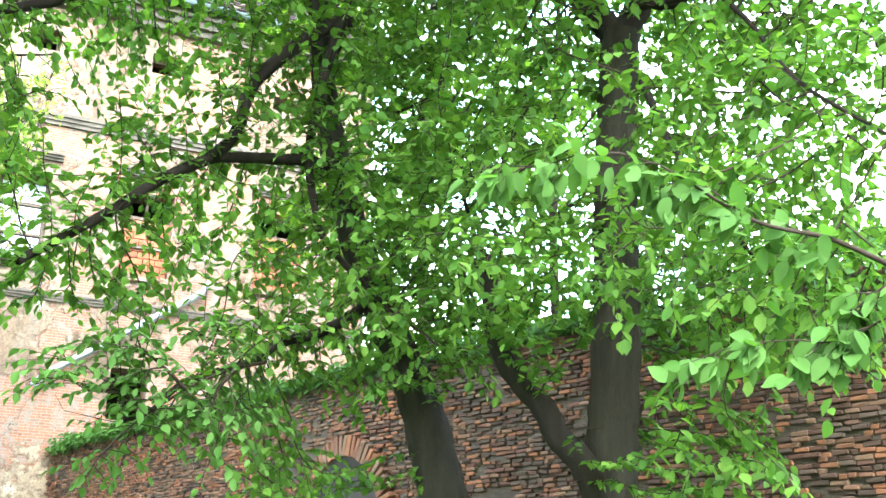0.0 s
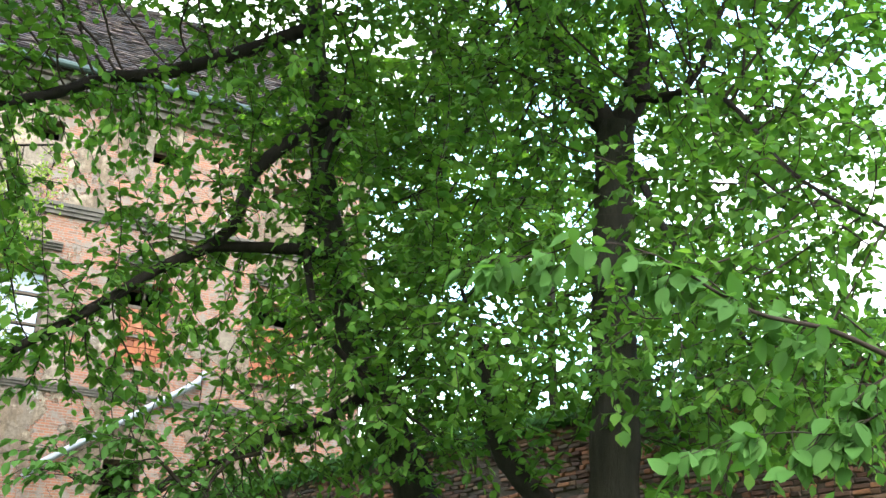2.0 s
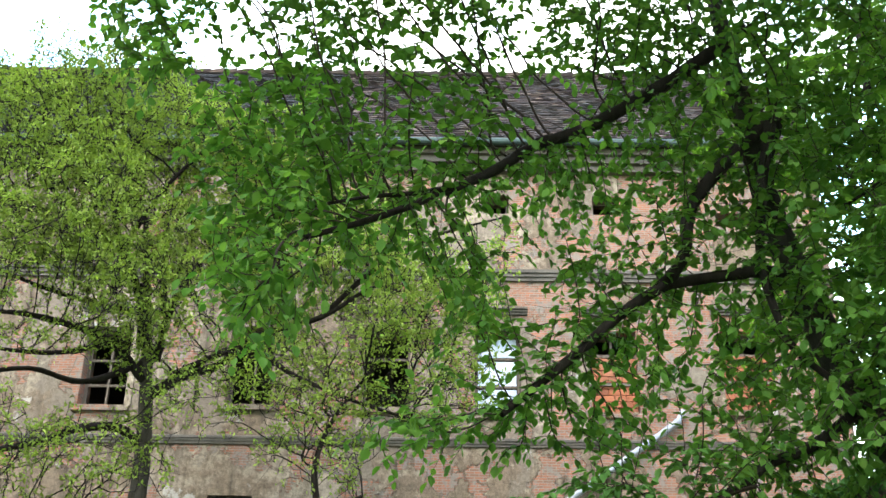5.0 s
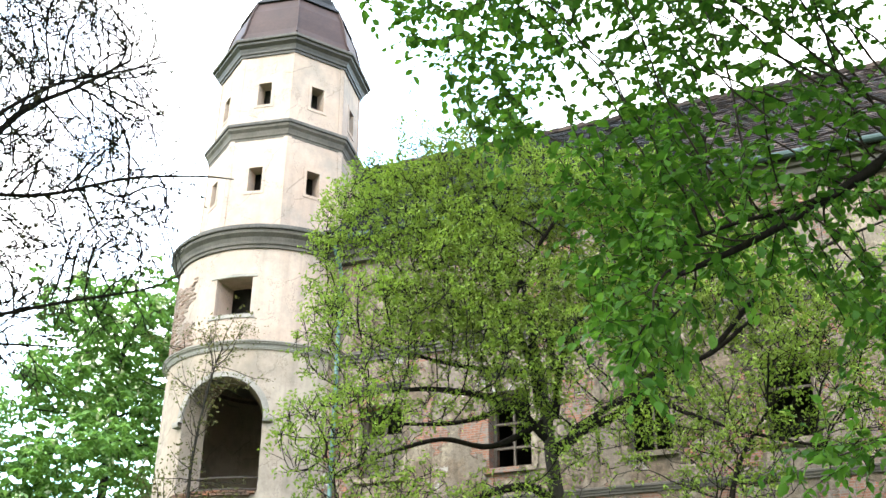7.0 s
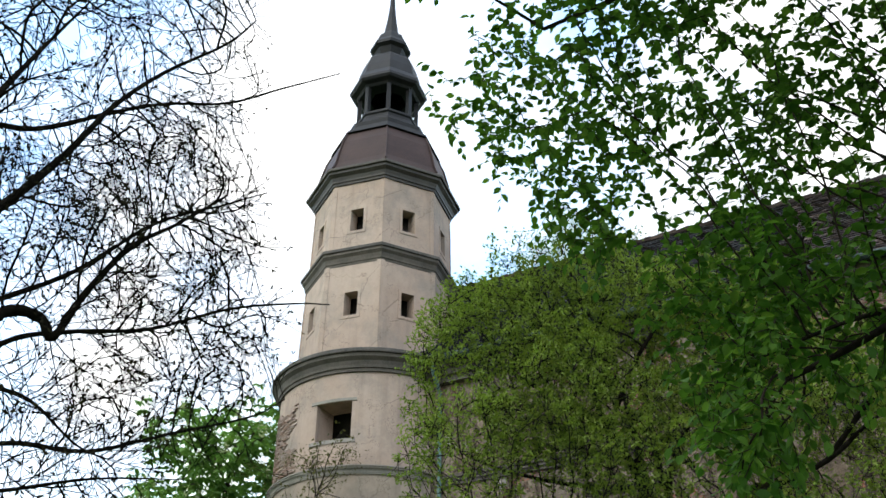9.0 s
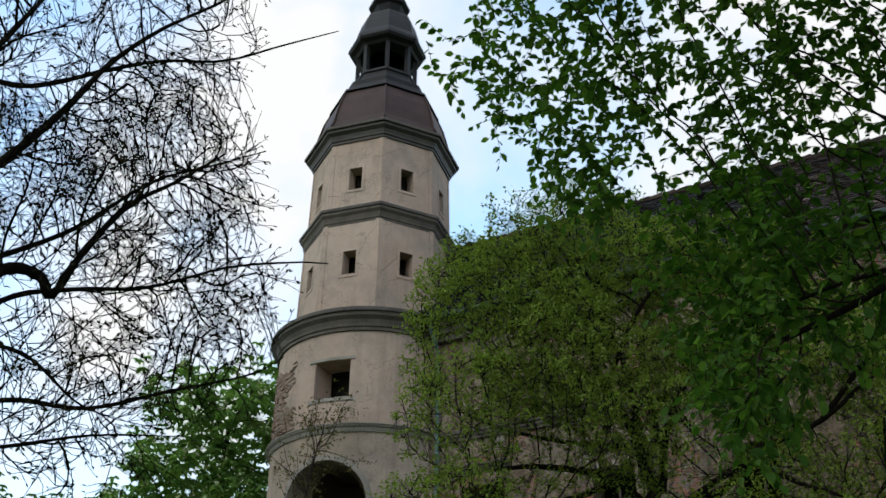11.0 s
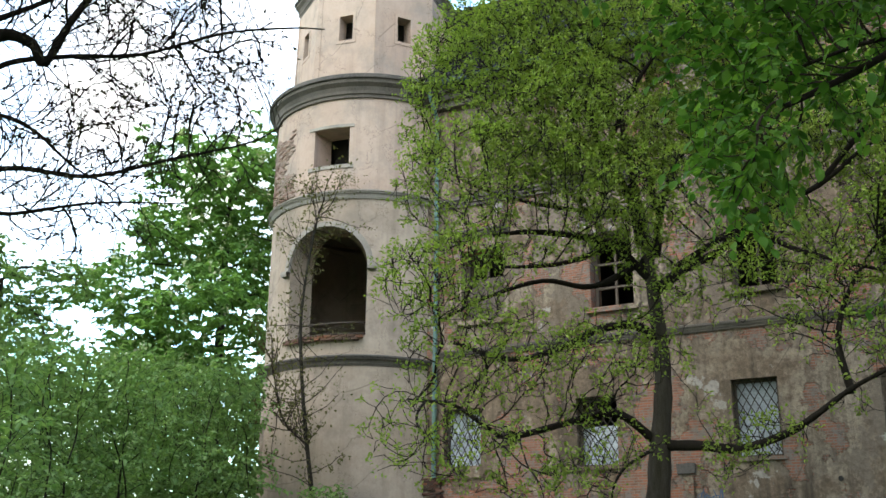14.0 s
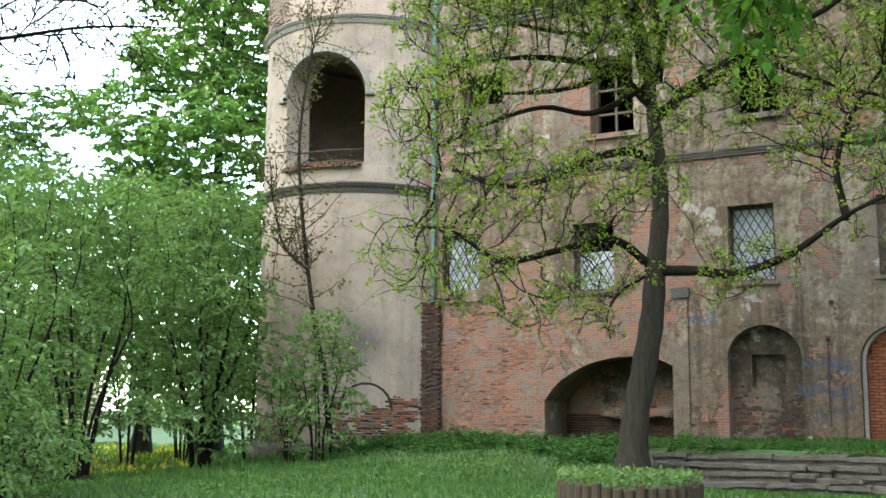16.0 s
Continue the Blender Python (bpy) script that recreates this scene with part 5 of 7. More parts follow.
CHESTNUT_LEAF = leaf_material("chestnut_leaf", [(0.104, 0.193, 0.062), (0.141, 0.248, 0.074), (0.200, 0.319, 0.099), (0.108, 0.211, 0.074)], 0.35)
SHRUB_LEAF = leaf_material("shrub_leaf", [(0.100, 0.178, 0.068), (0.148, 0.226, 0.090), (0.188, 0.264, 0.106), (0.113, 0.185, 0.075)], 0.4)
NETTLE_LEAF = leaf_material("nettle_leaf", [(0.041, 0.096, 0.030), (0.056, 0.124, 0.034), (0.074, 0.147, 0.043)], 0.35)
BROWN_LEAF = leaf_material("brownish_young_leaf", [(0.082, 0.069, 0.032), (0.101, 0.092, 0.038), (0.076, 0.079, 0.032)], 0.3)
BUD = leaf_material("dark_bud", [(0.05, 0.04, 0.03), (0.07, 0.065, 0.035)], 0.15)
WHITE_BLOOM = leaf_material("cream_blossom", [(0.42, 0.44, 0.28), (0.52, 0.53, 0.38)], 0.25)
IVY_LEAF = leaf_material("ivy_leaf", [(0.027, 0.072, 0.016), (0.038, 0.095, 0.020), (0.050, 0.108, 0.023)], 0.28)


def trunk_line(wood, line, r0, r1, sides=14, flare=0.0):
    pts = [np.array(p) for p in curve_points(line, 5)]
    r = np.linspace(r0, r1, len(pts))
    if flare:
        r[:6] *= 1 + flare * np.linspace(1, 0, 6) ** 2
    r *= 1 + 0.05 * np.sin(np.arange(len(r)) * 1.9)
    wood.tube(pts, r, sides)
    return pts


def limb(wood, line, r0, r1, sides=8):
    pts = curve_points(line, 5)
    wood.tube(pts, np.linspace(r0, r1, len(pts)) * (1 + 0.06 * np.sin(np.arange(len(pts)) * 2.3)), sides)
    return [np.array(p) for p in pts]


def twiggy(rng, wood, pts, count, length, radius):
    """Bare side twigs on a limb."""
    for _ in range(count):
        i = int(rng.integers(1, len(pts)))
        d = unit(rng.normal(0, 1, 3) + (pts[i] - pts[i - 1]) * 3)
        q = wander(rng, pts[i], d, length * rng.uniform(0.4, 1), 4, 0.25)
        wood.tube(q, np.linspace(radius, radius * 0.3, 5), 3)


def near_spray(rng, wood, leaves, line, count):
    """A drooping spray: short side twigs, each with a few large hanging leaves."""
    pts = [np.array(p) for p in curve_points(line, 5)]
    wood.tube(pts, np.linspace(0.004, 0.0015, len(pts)), 4)
    for k in range(count // 4):
        i = int(rng.integers(1, len(pts)))
        w = unit(pts[i] - pts[i - 1])
        q = pts[i - 1] + (pts[i] - pts[i - 1]) * rng.random()
        side = np.cross(w, (0, 0, 1)) * rng.choice((-1, 1))
        d = unit(w * 0.6 + side * 0.7 + rng.normal(0, 0.35, 3) + np.array((0, 0, -0.25)))
        tw = wander(rng, q, d, rng.uniform(0.04, 0.14), 3, 0.25, 0.25)
        wood.tube(tw, (0.002, 0.0017, 0.0014, 0.001), 3)
        for m in range(int(rng.integers(3, 6))):
            p2 = tw[int(rng.integers(1, 4))]
            way = unit(d * 0.5 + rng.normal(0, 0.5, 3) + np.array((0, 0, -0.6)))
            leaves.add(p2, way, unit(np.array((-0.2, -0.45, 0.9)) + rng.normal(0, 0.5, 3)), rng.uniform(0.05, 0.092))


def sapling_crown(rng, wood, leaves, pts):
    for _ in range(95):
        i = int(rng.integers(len(pts) // 3, len(pts)))
        d = unit(rng.normal(0, 0.7, 3) + np.array((0, 0, 0.7)))
        a = wander(rng, pts[i], d, rng.uniform(0.5, 1.6), 6, 0.2, -0.03)
        wood.tube(a, np.linspace(0.014, 0.004, 7), 3)
        for k in range(2, 7):
            for _ in range(int(rng.integers(2, 8))):
                leaves.add(a[k] + rng.normal(0, 0.09, 3), unit(rng.normal(0, 1, 3)), unit(rng.normal(0, 1, 3)), rng.uniform(0.05, 0.11))


def leaf_mass(rng, leaves, c, r, count, size, wood=None, origin=None, tuft=(20, 50), loose=(1.8, 3.6)):
    """Leaves in many small clumps through an uneven crown, thicker outside, with gaps."""
    clumps = max(3, 2 * count // (tuft[0] + tuft[1]))
    for _ in range(clumps):
        d = unit(rng.normal(0, 1, 3))
        q = np.array(c) + d * np.array(r) * rng.uniform(0.35, 1.0) ** 0.5 * (0.8 + 0.35 * noise.noise((d[0] * 2 + c[0], d[1] * 2, d[2] * 2)))
        if wood is not None:
            s = np.array(origin) + (np.array(c) - np.array(origin)) * rng.uniform(0.1, 0.9)
            m = (s + q) / 2 + rng.normal(0, 0.1, 3) * np.linalg.norm(q - s)
            wood.tube([s, m, q], (0.007 * np.linalg.norm(q - s), 0.005 * np.linalg.norm(q - s), 0.004), 4)
        spread, m = size * rng.uniform(*loose), int(rng.integers(*tuft))
        o = rng.normal(0, 1, (m, 3)) * np.array((1, 1, 0.6)) * spread
        leaves.many(q + o, o + rng.normal(0, 0.5, (m, 3)) * spread + np.array((0, 0, -0.3 * spread)), np.array((0, 0, 1.0)) + rng.normal(0, 0.55, (m, 3)), size * rng.uniform(0.6, 1.25, m))


def grow(rng, seeds, targets, step, reach=4.0, kill=None, bend=0.16, pull=(0, 0, 0), rounds=90, keep_on=0.6):
    """Branches that grow from the seed lines towards free points of the crown; returns nodes, their parents and radii."""
    pos, par, floor = [], [], []
    for pts, r0, r1 in seeds:
        for i, p in enumerate(pts):
            par.append(len(pos) - 1 if i else -1)
            pos.append(tuple(p))
            floor.append(r0 + (r1 - r0) * i / max(1, len(pts) - 1))
    P, seeded, kill = np.array(pos, float), len(pos), kill or step * 1.3
    kids = np.zeros(len(pos), int)
    way = np.zeros_like(P)
    for i, k in enumerate(par):
        way[i] = unit(P[i] - P[k]) if k >= 0 else 0.0
    way *= 0.3
    T = targets
    d2 = ((T[:, None] - P[None]) ** 2).sum(-1)
    near, dist = d2.argmin(1), np.sqrt(d2.min(1))
    for _ in range(rounds):
        keep = dist > kill
        T, near, dist = T[keep], near[keep], dist[keep]
        live = (dist < reach) & (kids[near] < 3) if len(T) else np.zeros(0, bool)
        if not live.any():
            break
        idx, inv = np.unique(near[live], return_inverse=True)
        acc = np.zeros((len(idx), 3))
        np.add.at(acc, inv, units(T[live] - P[near[live]]))
        go = units(units(acc) + keep_on * way[idx] + rng.normal(0, bend, acc.shape) + np.array(pull))
        q = P[idx] + go * step
        way = np.concatenate([way, go])
        kids[idx] += 1
        par += idx.tolist()
        first = len(P)
        P, kids = np.concatenate([P, q]), np.concatenate([kids, np.zeros(len(q), int)])
        e2 = (T * T).sum(1)[:, None] + (q * q).sum(1)[None] - 2 * T @ q.T
        j = e2.argmin(1)
        e = np.sqrt(np.maximum(e2[np.arange(len(T)), j], 0))
        closer = e < dist
        near, dist = np.where(closer, first + j, near), np.where(closer, e, dist)
    return P, np.array(par), np.array(floor), seeded


def thicken(P, par, floor, seeded, tip, power=2.4):
    """Each node as thick as what it carries."""
    load = np.zeros(len(P))
    for i in range(len(P) - 1, seeded - 1, -1):
        load[i] = max(load[i], tip ** power)
        load[par[i]] += load[i]
    r = load ** (1 / power)
    r[:seeded] = floor
    for i in range(seeded, len(P)):
        r[i] = min(r[i], r[par[i]] * (0.8 if par[i] < seeded else 1.0))
    return r


def grown_wood(P, par, r, seeded, tree, base, fine, material, thick, name="branch"):
    """Links the grown branches: thick ones as parts of their own, the rest into the fine wood."""
    kids = [[] for _ in P]
    for i in range(seeded, len(P)):
        kids[par[i]].append(i)
    main = {}
    for i, k in enumerate(kids):
        if k and i >= seeded:
            main[i] = max(k, key=lambda j: r[j])
    heads = [i for i in range(seeded, len(P)) if par[i] < seeded or main[par[i]] != i]
    for i in heads:
        line = [par[i], i]
        while line[-1] in main:
            line.append(main[line[-1]])
        q = P[line].copy()
        if len(q) > 3:
            q[1:-1] = q[1:-1] * 0.5 + (q[:-2] + q[2:]) * 0.25
        rr = r[line].copy()
        rr[0] = rr[1]
        if rr[1] > thick:
            own = Wood()
            own.tube(q, rr, 7)
            own.link(name, material, tree, base)
        else:
            fine.tube(q, rr, 4 if rr[1] > thick * 0.4 else 3)
    return kids


def lobe_points(rng, lobes, clump=0.0, scale=1.0):
    """Free points in lobes given as bearing, distance, height, half width, half depth, half height, count."""
    out = []
    for az, d, z, rs, rd, ru, n in lobes:
        g = units(rng.normal(0, 1, (n, 3))) * rng.uniform(0, 1, (n, 1)) ** (1 / 3) * 1.1
        a = radians(az)
        side, deep = np.array((math.cos(a), math.sin(a), 0)), np.array((-math.sin(a), math.cos(a), 0))
        c = deep * d + np.array((0, 0, z))
        q = c + g[:, :1] * side * rs + g[:, 1:2] * deep * rd + g[:, 2:] * np.array((0, 0, ru))
        if clump:
            q = np.array([p for p in q if noise.noise(Vector(p) * scale) > -clump])
        out.append(q)
    return np.concatenate(out)


def spray_leaves(rng, leaves, fine, P, par, r, seeded, kids, limit, size, per=2, tip=(0.12, 0.28), droop=0.45, gap=0.05, flat=0.4):
    """Leaves set alternately along thin twigs, and a last drooping twig of leaves at every end."""
    thin = np.array([i for i in range(seeded, len(P)) if r[i] < limit])
    step = P[thin] - P[par[thin]]
    w = units(step)
    for k in range(per):
        q = P[par[thin]] + step * rng.uniform(0, 1, (len(thin), 1))
        side = units(np.cross(w, (0, 0, 1.0))) * rng.choice((-1, 1), (len(thin), 1))
        way = w * 0.55 + side * 0.8 + np.array((0, 0, -droop)) + rng.normal(0, 0.3, w.shape)
        leaves.many(q, way, np.array((0, 0, 1.0)) + rng.normal(0, flat, w.shape), size * rng.uniform(0.6, 1.15, len(thin)))
    for i in thin:
        if not kids[i]:
            leafy_twig(rng, fine, leaves, P[i], (P[i] - P[par[i]]) * 8 + np.array((0, 0, -0.08)), rng.uniform(*tip), size, gap, 0.1, 0.003)


# two hornbeams by the park wall: fitted trunks and limbs, branches grown from them into the crown
UPRIGHT_LOBES = [(-45.9, 5.40, 4.91, 0.78, 0.70, 0.59, 330), (-43.6, 5.00, 3.94, 0.71, 0.60, 0.42, 230), (-41.5, 4.90, 3.32, 0.64, 0.60, 0.29, 220), (-38.8, 5.00, 2.98, 0.72, 0.60, 0.32, 330),
    (-31.5, 5.30, 3.13, 0.50, 0.50, 0.34, 260), (-27.9, 5.90, 3.86, 0.60, 0.50, 0.45, 260), (-28.2, 6.00, 4.82, 0.75, 0.60, 0.75, 460), (-33.2, 5.70, 5.51, 0.85, 0.60, 0.45, 340),
    (-46.3, 4.50, 2.78, 0.35, 0.40, 0.26, 150), (-38.9, 5.30, 6.00, 1.65, 0.90, 0.67, 420), (-39.8, 5.00, 2.22, 0.32, 0.40, 0.24, 90)]
UPRIGHT_LIMBS = [
    ([(3.81, 5.27, 5.2), (3.7, 5.34, 5.37), (3.58, 5.43, 5.6), (3.48, 5.49, 5.89), (3.31, 5.59, 6.24), (3.13, 5.7, 6.76)], 0.085, 0.03),
    ([(3.83, 5.25, 5.2), (3.95, 5.16, 5.48), (3.97, 5.15, 5.8), (3.97, 5.14, 6.28), (3.98, 5.14, 6.89)], 0.08, 0.035),
    ([(3.72, 4.96, 5.39), (3.83, 4.87, 5.25), (3.98, 4.76, 5.27), (4.1, 4.65, 5.47), (4.2, 4.57, 5.8), (4.29, 4.48, 6.05)], 0.03, 0.012),
    ([(3.63, 4.77, 4.61), (3.73, 4.7, 4.26), (3.84, 4.61, 3.95), (4.08, 4.4, 3.45), (4.2, 4.29, 3.24)], 0.022, 0.006),
    ([(3.71, 5.33, 1.95), (3.6, 5.28, 2.12), (3.47, 5.26, 2.32), (3.35, 5.34, 2.48), (3.28, 5.38, 2.64), (3.11, 5.48, 2.88), (3.03, 5.52, 3.12), (3.01, 5.53, 3.37), (2.95, 5.56, 3.58)], 0.075, 0.05),
    ([(2.91, 5.48, 3.55), (2.86, 5.5, 3.7), (2.79, 5.53, 3.96), (2.71, 5.58, 4.19)], 0.016, 0.006),
    ([(3.74, 5.07, 5.28), (3.93, 4.5, 5.14), (3.87, 4.11, 4.78), (3.82, 3.71, 4.19), (3.85, 3.19, 3.67)], 0.018, 0.007),
]

LEANING_LOBES = [(-19.5, 6.30, 5.70, 1.04, 0.60, 0.53, 250), (-13.8, 6.20, 4.94, 1.05, 0.50, 0.47, 230), (-20.8, 6.40, 4.62, 0.64, 0.50, 0.58, 260), (-21.2, 6.40, 3.72, 0.68, 0.50, 0.53, 210),
    (-21.6, 6.20, 2.99, 0.71, 0.50, 0.31, 230), (-14.3, 6.30, 3.70, 0.53, 0.40, 0.41, 90), (-7.9, 6.00, 4.01, 0.83, 0.40, 0.30, 120), (-6.1, 5.90, 3.17, 0.46, 0.30, 0.17, 110),
    (-16.2, 6.30, 3.22, 0.38, 0.40, 0.25, 60), (-1.3, 5.70, 4.82, 0.42, 0.40, 0.36, 70), (-18.1, 6.10, 2.23, 0.43, 0.30, 0.16, 110), (-7.5, 5.80, 6.26, 1.76, 0.80, 0.5, 130),
    (18.1, 5.60, 6.06, 0.73, 0.50, 0.29, 130), (6.2, 5.70, 5.75, 0.98, 0.60, 0.42, 240), (9.7, 5.60, 4.87, 0.48, 0.50, 0.44, 260), (10.7, 5.50, 3.98, 0.30, 0.40, 0.45, 240),
    (4.8, 5.70, 4.47, 0.61, 0.50, 0.38, 230), (18.6, 5.50, 5.32, 0.21, 0.30, 0.30, 70), (0.1, 5.70, 4.92, 0.53, 0.50, 0.33, 80), (8.2, 5.50, 6.61, 1.99, 0.80, 0.64, 330),
    (-4.9, 5.80, 3.44, 0.49, 0.30, 0.20, 90), (9.6, 5.70, 4.54, 0.68, 0.40, 0.50, 120), (-1.3, 5.80, 3.92, 0.17, 0.30, 0.32, 60), (1.1, 5.80, 3.13, 0.29, 0.30, 0.13, 40),
    (-14.0, 6.40, 6.13, 0.92, 0.50, 0.46, 300), (-22.9, 6.40, 5.96, 0.62, 0.50, 0.60, 160),
    (-22.2, 6.50, 4.23, 0.45, 0.50, 0.61, 260), (-22.8, 6.50, 3.39, 0.43, 0.50, 0.45, 220), (-21.8, 6.50, 5.11, 0.47, 0.50, 0.54, 120)]
LEANING_LIMBS = [
    ([(2.34, 6.91, 5.49), (2.39, 6.78, 5.71), (2.08, 6.77, 5.45), (1.76, 6.74, 5.07), (1.66, 6.66, 4.83), (1.58, 6.56, 4.51), (1.41, 6.49, 4.28), (1.1, 6.44, 4.04), (0.84, 6.37, 3.78), (0.54, 6.29, 3.51), (0.32, 6.19, 3.31)], 0.05, 0.02),
    ([(2.31, 6.61, 5.6), (2.2, 6.59, 5.15), (2.12, 6.55, 4.71), (2.09, 6.5, 4.41), (2.12, 6.43, 4.08), (2.19, 6.35, 3.79), (2.43, 6.2, 3.48), (2.68, 6.03, 3.21)], 0.035, 0.012),
    ([(2.45, 7.05, 4.6), (2.12, 6.66, 4.46), (1.95, 6.62, 4.42), (1.63, 6.6, 4.36), (1.4, 6.52, 4.27), (1.12, 6.44, 4.06)], 0.04, 0.025),
    ([(2.28, 6.83, 6.58), (1.65, 6.83, 6.09), (0.98, 6.79, 5.64), (0.63, 6.66, 5.44), (0.31, 6.51, 5.14), (0.01, 6.34, 4.9), (-0.45, 6.16, 4.6), (-0.89, 5.93, 4.34)], 0.05, 0.014),
    ([(0.01, 6, 4.73), (-0.27, 5.99, 4.68), (-0.55, 5.97, 4.64), (-1.04, 5.91, 4.5)], 0.018, 0.006),
    ([(2.76, 6.87, 3.57), (2.47, 6.82, 3.35), (2.26, 6.73, 3.23), (2.02, 6.65, 3.13), (1.82, 6.55, 2.97), (1.58, 6.46, 2.86), (1.33, 6.36, 2.73), (1.16, 6.24, 2.55), (0.96, 6.12, 2.45)], 0.035, 0.01),
    ([(3.24, 5.98, 5.99), (3.21, 6, 5.65), (2.99, 6.11, 5.23), (2.85, 6.17, 4.93), (2.64, 6.27, 4.79)], 0.02, 0.008),
]


def hornbeam(base, label, seed, trunk_points, r0, r1, limb_lines, lobes, depths, shade_tops, top_from, top_size):
    tree = thing('hornbeam_tree', base, label, 'tree', 'hornbeams by the park wall')
    rng = np.random.default_rng(seed)
    trunk, twigs, leaves = Wood(), Wood(), Leaves(0.66, 0.08)
    seeds = [(trunk_line(trunk, trunk_points, r0, r1, 18, 0.5), r0, r1)]
    for line, ra, rb in limb_lines:
        wood = Wood()
        pts = limb(wood, line, ra * 1.25, rb * 1.3)
        wood.link('limb', BARK_DARK, tree, base)
        seeds.append((pts, ra, rb))
        twiggy(rng, twigs, pts, 14, 0.6, 0.004)
    free = [(q[0], q[1] * k, 1.6 + (q[2] - 1.6) * k, q[3] * k, q[4], q[5] * k, int(q[6] * n)) for q in lobes for k, n in depths]
    P, par, floor, seeded = grow(rng, seeds, lobe_points(rng, free, 0.16, 1.7), 0.08, 5.0, 0.095, 0.16, (0, 0, 0.0))
    r = thicken(P, par, floor, seeded, 0.0032, 2.6)
    kids = grown_wood(P, par, r, seeded, tree, base, twigs, BARK_DARK, 0.014)
    spray_leaves(rng, leaves, twigs, P, par, r, seeded, kids, 0.0065, 0.078, 3)
    # Upper crowns above the view, thickened with added leaves to shade the boughs.
    crown = Leaves(0.64)
    for c, rad, n in shade_tops:
        leaf_mass(rng, crown, c, (rad, rad, rad * top_size), n, 0.085, twigs, top_from)
    trunk.link('trunk', BARK, tree, base, 'smooth grey-brown bark')
    twigs.link('twig_mass', TWIG, tree, base, '', True)
    leaves.link('foliage', HORNBEAM_LEAF, tree, base, 'fresh green pleated leaves in flat drooping sprays')
    crown.link('crown', HORNBEAM_LEAF, tree, base)
    return tree, rng


hornbeam((3.70, 5.38, 0.0), 'tall green hornbeam with a forked smooth grey trunk', 11, [(3.7, 5.38, 0), (3.708, 5.36, 1), (3.72, 5.33, 2.33), (3.74, 5.31, 2.72), (3.77, 5.3, 3.35), (3.77, 5.29, 3.87), (3.79, 5.28, 4.38), (3.81, 5.27, 4.83), (3.83, 5.25, 5.22)], 0.17, 0.13, UPRIGHT_LIMBS, UPRIGHT_LOBES, ((1.0, 1.0), (1.35, 1.8)),
         (((3.4, 5.2, 9.2), 2.3, 9000), ((5.2, 3.6, 8.6), 2.2, 7000), ((2.6, 3.2, 9.4), 2.2, 7000), ((4.2, 7.2, 10.2), 2.3, 7000)), (3.9, 5.2, 7.0), 0.7)
base = (3.50, 6.65, 0.0)
tree, rng = hornbeam(base, 'leaning green hornbeam with long low side branches', 12, [(3.5, 6.65, 0), (3.424, 6.682, 1), (3.31, 6.73, 2.07), (3.24, 6.77, 2.44), (3.14, 6.81, 2.83), (3.02, 6.87, 3.14), (2.81, 6.95, 3.64), (2.63, 7.02, 4.15), (2.48, 7.08, 4.73), (2.37, 7.12, 5.3), (2.31, 7.13, 5.84), (2.25, 7.15, 6.46), (2.2, 7.3, 7.6), (2.35, 7.4, 9.2)], 0.2, 0.05, LEANING_LIMBS, LEANING_LOBES, ((0.98, 0.28), (1.15, 1.75)),
                     (((1.6, 6.6, 10.0), 2.4, 8000), ((0.2, 5.0, 8.9), 2.0, 7000), ((-1.2, 3.6, 8.2), 1.9, 6000), ((0.8, 2.2, 8.4), 2.0, 6000), ((-1.0, 5.6, 9.0), 2.0, 7000), ((-2.6, 4.6, 9.2), 1.8, 5000)), (2.3, 7.3, 8.6), 0.65)
twigs, fresh = Wood(), Leaves(0.6)
bough(rng, twigs, fresh, [(1.79, 6.15, 2.89), (1.55, 6.13, 2.81), (1.32, 6.11, 2.67), (1.08, 6.08, 2.48), (0.91, 6.03, 2.3)], 300, size=0.075, spread=0.4)
bough(rng, twigs, fresh, [(1.58, 6.0, 2.81), (1.47, 6.02, 2.64), (1.51, 6.01, 2.44)], 170, size=0.075, spread=0.4)
bough(rng, twigs, fresh, [(1.29, 5.96, 2.64), (1.16, 5.99, 2.76), (0.99, 6.02, 2.88)], 160, size=0.075, spread=0.4)
bough(rng, twigs, fresh, [(1.06, 6.01, 2.48), (0.96, 6.02, 2.59), (0.76, 6.05, 2.6)], 120, size=0.075, spread=0.4)
twigs.link('spray_wood', TWIG, tree, base, '', True)
fresh.link('spray', YOUNG_LEAF, tree, base, 'bright young leaves on the lowest branch')

# a branch close by, with larger fresh leaves
base = (4.4, 1.7, 0.05)
branch = thing('young_lime', base, 'young leaning stem with a drooping spray of large bright leaves', 'sapling')
rng = np.random.default_rng(5)
wood, leaves = Wood(), Leaves(0.58, 0.07, True)
stem = Wood()
limb(stem, [(4.4, 1.7, 0.0), (4.25, 1.78, 1.4), (3.6, 2.0, 2.25), (2.91, 2.12, 2.51)], 0.035, 0.012, 8)
stem.link('stem', TWIG, branch, base)
limb(wood, [(2.91, 2.12, 2.51), (2.66, 2.2, 2.57), (2.41, 2.25, 2.65), (2.15, 2.3, 2.68), (1.88, 2.33, 2.79)], 0.012, 0.004, 6)
near_spray(rng, wood, leaves, [(1.88, 2.33, 2.79), (1.83, 2.37, 2.83), (1.7, 2.47, 2.88), (1.57, 2.56, 2.84), (1.4, 2.65, 2.83)], 108)
near_spray(rng, wood, leaves, [(2.11, 2.27, 2.66), (2.07, 2.31, 2.72), (2, 2.37, 2.8), (1.93, 2.42, 2.8)], 72)
near_spray(rng, wood, leaves, [(2.42, 2.09, 2.37), (2.33, 2.19, 2.31), (2.24, 2.28, 2.32), (2.13, 2.39, 2.31), (2.01, 2.49, 2.26)], 108)
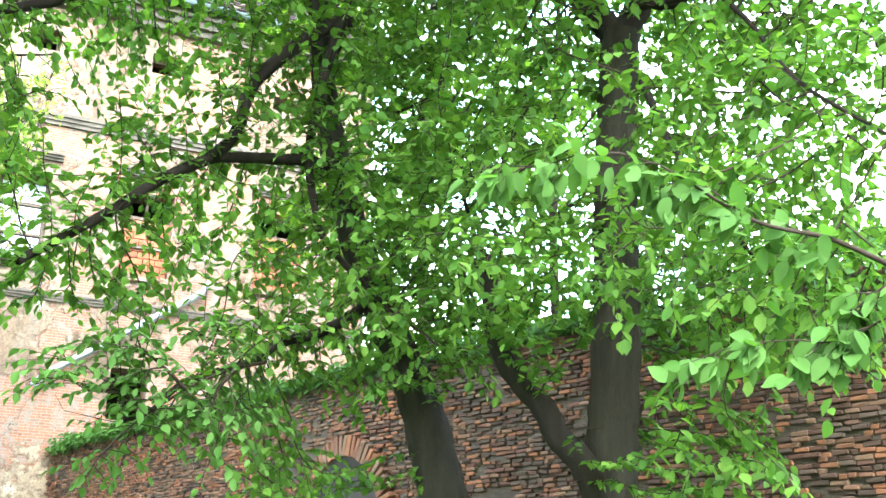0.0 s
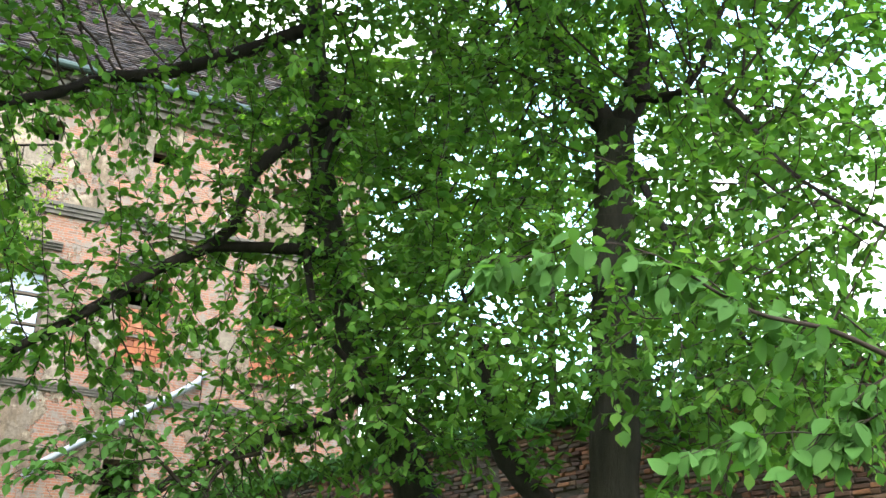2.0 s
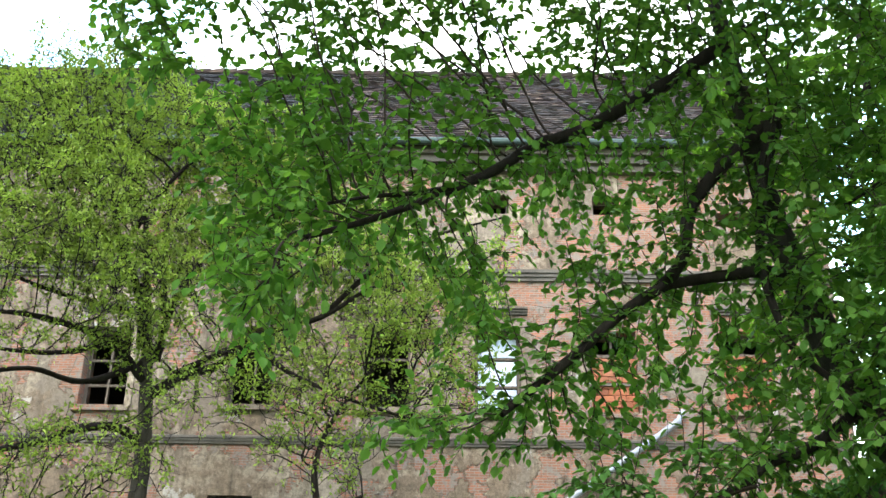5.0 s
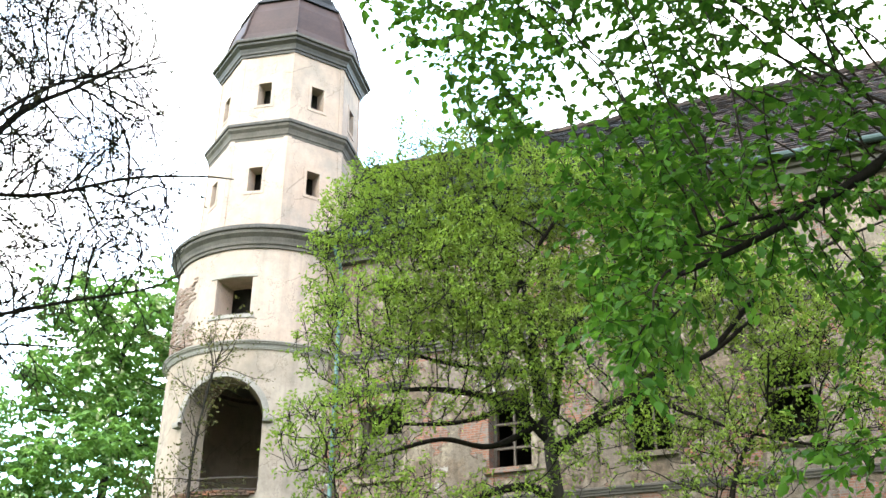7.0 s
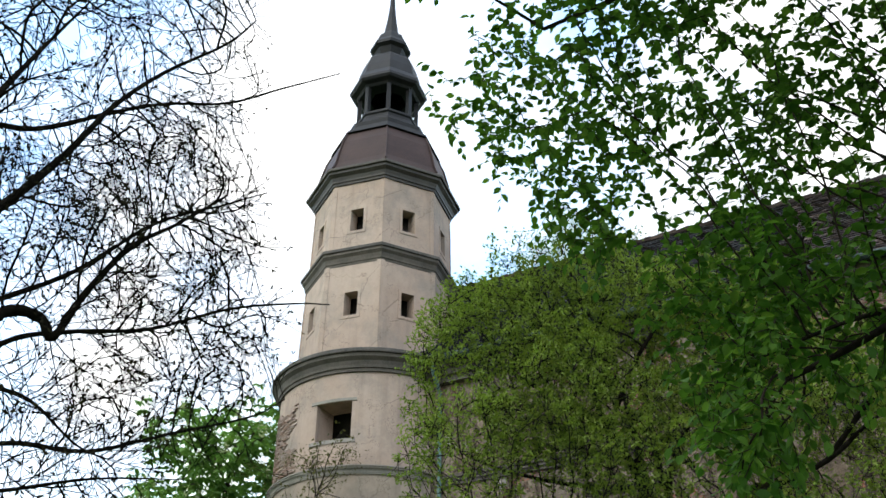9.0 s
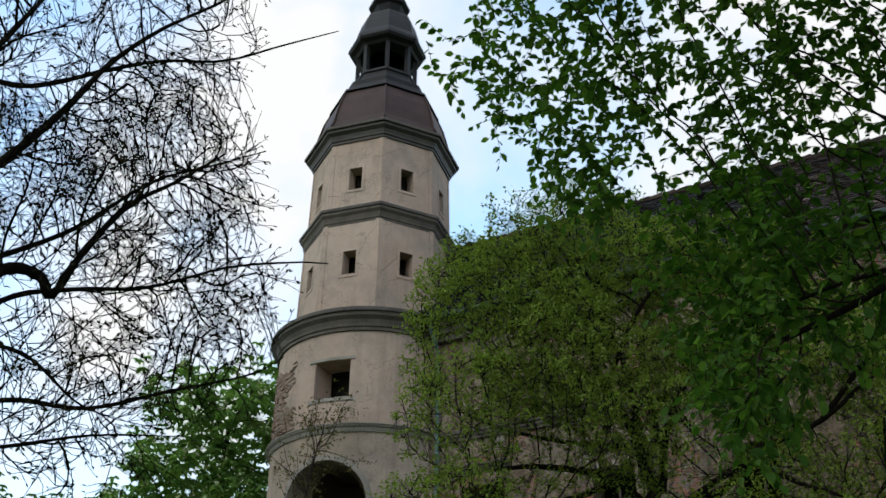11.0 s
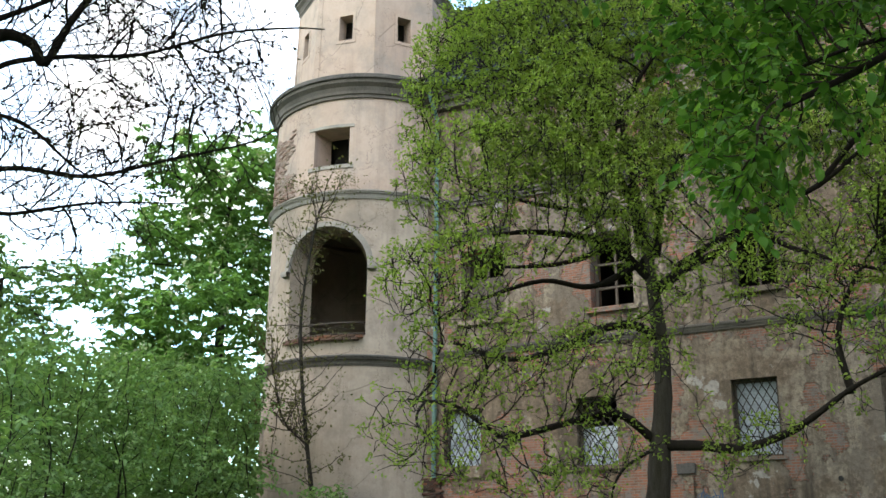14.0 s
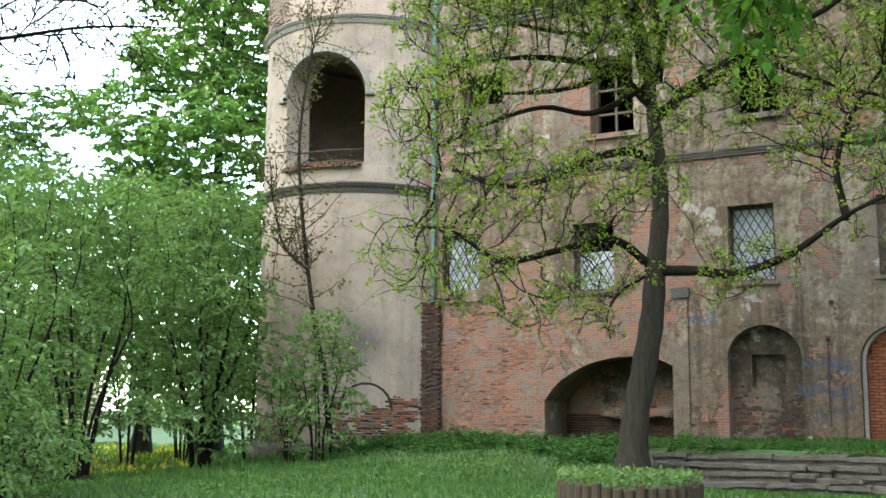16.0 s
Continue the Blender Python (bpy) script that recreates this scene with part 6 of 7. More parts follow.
near_spray(rng, wood, leaves, [(2.46, 2.04, 2.5), (2.4, 2.12, 2.44), (2.35, 2.17, 2.38), (2.28, 2.24, 2.28)], 72)
near_spray(rng, wood, leaves, [(2.41, 2.25, 2.65), (2.36, 2.31, 2.68), (2.31, 2.36, 2.72)], 54)
wood.link('twig_mass', TWIG, branch, base, '', True)
leaves.link('leaves', YOUNG_LEAF, branch, base)

# tree at the park side whose buds are just opening
BUDDING_LOBES = [(55.1, 6.30, 6.47, 0.85, 0.70, 1.18, 330), (47.2, 6.60, 7.19, 0.65, 0.60, 0.91, 170), (47.5, 6.50, 5.98, 0.67, 0.60, 0.66, 230), (42.6, 6.70, 5.79, 0.30, 0.40, 0.30, 80),
    (52.2, 6.20, 5.20, 0.61, 0.70, 0.53, 260), (43.6, 6.60, 5.06, 0.68, 0.50, 0.27, 130), (46.9, 6.40, 4.37, 0.93, 0.50, 0.24, 110), (40.1, 6.70, 4.61, 0.35, 0.40, 0.26, 50),
    (49.2, 6.20, 3.85, 0.60, 0.50, 0.26, 110), (62.6, 6.00, 5.23, 0.75, 1.00, 1.75, 200), (55.5, 6.30, 8.52, 1.50, 0.80, 1.11, 250), (44.8, 6.40, 5.32, 0.55, 0.60, 0.91, 60)]
BUDDING_LIMBS = [
    [(-5.28, 3.3, 5.06), (-5.18, 3.59, 5.53), (-5.12, 3.74, 5.81), (-5.04, 3.91, 6.19), (-4.95, 4.09, 6.65), (-4.79, 4.36, 7.13), (-4.54, 4.71, 7.61), (-4.41, 4.87, 7.95)],
    [(-5.2, 3.41, 4.26), (-5.08, 3.72, 4.77), (-4.98, 3.93, 4.81), (-4.93, 4.01, 4.7), (-4.87, 4.14, 5.08), (-4.76, 4.34, 5.51), (-4.6, 4.57, 5.79), (-4.41, 4.83, 6.14)],
    [(-5.26, 3.16, 5.7), (-5.21, 3.37, 6.35), (-5.14, 3.55, 6.89), (-5.05, 3.76, 7.49)],
    [(-5.25, 3.5, 4.1), (-5.14, 3.82, 4.62), (-4.96, 4.16, 4.82), (-4.7, 4.57, 4.97), (-4.39, 4.98, 5.25), (-4.08, 5.33, 5.39), (-3.9, 5.5, 5.42)],
    [(-5.42, 3.43, 4.61), (-5.26, 3.82, 4.97), (-5.07, 4.19, 5.33), (-4.84, 4.58, 5.87), (-4.59, 4.92, 6.15), (-4.35, 5.2, 6.38)],
    [(-5.21, 3.56, 3.7), (-5.05, 3.93, 3.99), (-4.81, 4.36, 4.05), (-4.54, 4.77, 4.27), (-4.23, 5.15, 4.47), (-4.08, 5.31, 4.63)],
    [(-5.12, 3.35, 4.21), (-4.94, 3.75, 4.24), (-4.84, 3.93, 4.19), (-4.7, 4.16, 4.0), (-4.57, 4.37, 3.94)],
    [(-5.64, 3.32, 6.18), (-5.41, 3.84, 6.43), (-5.17, 4.29, 6.83), (-4.98, 4.6, 7.07), (-4.69, 4.98, 7.25), (-4.4, 5.31, 7.55), (-4.07, 5.64, 7.84)],
    [(-5.11, 3.53, 3.55), (-4.94, 3.92, 3.68), (-4.7, 4.34, 3.85), (-4.4, 4.78, 3.94)],
]
base = (-6.9, 2.1, 0.0)
tree = thing('budding_tree', base, 'almost bare tree with dark thin branches and opening buds', 'tree')
rng = np.random.default_rng(21)
trunk, wood, leaves = Wood(), Wood(), Leaves(0.28)
stem = trunk_line(trunk, [base, (-6.7, 2.3, 1.6), (-6.55, 2.5, 3.2), (-6.45, 2.6, 5.4), (-6.3, 2.7, 8.2)], 0.22, 0.07, 14, 0.5)
seeds = [(stem, 0.22, 0.07)]
for k, line in enumerate(BUDDING_LIMBS):
    own, r0 = Wood(), (0.028, 0.034, 0.027, 0.017, 0.019, 0.016, 0.015, 0.018, 0.015)[k]
    start = min(stem, key=lambda p: abs(p[2] - (line[0][2] - 0.9)))
    seeds.append((limb(own, [tuple(start), *line], r0 * 1.5, r0 * 0.25, 7), r0 * 1.5, r0 * 0.25))
    own.link('limb', BARK_DARK, tree, base)
P, par, floor, seeded = grow(rng, seeds, lobe_points(rng, [(*q[:6], int(q[6] * 2.0)) for q in BUDDING_LOBES], 0.3, 1.2), 0.12, 4.0, 0.11, 0.2, (0.12, 0.1, 0.03), keep_on=0.8)
r = thicken(P, par, floor, seeded, 0.0042, 2.15)
kids = grown_wood(P, par, r, seeded, tree, base, wood, BARK_DARK, 0.02)
for i in range(seeded, len(P)):
    if r[i] < 0.0095:
        w = unit(P[i] - P[par[i]])
        for _ in range(2 if kids[i] else 4):
            e = unit(w * 1.0 + rng.normal(0, 0.4, 3))
            c = wander(rng, P[i], e, rng.uniform(0.06, 0.24), 2, 0.2, -0.08)
            wood.tube(c, (0.0032, 0.0027, 0.002), 3)
            if rng.random() < 0.9:
                m = int(rng.integers(1, 5))
                leaves.many(np.repeat(c[2][None], m, 0), e + rng.normal(0, 0.5, (m, 3)) + np.array((0, 0, -0.5 if c[2][2] > 5.3 else 0.25)), rng.normal(0, 1, (m, 3)), rng.uniform(0.018, 0.045, m))
trunk.link('trunk', BARK, tree, base)
wood.link('twig_mass', BARK_DARK, tree, base, 'thin dark twigs', True)
leaves.link('bud_mass', BUD, tree, base, 'sparse opening buds')

# crooked tree on the lawn before the palace
CROOKED_LOBES = [(25.9, 16.40, 9.63, 1.17, 1.00, 1.52, 330), (20.7, 16.60, 11.01, 1.73, 1.20, 1.29, 420), (16.5, 16.60, 9.81, 1.78, 1.30, 1.65, 420), (24.6, 15.90, 7.77, 1.55, 1.20, 1.07, 420),
    (20.6, 16.30, 8.90, 1.62, 1.40, 1.25, 330), (12.2, 17.00, 10.19, 1.52, 1.20, 1.59, 330), (8.2, 16.80, 8.97, 1.57, 1.30, 1.60, 330), (5.6, 16.30, 7.31, 1.29, 1.20, 1.27, 190),
    (18.2, 16.00, 7.45, 1.36, 1.30, 0.77, 140), (27.9, 15.00, 5.91, 0.92, 0.90, 0.69, 130), (25.7, 15.00, 4.82, 1.31, 1.00, 0.67, 130), (19.0, 15.80, 4.88, 0.95, 0.80, 0.62, 60),
    (10.9, 16.00, 6.20, 1.69, 1.00, 0.83, 110), (7.1, 15.60, 5.01, 0.85, 0.90, 1.05, 110), (28.1, 14.60, 3.69, 1.02, 0.80, 0.56, 70), (22.8, 15.60, 3.16, 0.92, 0.70, 0.42, 40),
    (15.3, 16.00, 3.69, 1.72, 0.80, 0.52, 45), (0.9, 15.60, 7.05, 1.23, 1.10, 1.40, 190), (4.4, 15.60, 7.26, 1.42, 1.10, 1.70, 160)]
CROOKED_LIMBS = [
    ([(-4.98, 16.98, 3.92), (-4.32, 16.79, 3.86), (-3.65, 16.57, 3.75), (-2.92, 16.34, 3.9), (-2.46, 16.05, 4.08), (-1.86, 15.76, 4.4), (-1.22, 15.45, 4.62)], 0.095, 0.025),
    ([(-5.11, 16.95, 4.01), (-5.48, 16.61, 4.37), (-5.75, 16.28, 4.39), (-6.19, 15.89, 4.22), (-6.95, 15.34, 3.97), (-7.18, 15, 4.07), (-7.57, 14.57, 4.4), (-8.08, 14.04, 4.44)], 0.08, 0.022),
    ([(-4.94, 17, 5.63), (-5.3, 16.74, 5.91), (-5.87, 16.4, 5.8), (-6.35, 16.07, 5.49), (-7.07, 15.62, 5.28), (-7.84, 15.08, 5.53)], 0.09, 0.03),
    ([(-5.01, 16.98, 6.73), (-5.67, 16.59, 7.37), (-6.71, 16.02, 7.56), (-7.33, 15.56, 7.45)], 0.09, 0.03),
    ([(-4.96, 16.99, 6.53), (-4.35, 16.93, 6.88), (-3.83, 16.83, 7.01), (-3.13, 16.75, 7.53), (-2.14, 16.68, 7.83), (-1.35, 16.55, 8.32)], 0.1, 0.03),
    ([(-5.16, 16.93, 7.34), (-5.25, 16.77, 8.12), (-5.61, 16.52, 8.92), (-6.45, 16.08, 9.58), (-7.18, 15.63, 10.12)], 0.09, 0.025),
    ([(-4.92, 17, 7.14), (-4.74, 16.99, 8.16), (-4.19, 17.06, 9.23), (-3.47, 17.15, 10.1)], 0.08, 0.025),
    ([(-5.66, 16.66, 8.98), (-6.01, 16.54, 10.32), (-6.16, 16.49, 11.51)], 0.06, 0.02),
    ([(-5.03, 17.49, 8.15), (-5.17, 17.45, 9.72), (-4.99, 17.5, 11.04), (-4.79, 17.56, 12.18)], 0.07, 0.02),
    ([(-4.46, 16.61, 6.79), (-3.28, 16.53, 7.27), (-2.59, 16.3, 6.76), (-1.59, 16.07, 6.26), (-0.57, 15.79, 5.86)], 0.06, 0.02),
    ([(-5.63, 16.46, 7.22), (-6.23, 15.93, 6.9), (-6.87, 15.33, 6.76), (-7.47, 14.71, 6.7)], 0.05, 0.015),
    ([(-5.34, 16.77, 7.92), (-6.51, 16.49, 8.13), (-7.68, 16.13, 8.52), (-8.67, 15.77, 9.12)], 0.05, 0.015),
    ([(-4.2, 17.09, 8.58), (-3.17, 17.11, 8.93), (-2.14, 17.07, 9.35), (-1.12, 16.96, 9.53)], 0.05, 0.015),
    ([(-4.19, 17.06, 9.23), (-3.0, 17.0, 9.9), (-1.8, 16.8, 10.6), (-0.6, 16.6, 10.9)], 0.05, 0.015),
    ([(-2.14, 16.68, 7.83), (-1.2, 16.5, 8.7), (-0.2, 16.3, 9.2), (0.9, 16.0, 9.4)], 0.05, 0.015),
    ([(-5.61, 16.52, 8.92), (-4.9, 16.2, 10.0), (-4.0, 16.0, 10.9), (-3.2, 15.9, 11.6)], 0.05, 0.015),
    ([(-5.11, 16.63, 3.79), (-5.51, 16.51, 3.52), (-5.69, 16.44, 3.15), (-5.65, 16.46, 2.78)], 0.03, 0.01),
    ([(-1.88, 15.89, 4.35), (-1.99, 15.88, 5.1), (-1.81, 15.9, 5.76), (-1.48, 15.93, 6.31)], 0.06, 0.02),
    ([(-5.05, 16.97, 7.11), (-5.85, 16.39, 6.57), (-6.53, 15.8, 6.6), (-7.26, 15.15, 6.24), (-7.77, 14.55, 5.79)], 0.06, 0.02),
]
base = (-5.44, 16.85, 0.55)
tree = thing('crooked_tree', base, 'crooked dark tree with twisting limbs and yellow-green spring leaves', 'tree')
rng = np.random.default_rng(31)
trunk, wood, leaves = Wood(), Wood(), Leaves(0.5, 0.15)
trunk_line(trunk, [(-5.44, 16.84, 0.66), (-5.38, 16.86, 1.52), (-5.23, 16.91, 2.34), (-5.09, 16.95, 3.17), (-5.03, 16.97, 3.92)], 0.235, 0.18, 16, 0.3)
seeds = [(trunk_line(trunk, [(-5.03, 16.97, 3.92), (-4.93, 17, 4.86), (-4.94, 17, 5.73), (-5.01, 16.98, 6.61), (-5.12, 16.94, 7.72), (-5.24, 16.91, 8.64), (-5.4, 16.86, 9.89)], 0.165, 0.05, 12), 0.165, 0.05)]
for line, r0, r1 in CROOKED_LIMBS:
    own = Wood()
    seeds.append((limb(own, line, r0, r1, 8), r0, r1))
    own.link('limb', BARK_DARK, tree, base)
P, par, floor, seeded = grow(rng, seeds, lobe_points(rng, [(*q[:6], q[6] * 2) for q in CROOKED_LOBES], 0.22, 0.6), 0.19, 6.0, 0.2, 0.36, (0, 0, 0.03), keep_on=0.6)
r = thicken(P, par, floor, seeded, 0.0062, 2.25)
kids = grown_wood(P, par, r, seeded, tree, base, wood, BARK_DARK, 0.04)
for i in range(seeded, len(P)):
    if r[i] > 0.0135:
        continue
    w = unit(P[i] - P[par[i]])
    full = 0.36 + 0.2 * smooth(5.0, 7.0, P[i][2]) + 0.4 * smooth(6.8, 8.8, P[i][2])
    for _ in range(3 if kids[i] else 6):
        if rng.random() > full:
            continue
        e = unit(w * 0.5 + rng.normal(0, 0.6, 3) + np.array((0, 0, 0.3)))
        c = wander(rng, P[i], e, rng.uniform(0.08, 0.32), 2, 0.3, -0.1)
        wood.tube(c, (0.0062, 0.005, 0.004), 3)
        m = int(rng.integers(5, 10))
        leaves.many(c[2] + rng.normal(0, 0.045, (m, 3)), e * 0.6 + rng.normal(0, 0.6, (m, 3)) + np.array((0, 0, -0.15)), np.array((0, 0, 1.0)) + rng.normal(0, 0.5, (m, 3)), 0.074 * rng.uniform(0.55, 1.2, m))
trunk.link('trunk', BARK_GREY, tree, base, 'leaning grey-brown trunk with a knotted fork')
wood.link('twig_mass', BARK_DARK, tree, base, 'twisting dark twigs', True)
leaves.link('foliage', SPRING_LEAF, tree, base, 'sparse yellow-green young leaves')

# thin sapling at the foot of the tower
base = (-12.95, 19.49, 0.3)
tree = thing('sapling', base, 'thin sapling with brownish young leaves beside the tower', 'tree')
rng = np.random.default_rng(41)
trunk, wood, leaves = Wood(), Wood(), Leaves(0.5)
a = trunk_line(trunk, [(-12.95, 19.49, 0.3), (-13.09, 19.39, 1.56), (-13.18, 19.33, 2.54), (-13.33, 19.23, 3.28), (-13.51, 19.11, 4.65), (-13.66, 19, 6.17), (-13.72, 18.95, 7.59), (-13.6, 19.04, 9.18), (-13.47, 19.14, 10.13)], 0.075, 0.02, 8)
b = limb(wood, [(-13.51, 19.11, 4.65), (-13.97, 18.77, 5.26), (-14.2, 18.6, 6.53)], 0.03, 0.012, 6)
sapling_crown(rng, wood, leaves, a + b)
trunk.link('trunk', BARK, tree, base)
wood.link('twig_mass', TWIG, tree, base, '', True)
leaves.link('crown', BROWN_LEAF, tree, base, 'sparse brownish green leaves')


def polar(az, d, z=0.0):
    """A place by its bearing from the walker's stand (left of the front's square line) and distance."""
    return (-d * math.sin(radians(az)), d * math.cos(radians(az)), z)


def crown_points(rng, base, height, wide, low, lobes, count, flat=0.6):
    """Free points in uneven lobes round a stem."""
    out = []
    for k in range(lobes):
        a, h = 2.4 * k + rng.uniform(-0.4, 0.4), low + (1 - low) * ((k + 0.5) / lobes) ** 0.8
        reach = wide * 0.5 * rng.uniform(0.35, 0.8) * (1.0 if h < 0.7 else 0.55)
        c = np.array(base) + np.array((reach * math.cos(a), reach * math.sin(a), height * h * 0.93))
        rad = wide * rng.uniform(0.17, 0.27)
        g = units(rng.normal(0, 1, (count // lobes, 3))) * rng.uniform(0.15, 1, (count // lobes, 1)) ** 0.45
        out.append(c + g * np.array((rad, rad, rad * flat)))
    return np.concatenate(out)


def park_tree(name, label, az, d, height, wide, material, seed, count, size, trunk_r=0.3, low=0.3, lobes=9, blooms=0, group="", fan=6, gap=0.42):
    """A broad tree: trunk, grown limbs and fans of leaves at the twigs' ends."""
    x, y, _ = polar(az, d)
    base = (x, y, ground_z(x, y) - 0.1)
    rng = np.random.default_rng(seed)
    tree = thing(name, base, label, "tree", group)
    trunk, wood, leaves, bloom = Wood(), Wood(), Leaves(0.5, 0.1), Leaves(0.5)
    z = base[2]
    stem = trunk_line(trunk, [base, (x + 0.15, y, z + height * 0.2), (x - 0.1, y + 0.1, z + height * 0.45), (x, y, z + height * 0.85)], trunk_r, trunk_r * 0.2, 10, 0.5)
    P, par, floor, seeded = grow(rng, [(stem, trunk_r, trunk_r * 0.2)], crown_points(rng, base, height, wide, low, lobes, count), gap, 9.0, gap * 1.2, 0.22, (0, 0, 0.02))
    r = thicken(P, par, floor, seeded, 0.012)
    kids = grown_wood(P, par, r, seeded, tree, base, wood, BARK_DARK, 0.05, "limb")
    for i in range(seeded, len(P)):
        if r[i] > 0.045:
            continue
        for _ in range(3 if kids[i] else 5):
            q = P[i] + rng.normal(0, gap * 0.5, 3) * np.array((1, 1, 0.7))
            a = rng.uniform(0, 6.28) + np.arange(fan) * 6.28 / fan
            way = np.stack([np.cos(a), np.sin(a), np.full(fan, -0.45)], 1) + rng.normal(0, 0.2, (fan, 3))
            leaves.many(np.repeat(q[None], fan, 0), way, np.array((0, 0, 1.0)) + rng.normal(0, 0.3, (fan, 3)), size * rng.uniform(0.65, 1.15, fan))
    ends = [i for i in range(seeded, len(P)) if not kids[i]]
    for i in rng.choice(ends, min(blooms, len(ends)), replace=False) if blooms else ():
        for m in range(9):
            bloom.add(P[i] + rng.normal(0, 0.03, 3) + np.array((0, 0, 0.12 + 0.05 * m)), unit(rng.normal(0, 1, 3)), unit(rng.normal(0, 1, 3)), 0.19 * (1.15 - m / 11))
    trunk.link("trunk", BARK, tree, base)
    wood.link("twig_mass", BARK_DARK, tree, base, "", True)
    leaves.link("crown", material, tree, base)
    if blooms:
        bloom.link("blossom_mass", WHITE_BLOOM, tree, base, "upright cream candles of blossom")
    return tree


def shrub(label, az, d, height, wide, material, seed, count, size=0.1, group="shrubs along the lawn", low=0.0, stem=0.03, lobes=12, gap=0.17):
    x, y, _ = polar(az, d)
    base, rng = (x, y, ground_z(x, y) - 0.05), np.random.default_rng(seed)
    t = thing("shrub", base, label, "shrub", group)
    wood, leaves, seeds = Wood(), Leaves(0.52, 0.12), []
    for k in range(6):
        a = 1.05 * k + rng.uniform(-0.3, 0.3)
        q = np.array((math.cos(a), math.sin(a), 0.0))
        own = Wood()
        line = [tuple(np.array(base) + q * 0.14), tuple(np.array(base) + q * wide * 0.08 + np.array((0, 0, height * 0.22))), tuple(np.array(base) + q * wide * 0.2 + rng.normal(0, 0.1, 3) + np.array((0, 0, height * 0.5)))]
        r0 = stem * rng.uniform(0.7, 1.2)
        seeds.append((limb(own, line, r0, r0 * 0.5, 6), r0, r0 * 0.5))
        own.link("stem", BARK_DARK, t, base)
    P, par, floor, seeded = grow(rng, seeds, crown_points(rng, base, height, wide, max(low, 0.12), lobes, count, 0.55), gap, 6.0, gap * 1.15, 0.24)
    r = thicken(P, par, floor, seeded, 0.0042)
    kids = grown_wood(P, par, r, seeded, t, base, wood, BARK_DARK, 1.0)
    spray_leaves(rng, leaves, wood, P, par, r, seeded, kids, 0.014, size, 4, (0.15, 0.32), 0.35, 0.05, 0.4)
    wood.link("twig_mass", BARK_DARK, t, base, "", True)
    leaves.link("foliage", material, t, base)


park_tree("chestnut_tree", "large horse chestnut with cream blossom candles", 40.2, 35, 17.5, 9.0, CHESTNUT_LEAF, 51, 2800, 0.28, 0.38, 0.12, 22, 300, "park trees")
park_tree("chestnut_tree", "spreading horse chestnut with low leafy limbs", 43.6, 36, 10.5, 6.6, CHESTNUT_LEAF, 52, 1500, 0.27, 0.3, 0.2, 11, 130, "park trees")
park_tree("maple_tree", "dense green maple at the edge of the park", 51.5, 29, 11.0, 6.4, SHRUB_LEAF, 53, 2200, 0.16, 0.25, 0.15, 13, 0, "park trees", 7, 0.33)
park_tree("poplar_tree", "pale green tree far off behind the lawn", 46.8, 60, 15.0, 8.0, SPRING_LEAF, 54, 500, 0.24, 0.3, 0.2, 9, 0, "park trees")
shrub("tall many-stemmed shrub with dark trunks and drooping leaves", 40.6, 23.5, 6.4, 4.6, SHRUB_LEAF, 58, 3600, 0.13, low=0.12, stem=0.06, lobes=20)
shrub("tall many-stemmed shrub with dark trunks and drooping leaves", 46.6, 21.0, 5.8, 4.0, SHRUB_LEAF, 59, 2600, 0.13, low=0.2, stem=0.05, lobes=14)
for k, (az, d, h, w, n) in enumerate(((38.0, 29, 7.4, 4.4, 1800), (44.2, 28, 7.6, 4.6, 2000), (41.5, 31, 8.4, 4.8, 2000), (50.6, 16.5, 5.0, 3.0, 1500), (52.8, 14.0, 3.6, 2.6, 1200), (49.6, 26, 7.6, 4.8, 2200), (53.5, 21, 6.8, 4.6, 2000), (47.3, 30, 8.0, 4.6, 1800), (50.8, 34, 10.4, 5.0, 1500), (37.2, 34, 9.0, 4.4, 1400))):
    shrub("loose green shrub with many thin stems", az, d, h, w, SHRUB_LEAF, 60 + k, n, 0.12 if d < 25 else 0.15, low=0.12, gap=0.17 if d < 25 else 0.24)
# light green trees behind the park wall
for k, (az, d, h, r, n) in enumerate(((-25.0, 14.2, 14.0, 5.6, 2400), (-32.5, 15.2, 13.0, 5.6, 2000), (-40.0, 15.0, 8.4, 5.2, 1000), (-47.5, 13.5, 6.2, 4.6, 800))):
    park_tree("lime_tree", "light green young lime tree behind the brick wall", az, d, h, r, PALE_LEAF, 130 + k, n, 0.13, 0.16, 0.3, 9, 0, "trees behind the wall", 5, 0.3)
for k, (az, d, h, w) in enumerate(((48.8, 19.5, 1.7, 2.0), (50.4, 16.5, 1.7, 2.0), (51.6, 14.5, 1.3, 1.6))):
    shrub("low green bush at the lawn's edge", az, d, h, w, SHRUB_LEAF, 160 + k, 500, 0.1, gap=0.13)
shrub("leafy elder bush at the foot of the tower", 34.5, 22.3, 3.3, 2.2, SHRUB_LEAF, 75, 1500, 0.11, "bushes by the tower", 0.1, 0.022, gap=0.14)
shrub("leafy elder bush at the foot of the tower", 36.0, 22.6, 2.2, 1.5, SHRUB_LEAF, 76, 600, 0.1, "bushes by the tower", 0.1, 0.02, gap=0.14)

# woods close the view all round; nearer unseen ones added to shade the front
rng = np.random.default_rng(90)
leaves, wood = Leaves(0.6), Wood()
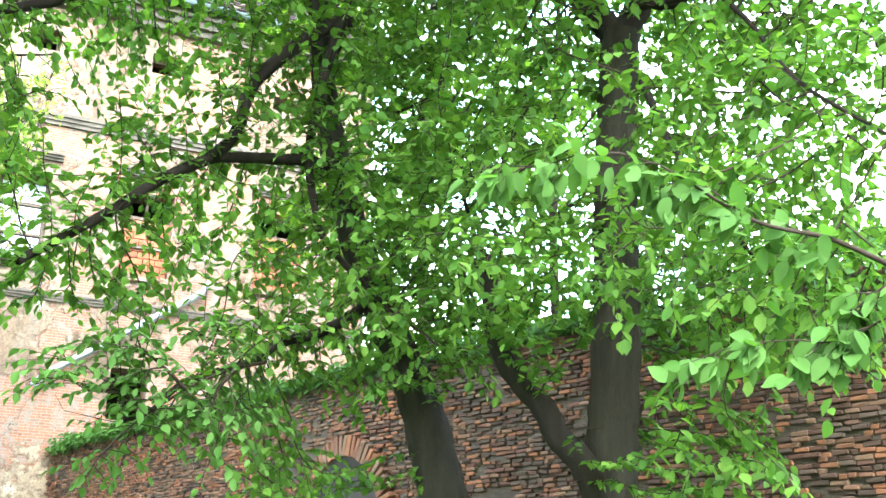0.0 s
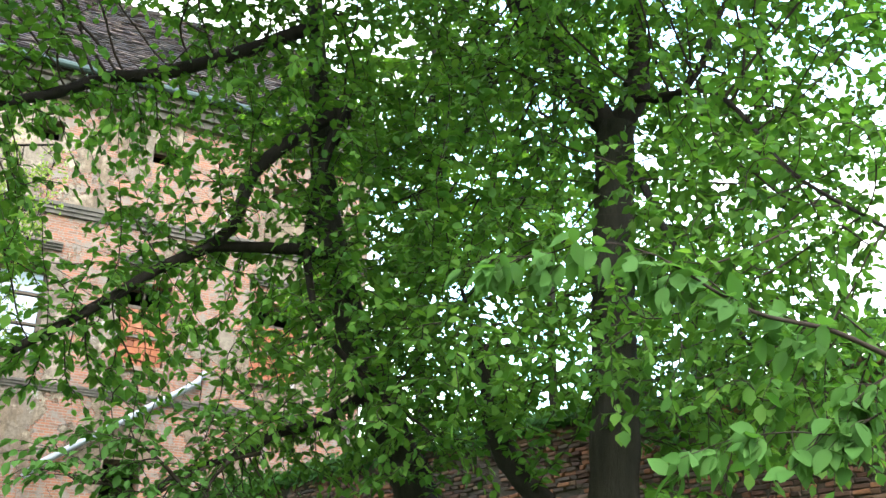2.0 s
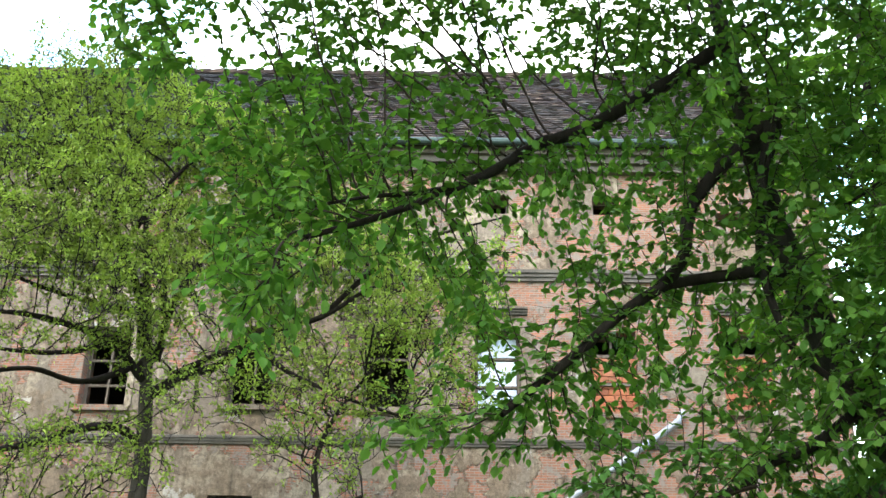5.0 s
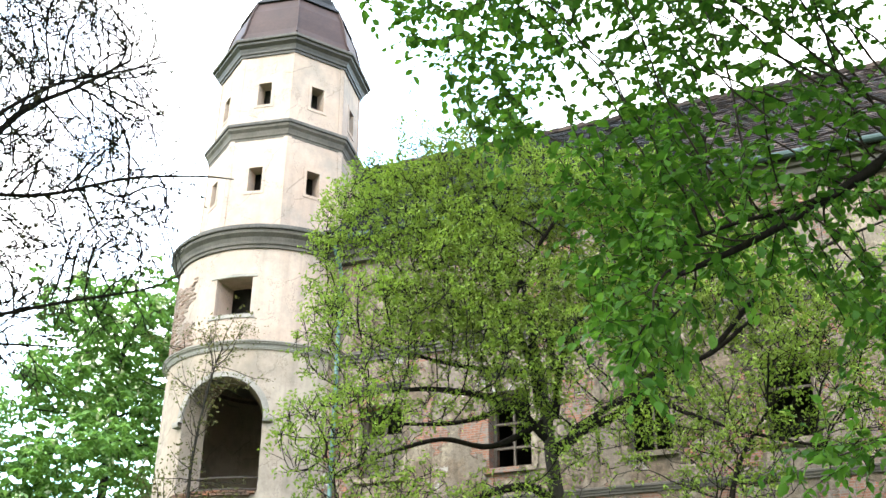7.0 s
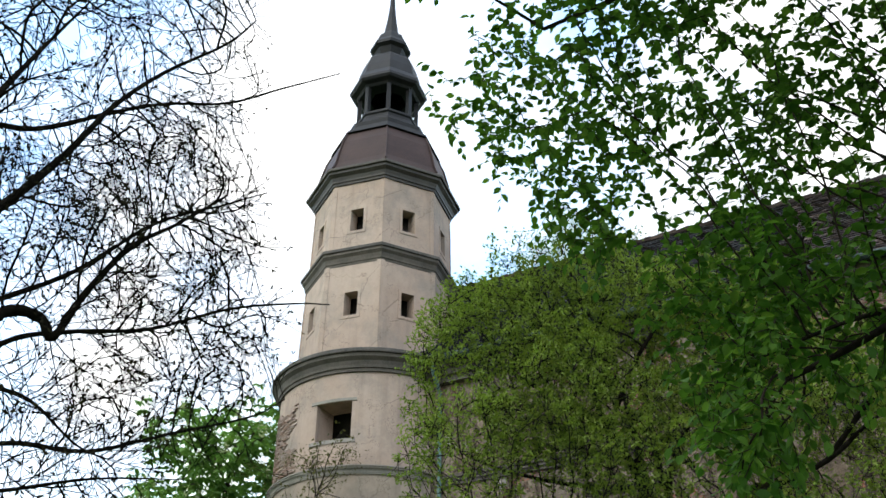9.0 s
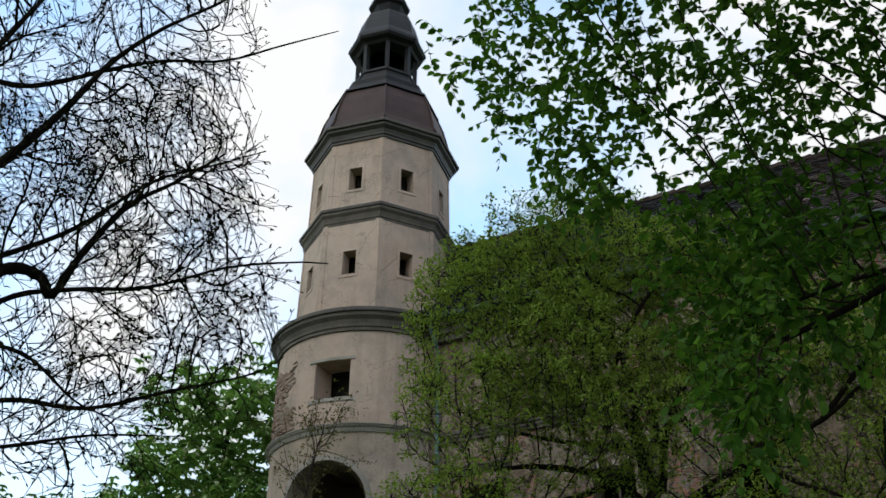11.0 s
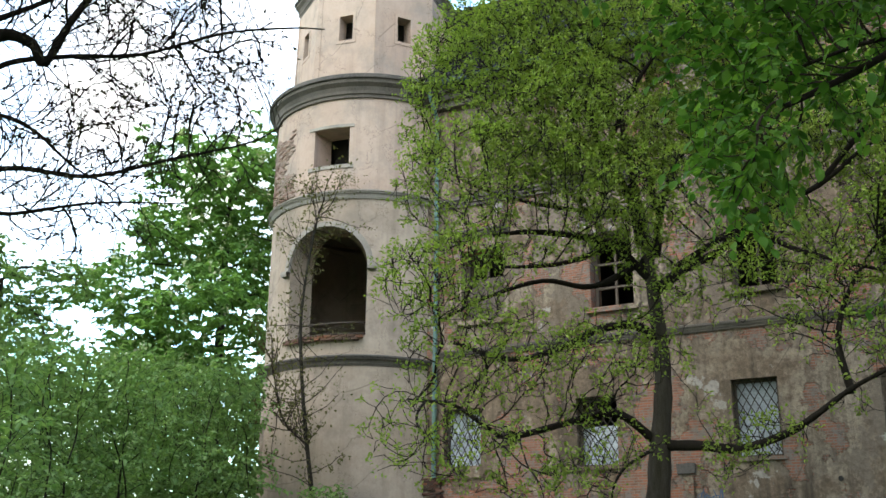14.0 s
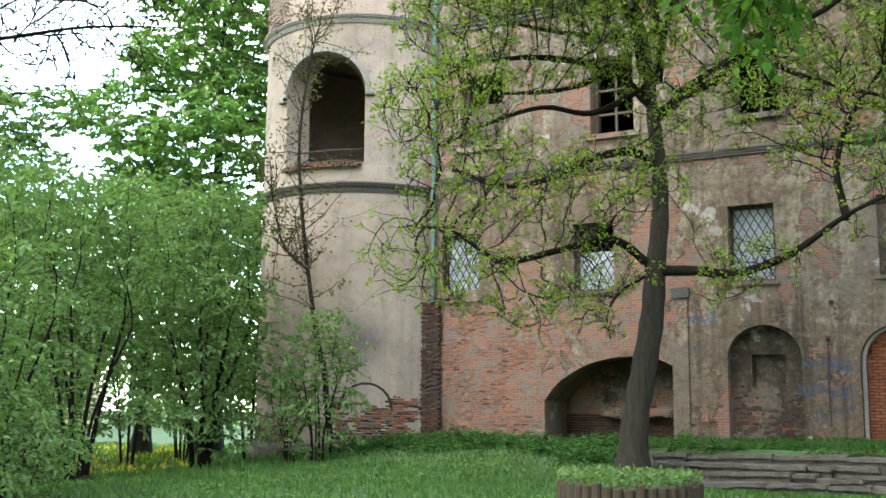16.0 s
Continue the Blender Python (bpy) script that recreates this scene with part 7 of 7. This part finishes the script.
for k in range(90):
    az = -180 + 4 * k + rng.uniform(-1.5, 1.5)
    if -62 < az < 33:
        continue
    seen = 33 < az < 66
    d = rng.uniform(75, 105) if seen else rng.uniform(34, 48)
    x, y, _ = polar(az, d)
    h = rng.uniform(7, 12) if seen else rng.uniform(15, 22)
    wood.tube([(x, y, -1), (x, y, h * 0.7)], (0.35, 0.1), 5)
    leaf_mass(rng, leaves, (x, y, h * 0.5), (4.6, 4.6, h * 0.5), 600 if seen else 350, 0.6 if seen else 1.0)
woods = thing("far_woods", (0, 0, 0), "hazy green woods round the park, the unseen nearer ones added for shade", "woods", kind="stuff")
leaves.link("foliage", SHRUB_LEAF, woods, (0, 0, 0))
wood.link("trunks", BARK, woods, (0, 0, 0), "", True)

# ---------- lawn growth ----------
GRASS_BLADE = leaf_material("grass_blade", [(0.048, 0.112, 0.030), (0.075, 0.156, 0.041), (0.101, 0.188, 0.055), (0.057, 0.128, 0.033), (0.132, 0.168, 0.062)], 0.35)
YELLOW = leaf_material("yellow_flower", [(0.38, 0.31, 0.04), (0.48, 0.38, 0.05), (0.12, 0.18, 0.04), (0.3, 0.28, 0.05)], 0.3)


def grass(name, label, count, x_range, y_range, height, seed, material, wide=0.14, keep=None):
    rng = np.random.default_rng(seed)
    leaves = Leaves(wide, 0.02)
    xy = np.stack([rng.uniform(*x_range, count), rng.uniform(*y_range, count)], 1)
    xy = np.array([q for q in xy if not keep or keep(*q)])
    p = np.array([(x, y, ground_z(x, y) - 0.01) for x, y in xy])
    m = len(p)
    leaves.many(p, np.concatenate([rng.normal(0, 0.4, (m, 2)), np.ones((m, 1))], 1), rng.normal(0, 1, (m, 3)), height * rng.uniform(0.4, 1.3, m))
    me = leaves.link(name, material, None, (0, 0, 0), label)
    return tagged(me, category="grass")


def on_lawn(x, y):
    a = math.degrees(math.atan2(-x, y))
    return 2 < a < 54 and not (-5.75 < x < 1.6 and y > 17.0) and math.hypot(x - TX, y - TY) > 2.75 and y < 21.95 or (y >= 21.95 and x < TX - 1.5)


grass("lawn_grass", "long fresh grass on the lawn", 46000, (-18, 0), (10, 22), 0.1, 101, GRASS_BLADE, 0.26, on_lawn)
grass("terrace_grass", "short grass on the terrace above the steps", 7000, (-6.2, 1.5), (18.4, 21.9), 0.14, 108, GRASS_BLADE, 0.16, lambda x, y: noise.noise((x * 1.1, y * 1.1, 9.0)) > -0.1)
grass("far_grass", "fresh grass of the park meadow", 16000, (-36, -12), (14, 34), 0.2, 102, GRASS_BLADE, 0.16, on_lawn)


def weed_bed(name, label, count, x_range, y_range, tall, size, seed, material, keep):
    """Leafy weeds: upright stalks with pairs of broad leaves."""
    rng = np.random.default_rng(seed)
    leaves = Leaves(0.55, 0.1)
    for _ in range(count):
        x, y = rng.uniform(*x_range), rng.uniform(*y_range)
        if not keep(x, y):
            continue
        z = ground_z(x, y) - 0.01
        h = tall * rng.uniform(0.35, 1.1) * (0.75 + 0.6 * noise.noise((x * 0.9, y * 0.9, 6.0)))
        m = int(rng.integers(7, 12))
        k = (np.arange(m) + 0.5) / m
        p = np.stack([x + rng.normal(0, 0.02, m), y + rng.normal(0, 0.02, m), z + h * k], 1)
        leaves.many(p, np.stack([rng.normal(0, 1, m), rng.normal(0, 1, m), np.full(m, -0.15)], 1), np.array((0, 0, 1.0)) + rng.normal(0, 0.4, (m, 3)), size * (1.25 - 0.6 * k) * rng.uniform(0.7, 1.2, m))
    return tagged(leaves.link(name, material, None, (0, 0, 0), label), category="weeds")


weed_bed("nettle_bed", "dark nettles along the foot of the walls", 2600, (-13.2, -5.5), (18.6, 21.9), 0.34, 0.12, 103, NETTLE_LEAF, lambda x, y: on_lawn(x, y) and y > 19.4 + 0.9 * noise.noise((x * 0.6, 2.0, 1.0)) - (1.2 if x > -7.5 else 0))
weed_bed("lawn_weeds", "broad-leaved weeds scattered in the grass", 3200, (-14, -3), (12, 20), 0.12, 0.075, 106, SHRUB_LEAF, lambda x, y: on_lawn(x, y) and noise.noise((x * 0.5, y * 0.7, 4.0)) > 0.05)
grass("yellow_flowers", "drifts of yellow flowers on the meadow", 26000, (-60, -15), (18, 60), 0.19, 104, YELLOW, 0.6, lambda x, y: 41 < math.degrees(math.atan2(-x, y)) < 50 and 25 < math.hypot(x, y) < 46 and noise.noise((x * 0.3, y * 0.3, 3.0)) > -0.25)
# growth on the terrace above the steps
weed_bed("terrace_weeds", "weeds growing over the old terrace", 3600, (-6.1, 1.4), (18.45, 21.9), 0.17, 0.085, 105, NETTLE_LEAF, lambda x, y: noise.noise((x * 0.9, y * 0.9, 5.0)) > -0.3)
weed_bed("step_weeds", "grass and weeds in the joints of the steps", 1700, (-5.4, 1.4), (16.7, 18.5), 0.13, 0.06, 107, SHRUB_LEAF, lambda x, y: noise.noise((x * 1.3, y * 2.0, 8.0)) > 0.0)

# ---------- round planter ----------
px, py = -4.05, 12.4
pz = ground_z(px, py)
planter = thing("planter", (px, py, pz), "round planter of short upright logs full of weeds", "planter")
rng = np.random.default_rng(110)
for k in range(40):
    a = 2 * math.pi * k / 40
    bm = bmesh.new()
    h = 0.4 + rng.uniform(-0.03, 0.03)
    ring_solid(bm, [(0.0, -0.05), (0.061, -0.05), (0.063, h - 0.02), (0.05, h), (0.0, h + 0.004)], 10)
    ob = part("log", bm, LOGWOOD, planter)
    ob.location = (0.8 * math.cos(a), 0.8 * math.sin(a), 0)
bm = bmesh.new()
ring_solid(bm, [(0.74, 0.0), (0.74, 0.33), (0.4, 0.37), (0.0, 0.38)], 24)
part("soil", bm, GRASS_GROUND, planter)
leaves = Leaves(0.5)
for _ in range(1500):
    r, a = 0.85 * math.sqrt(rng.random()), rng.uniform(0, 6.283)
    leaves.add((px + r * math.cos(a), py + r * math.sin(a), pz + 0.36 + rng.uniform(0, 0.16)), unit(np.array((rng.normal(0, 0.8), rng.normal(0, 0.8), 0.7))), unit(np.array((0, 0, 1.0)) + rng.normal(0, 0.5, 3)), rng.uniform(0.04, 0.1))
leaves.link("weeds", SHRUB_LEAF, planter, (px, py, pz), "yellowish green weeds")

# ---------- ivy on the park wall, weeds on ledges ----------
rng = np.random.default_rng(120)
leaves = Leaves(0.8, 0.08)
for seg in range(3):
    p0, d, length = on_park_wall(seg)
    nrm = Vector((d.y, -d.x, 0))
    nrm = nrm if nrm.dot(-p0) > 0 else -nrm
    for _ in range(int(length * 520)):
        u = rng.uniform(0, length)
        thick = 0.5 + 0.5 * noise.noise((u * 0.7 + seg * 9, 0, 3))
        hang = 0.3 * thick + (0.45 if seg == 1 and u > 4.5 else 0)
        z = W_TOP + rng.uniform(-hang * rng.random(), 0.32 * thick + (0.25 if seg == 1 and u > 4.5 else 0))
        out = rng.uniform(0.02, 0.14) if z < W_TOP else rng.uniform(-0.45, 0.1)
        q = p0 + d * u + nrm * out
        leaves.add((q.x, q.y, z), unit(np.array((nrm.x, nrm.y, -0.8)) + rng.normal(0, 0.5, 3)), unit(np.array((nrm.x, nrm.y, 0.6)) + rng.normal(0, 0.4, 3)), rng.uniform(0.05, 0.1))
tagged(leaves.link("ivy", IVY_LEAF, None, (0, 0, 0), "dark ivy creeping over the top of the brick wall"), category="ivy")

# withered growth on the tower's ledge above the arch
rng = np.random.default_rng(140)
for lat, n in ((0.75, 420), (1.45, 260), (2.05, 160)):
    g = radians(seen_left(lat))
    q = (TX + (TR + 0.05) * math.cos(g), TY + (TR + 0.05) * math.sin(g), 11.14)
    t = thing("ledge_bush", q, "brownish green bush rooted on the tower's ledge", "bush", "bushes on the tower ledge")
    wood, leaves = Wood(), Leaves(0.5)
    for _ in range(7):
        e = np.array(q) + rng.normal(0, 0.28, 3) * np.array((1, 1, 0.6)) + np.array((0, 0, 0.16))
        wood.tube([q, tuple((np.array(q) + e) / 2 + rng.normal(0, 0.05, 3)), tuple(e)], (0.012, 0.008, 0.004), 4)
        leaf_mass(rng, leaves, e, (0.28, 0.28, 0.18), n // 7, 0.06, wood, e, (8, 20), (1.2, 2.6))
    wood.link("twig_mass", TWIG, t, q, "", True)
    leaves.link("foliage", BROWN_LEAF, t, q)

# dead branch on the lawn's edge
q = [(-14.84, 12.65, 0.04), (-14.61, 12.91, 0.2), (-14.32, 13.24, 0.33), (-14.01, 13.56, 0.47)]
t = thing("fallen_branch", q[0], "bare dead branch lying at the edge of the lawn", "branch")
wood = Wood()
pts = limb(wood, q, 0.05, 0.02, 7)
twiggy(np.random.default_rng(150), wood, pts, 6, 0.5, 0.01)
wood.link("stem", BARK_GREY, t, q[0])

# pale house far behind the shrubs
hx, hy, _ = polar(49.8, 88)
house = thing("house", (hx, hy, 0), "pale yellow house far off behind the park", "house")
turn = Matrix.Rotation(radians(50), 4, "Z")
YELLOW_WALL = plain("faded_yellow_render", (0.4, 0.34, 0.2), (0.55, 0.48, 0.32), 1.0, 0.9, 0.2)
bm = bmesh.new()
HOLES = [(-4 + 2.6 * k, -2.9 + 2.6 * k, 1.6, 3.3) for k in range(4)]
wall_with_openings(bm, -6, 6, -4, 4, -0.5, 4.6, HOLES)
part("wall", bm, YELLOW_WALL, house).matrix_local = turn
bm = bmesh.new()
prism(bm, [(-4.5, 4.6), (0, 8.2), (4.5, 4.6)], -6.4, 6.4)
bmesh.ops.transform(bm, matrix=Matrix(((0, 1, 0, 0), (1, 0, 0, 0), (0, 0, 1, 0), (0, 0, 0, 1))), verts=bm.verts[:])
bmesh.ops.recalc_face_normals(bm, faces=bm.faces[:])
part("roof", bm, ROOF, house).matrix_local = turn
for x0, x1, z0, z1 in HOLES:
    part("window", boxed(x0 + 0.02, x1 - 0.02, -3.7, -3.6, z0 + 0.02, z1 - 0.02), DARKMETAL, house).matrix_local = turn

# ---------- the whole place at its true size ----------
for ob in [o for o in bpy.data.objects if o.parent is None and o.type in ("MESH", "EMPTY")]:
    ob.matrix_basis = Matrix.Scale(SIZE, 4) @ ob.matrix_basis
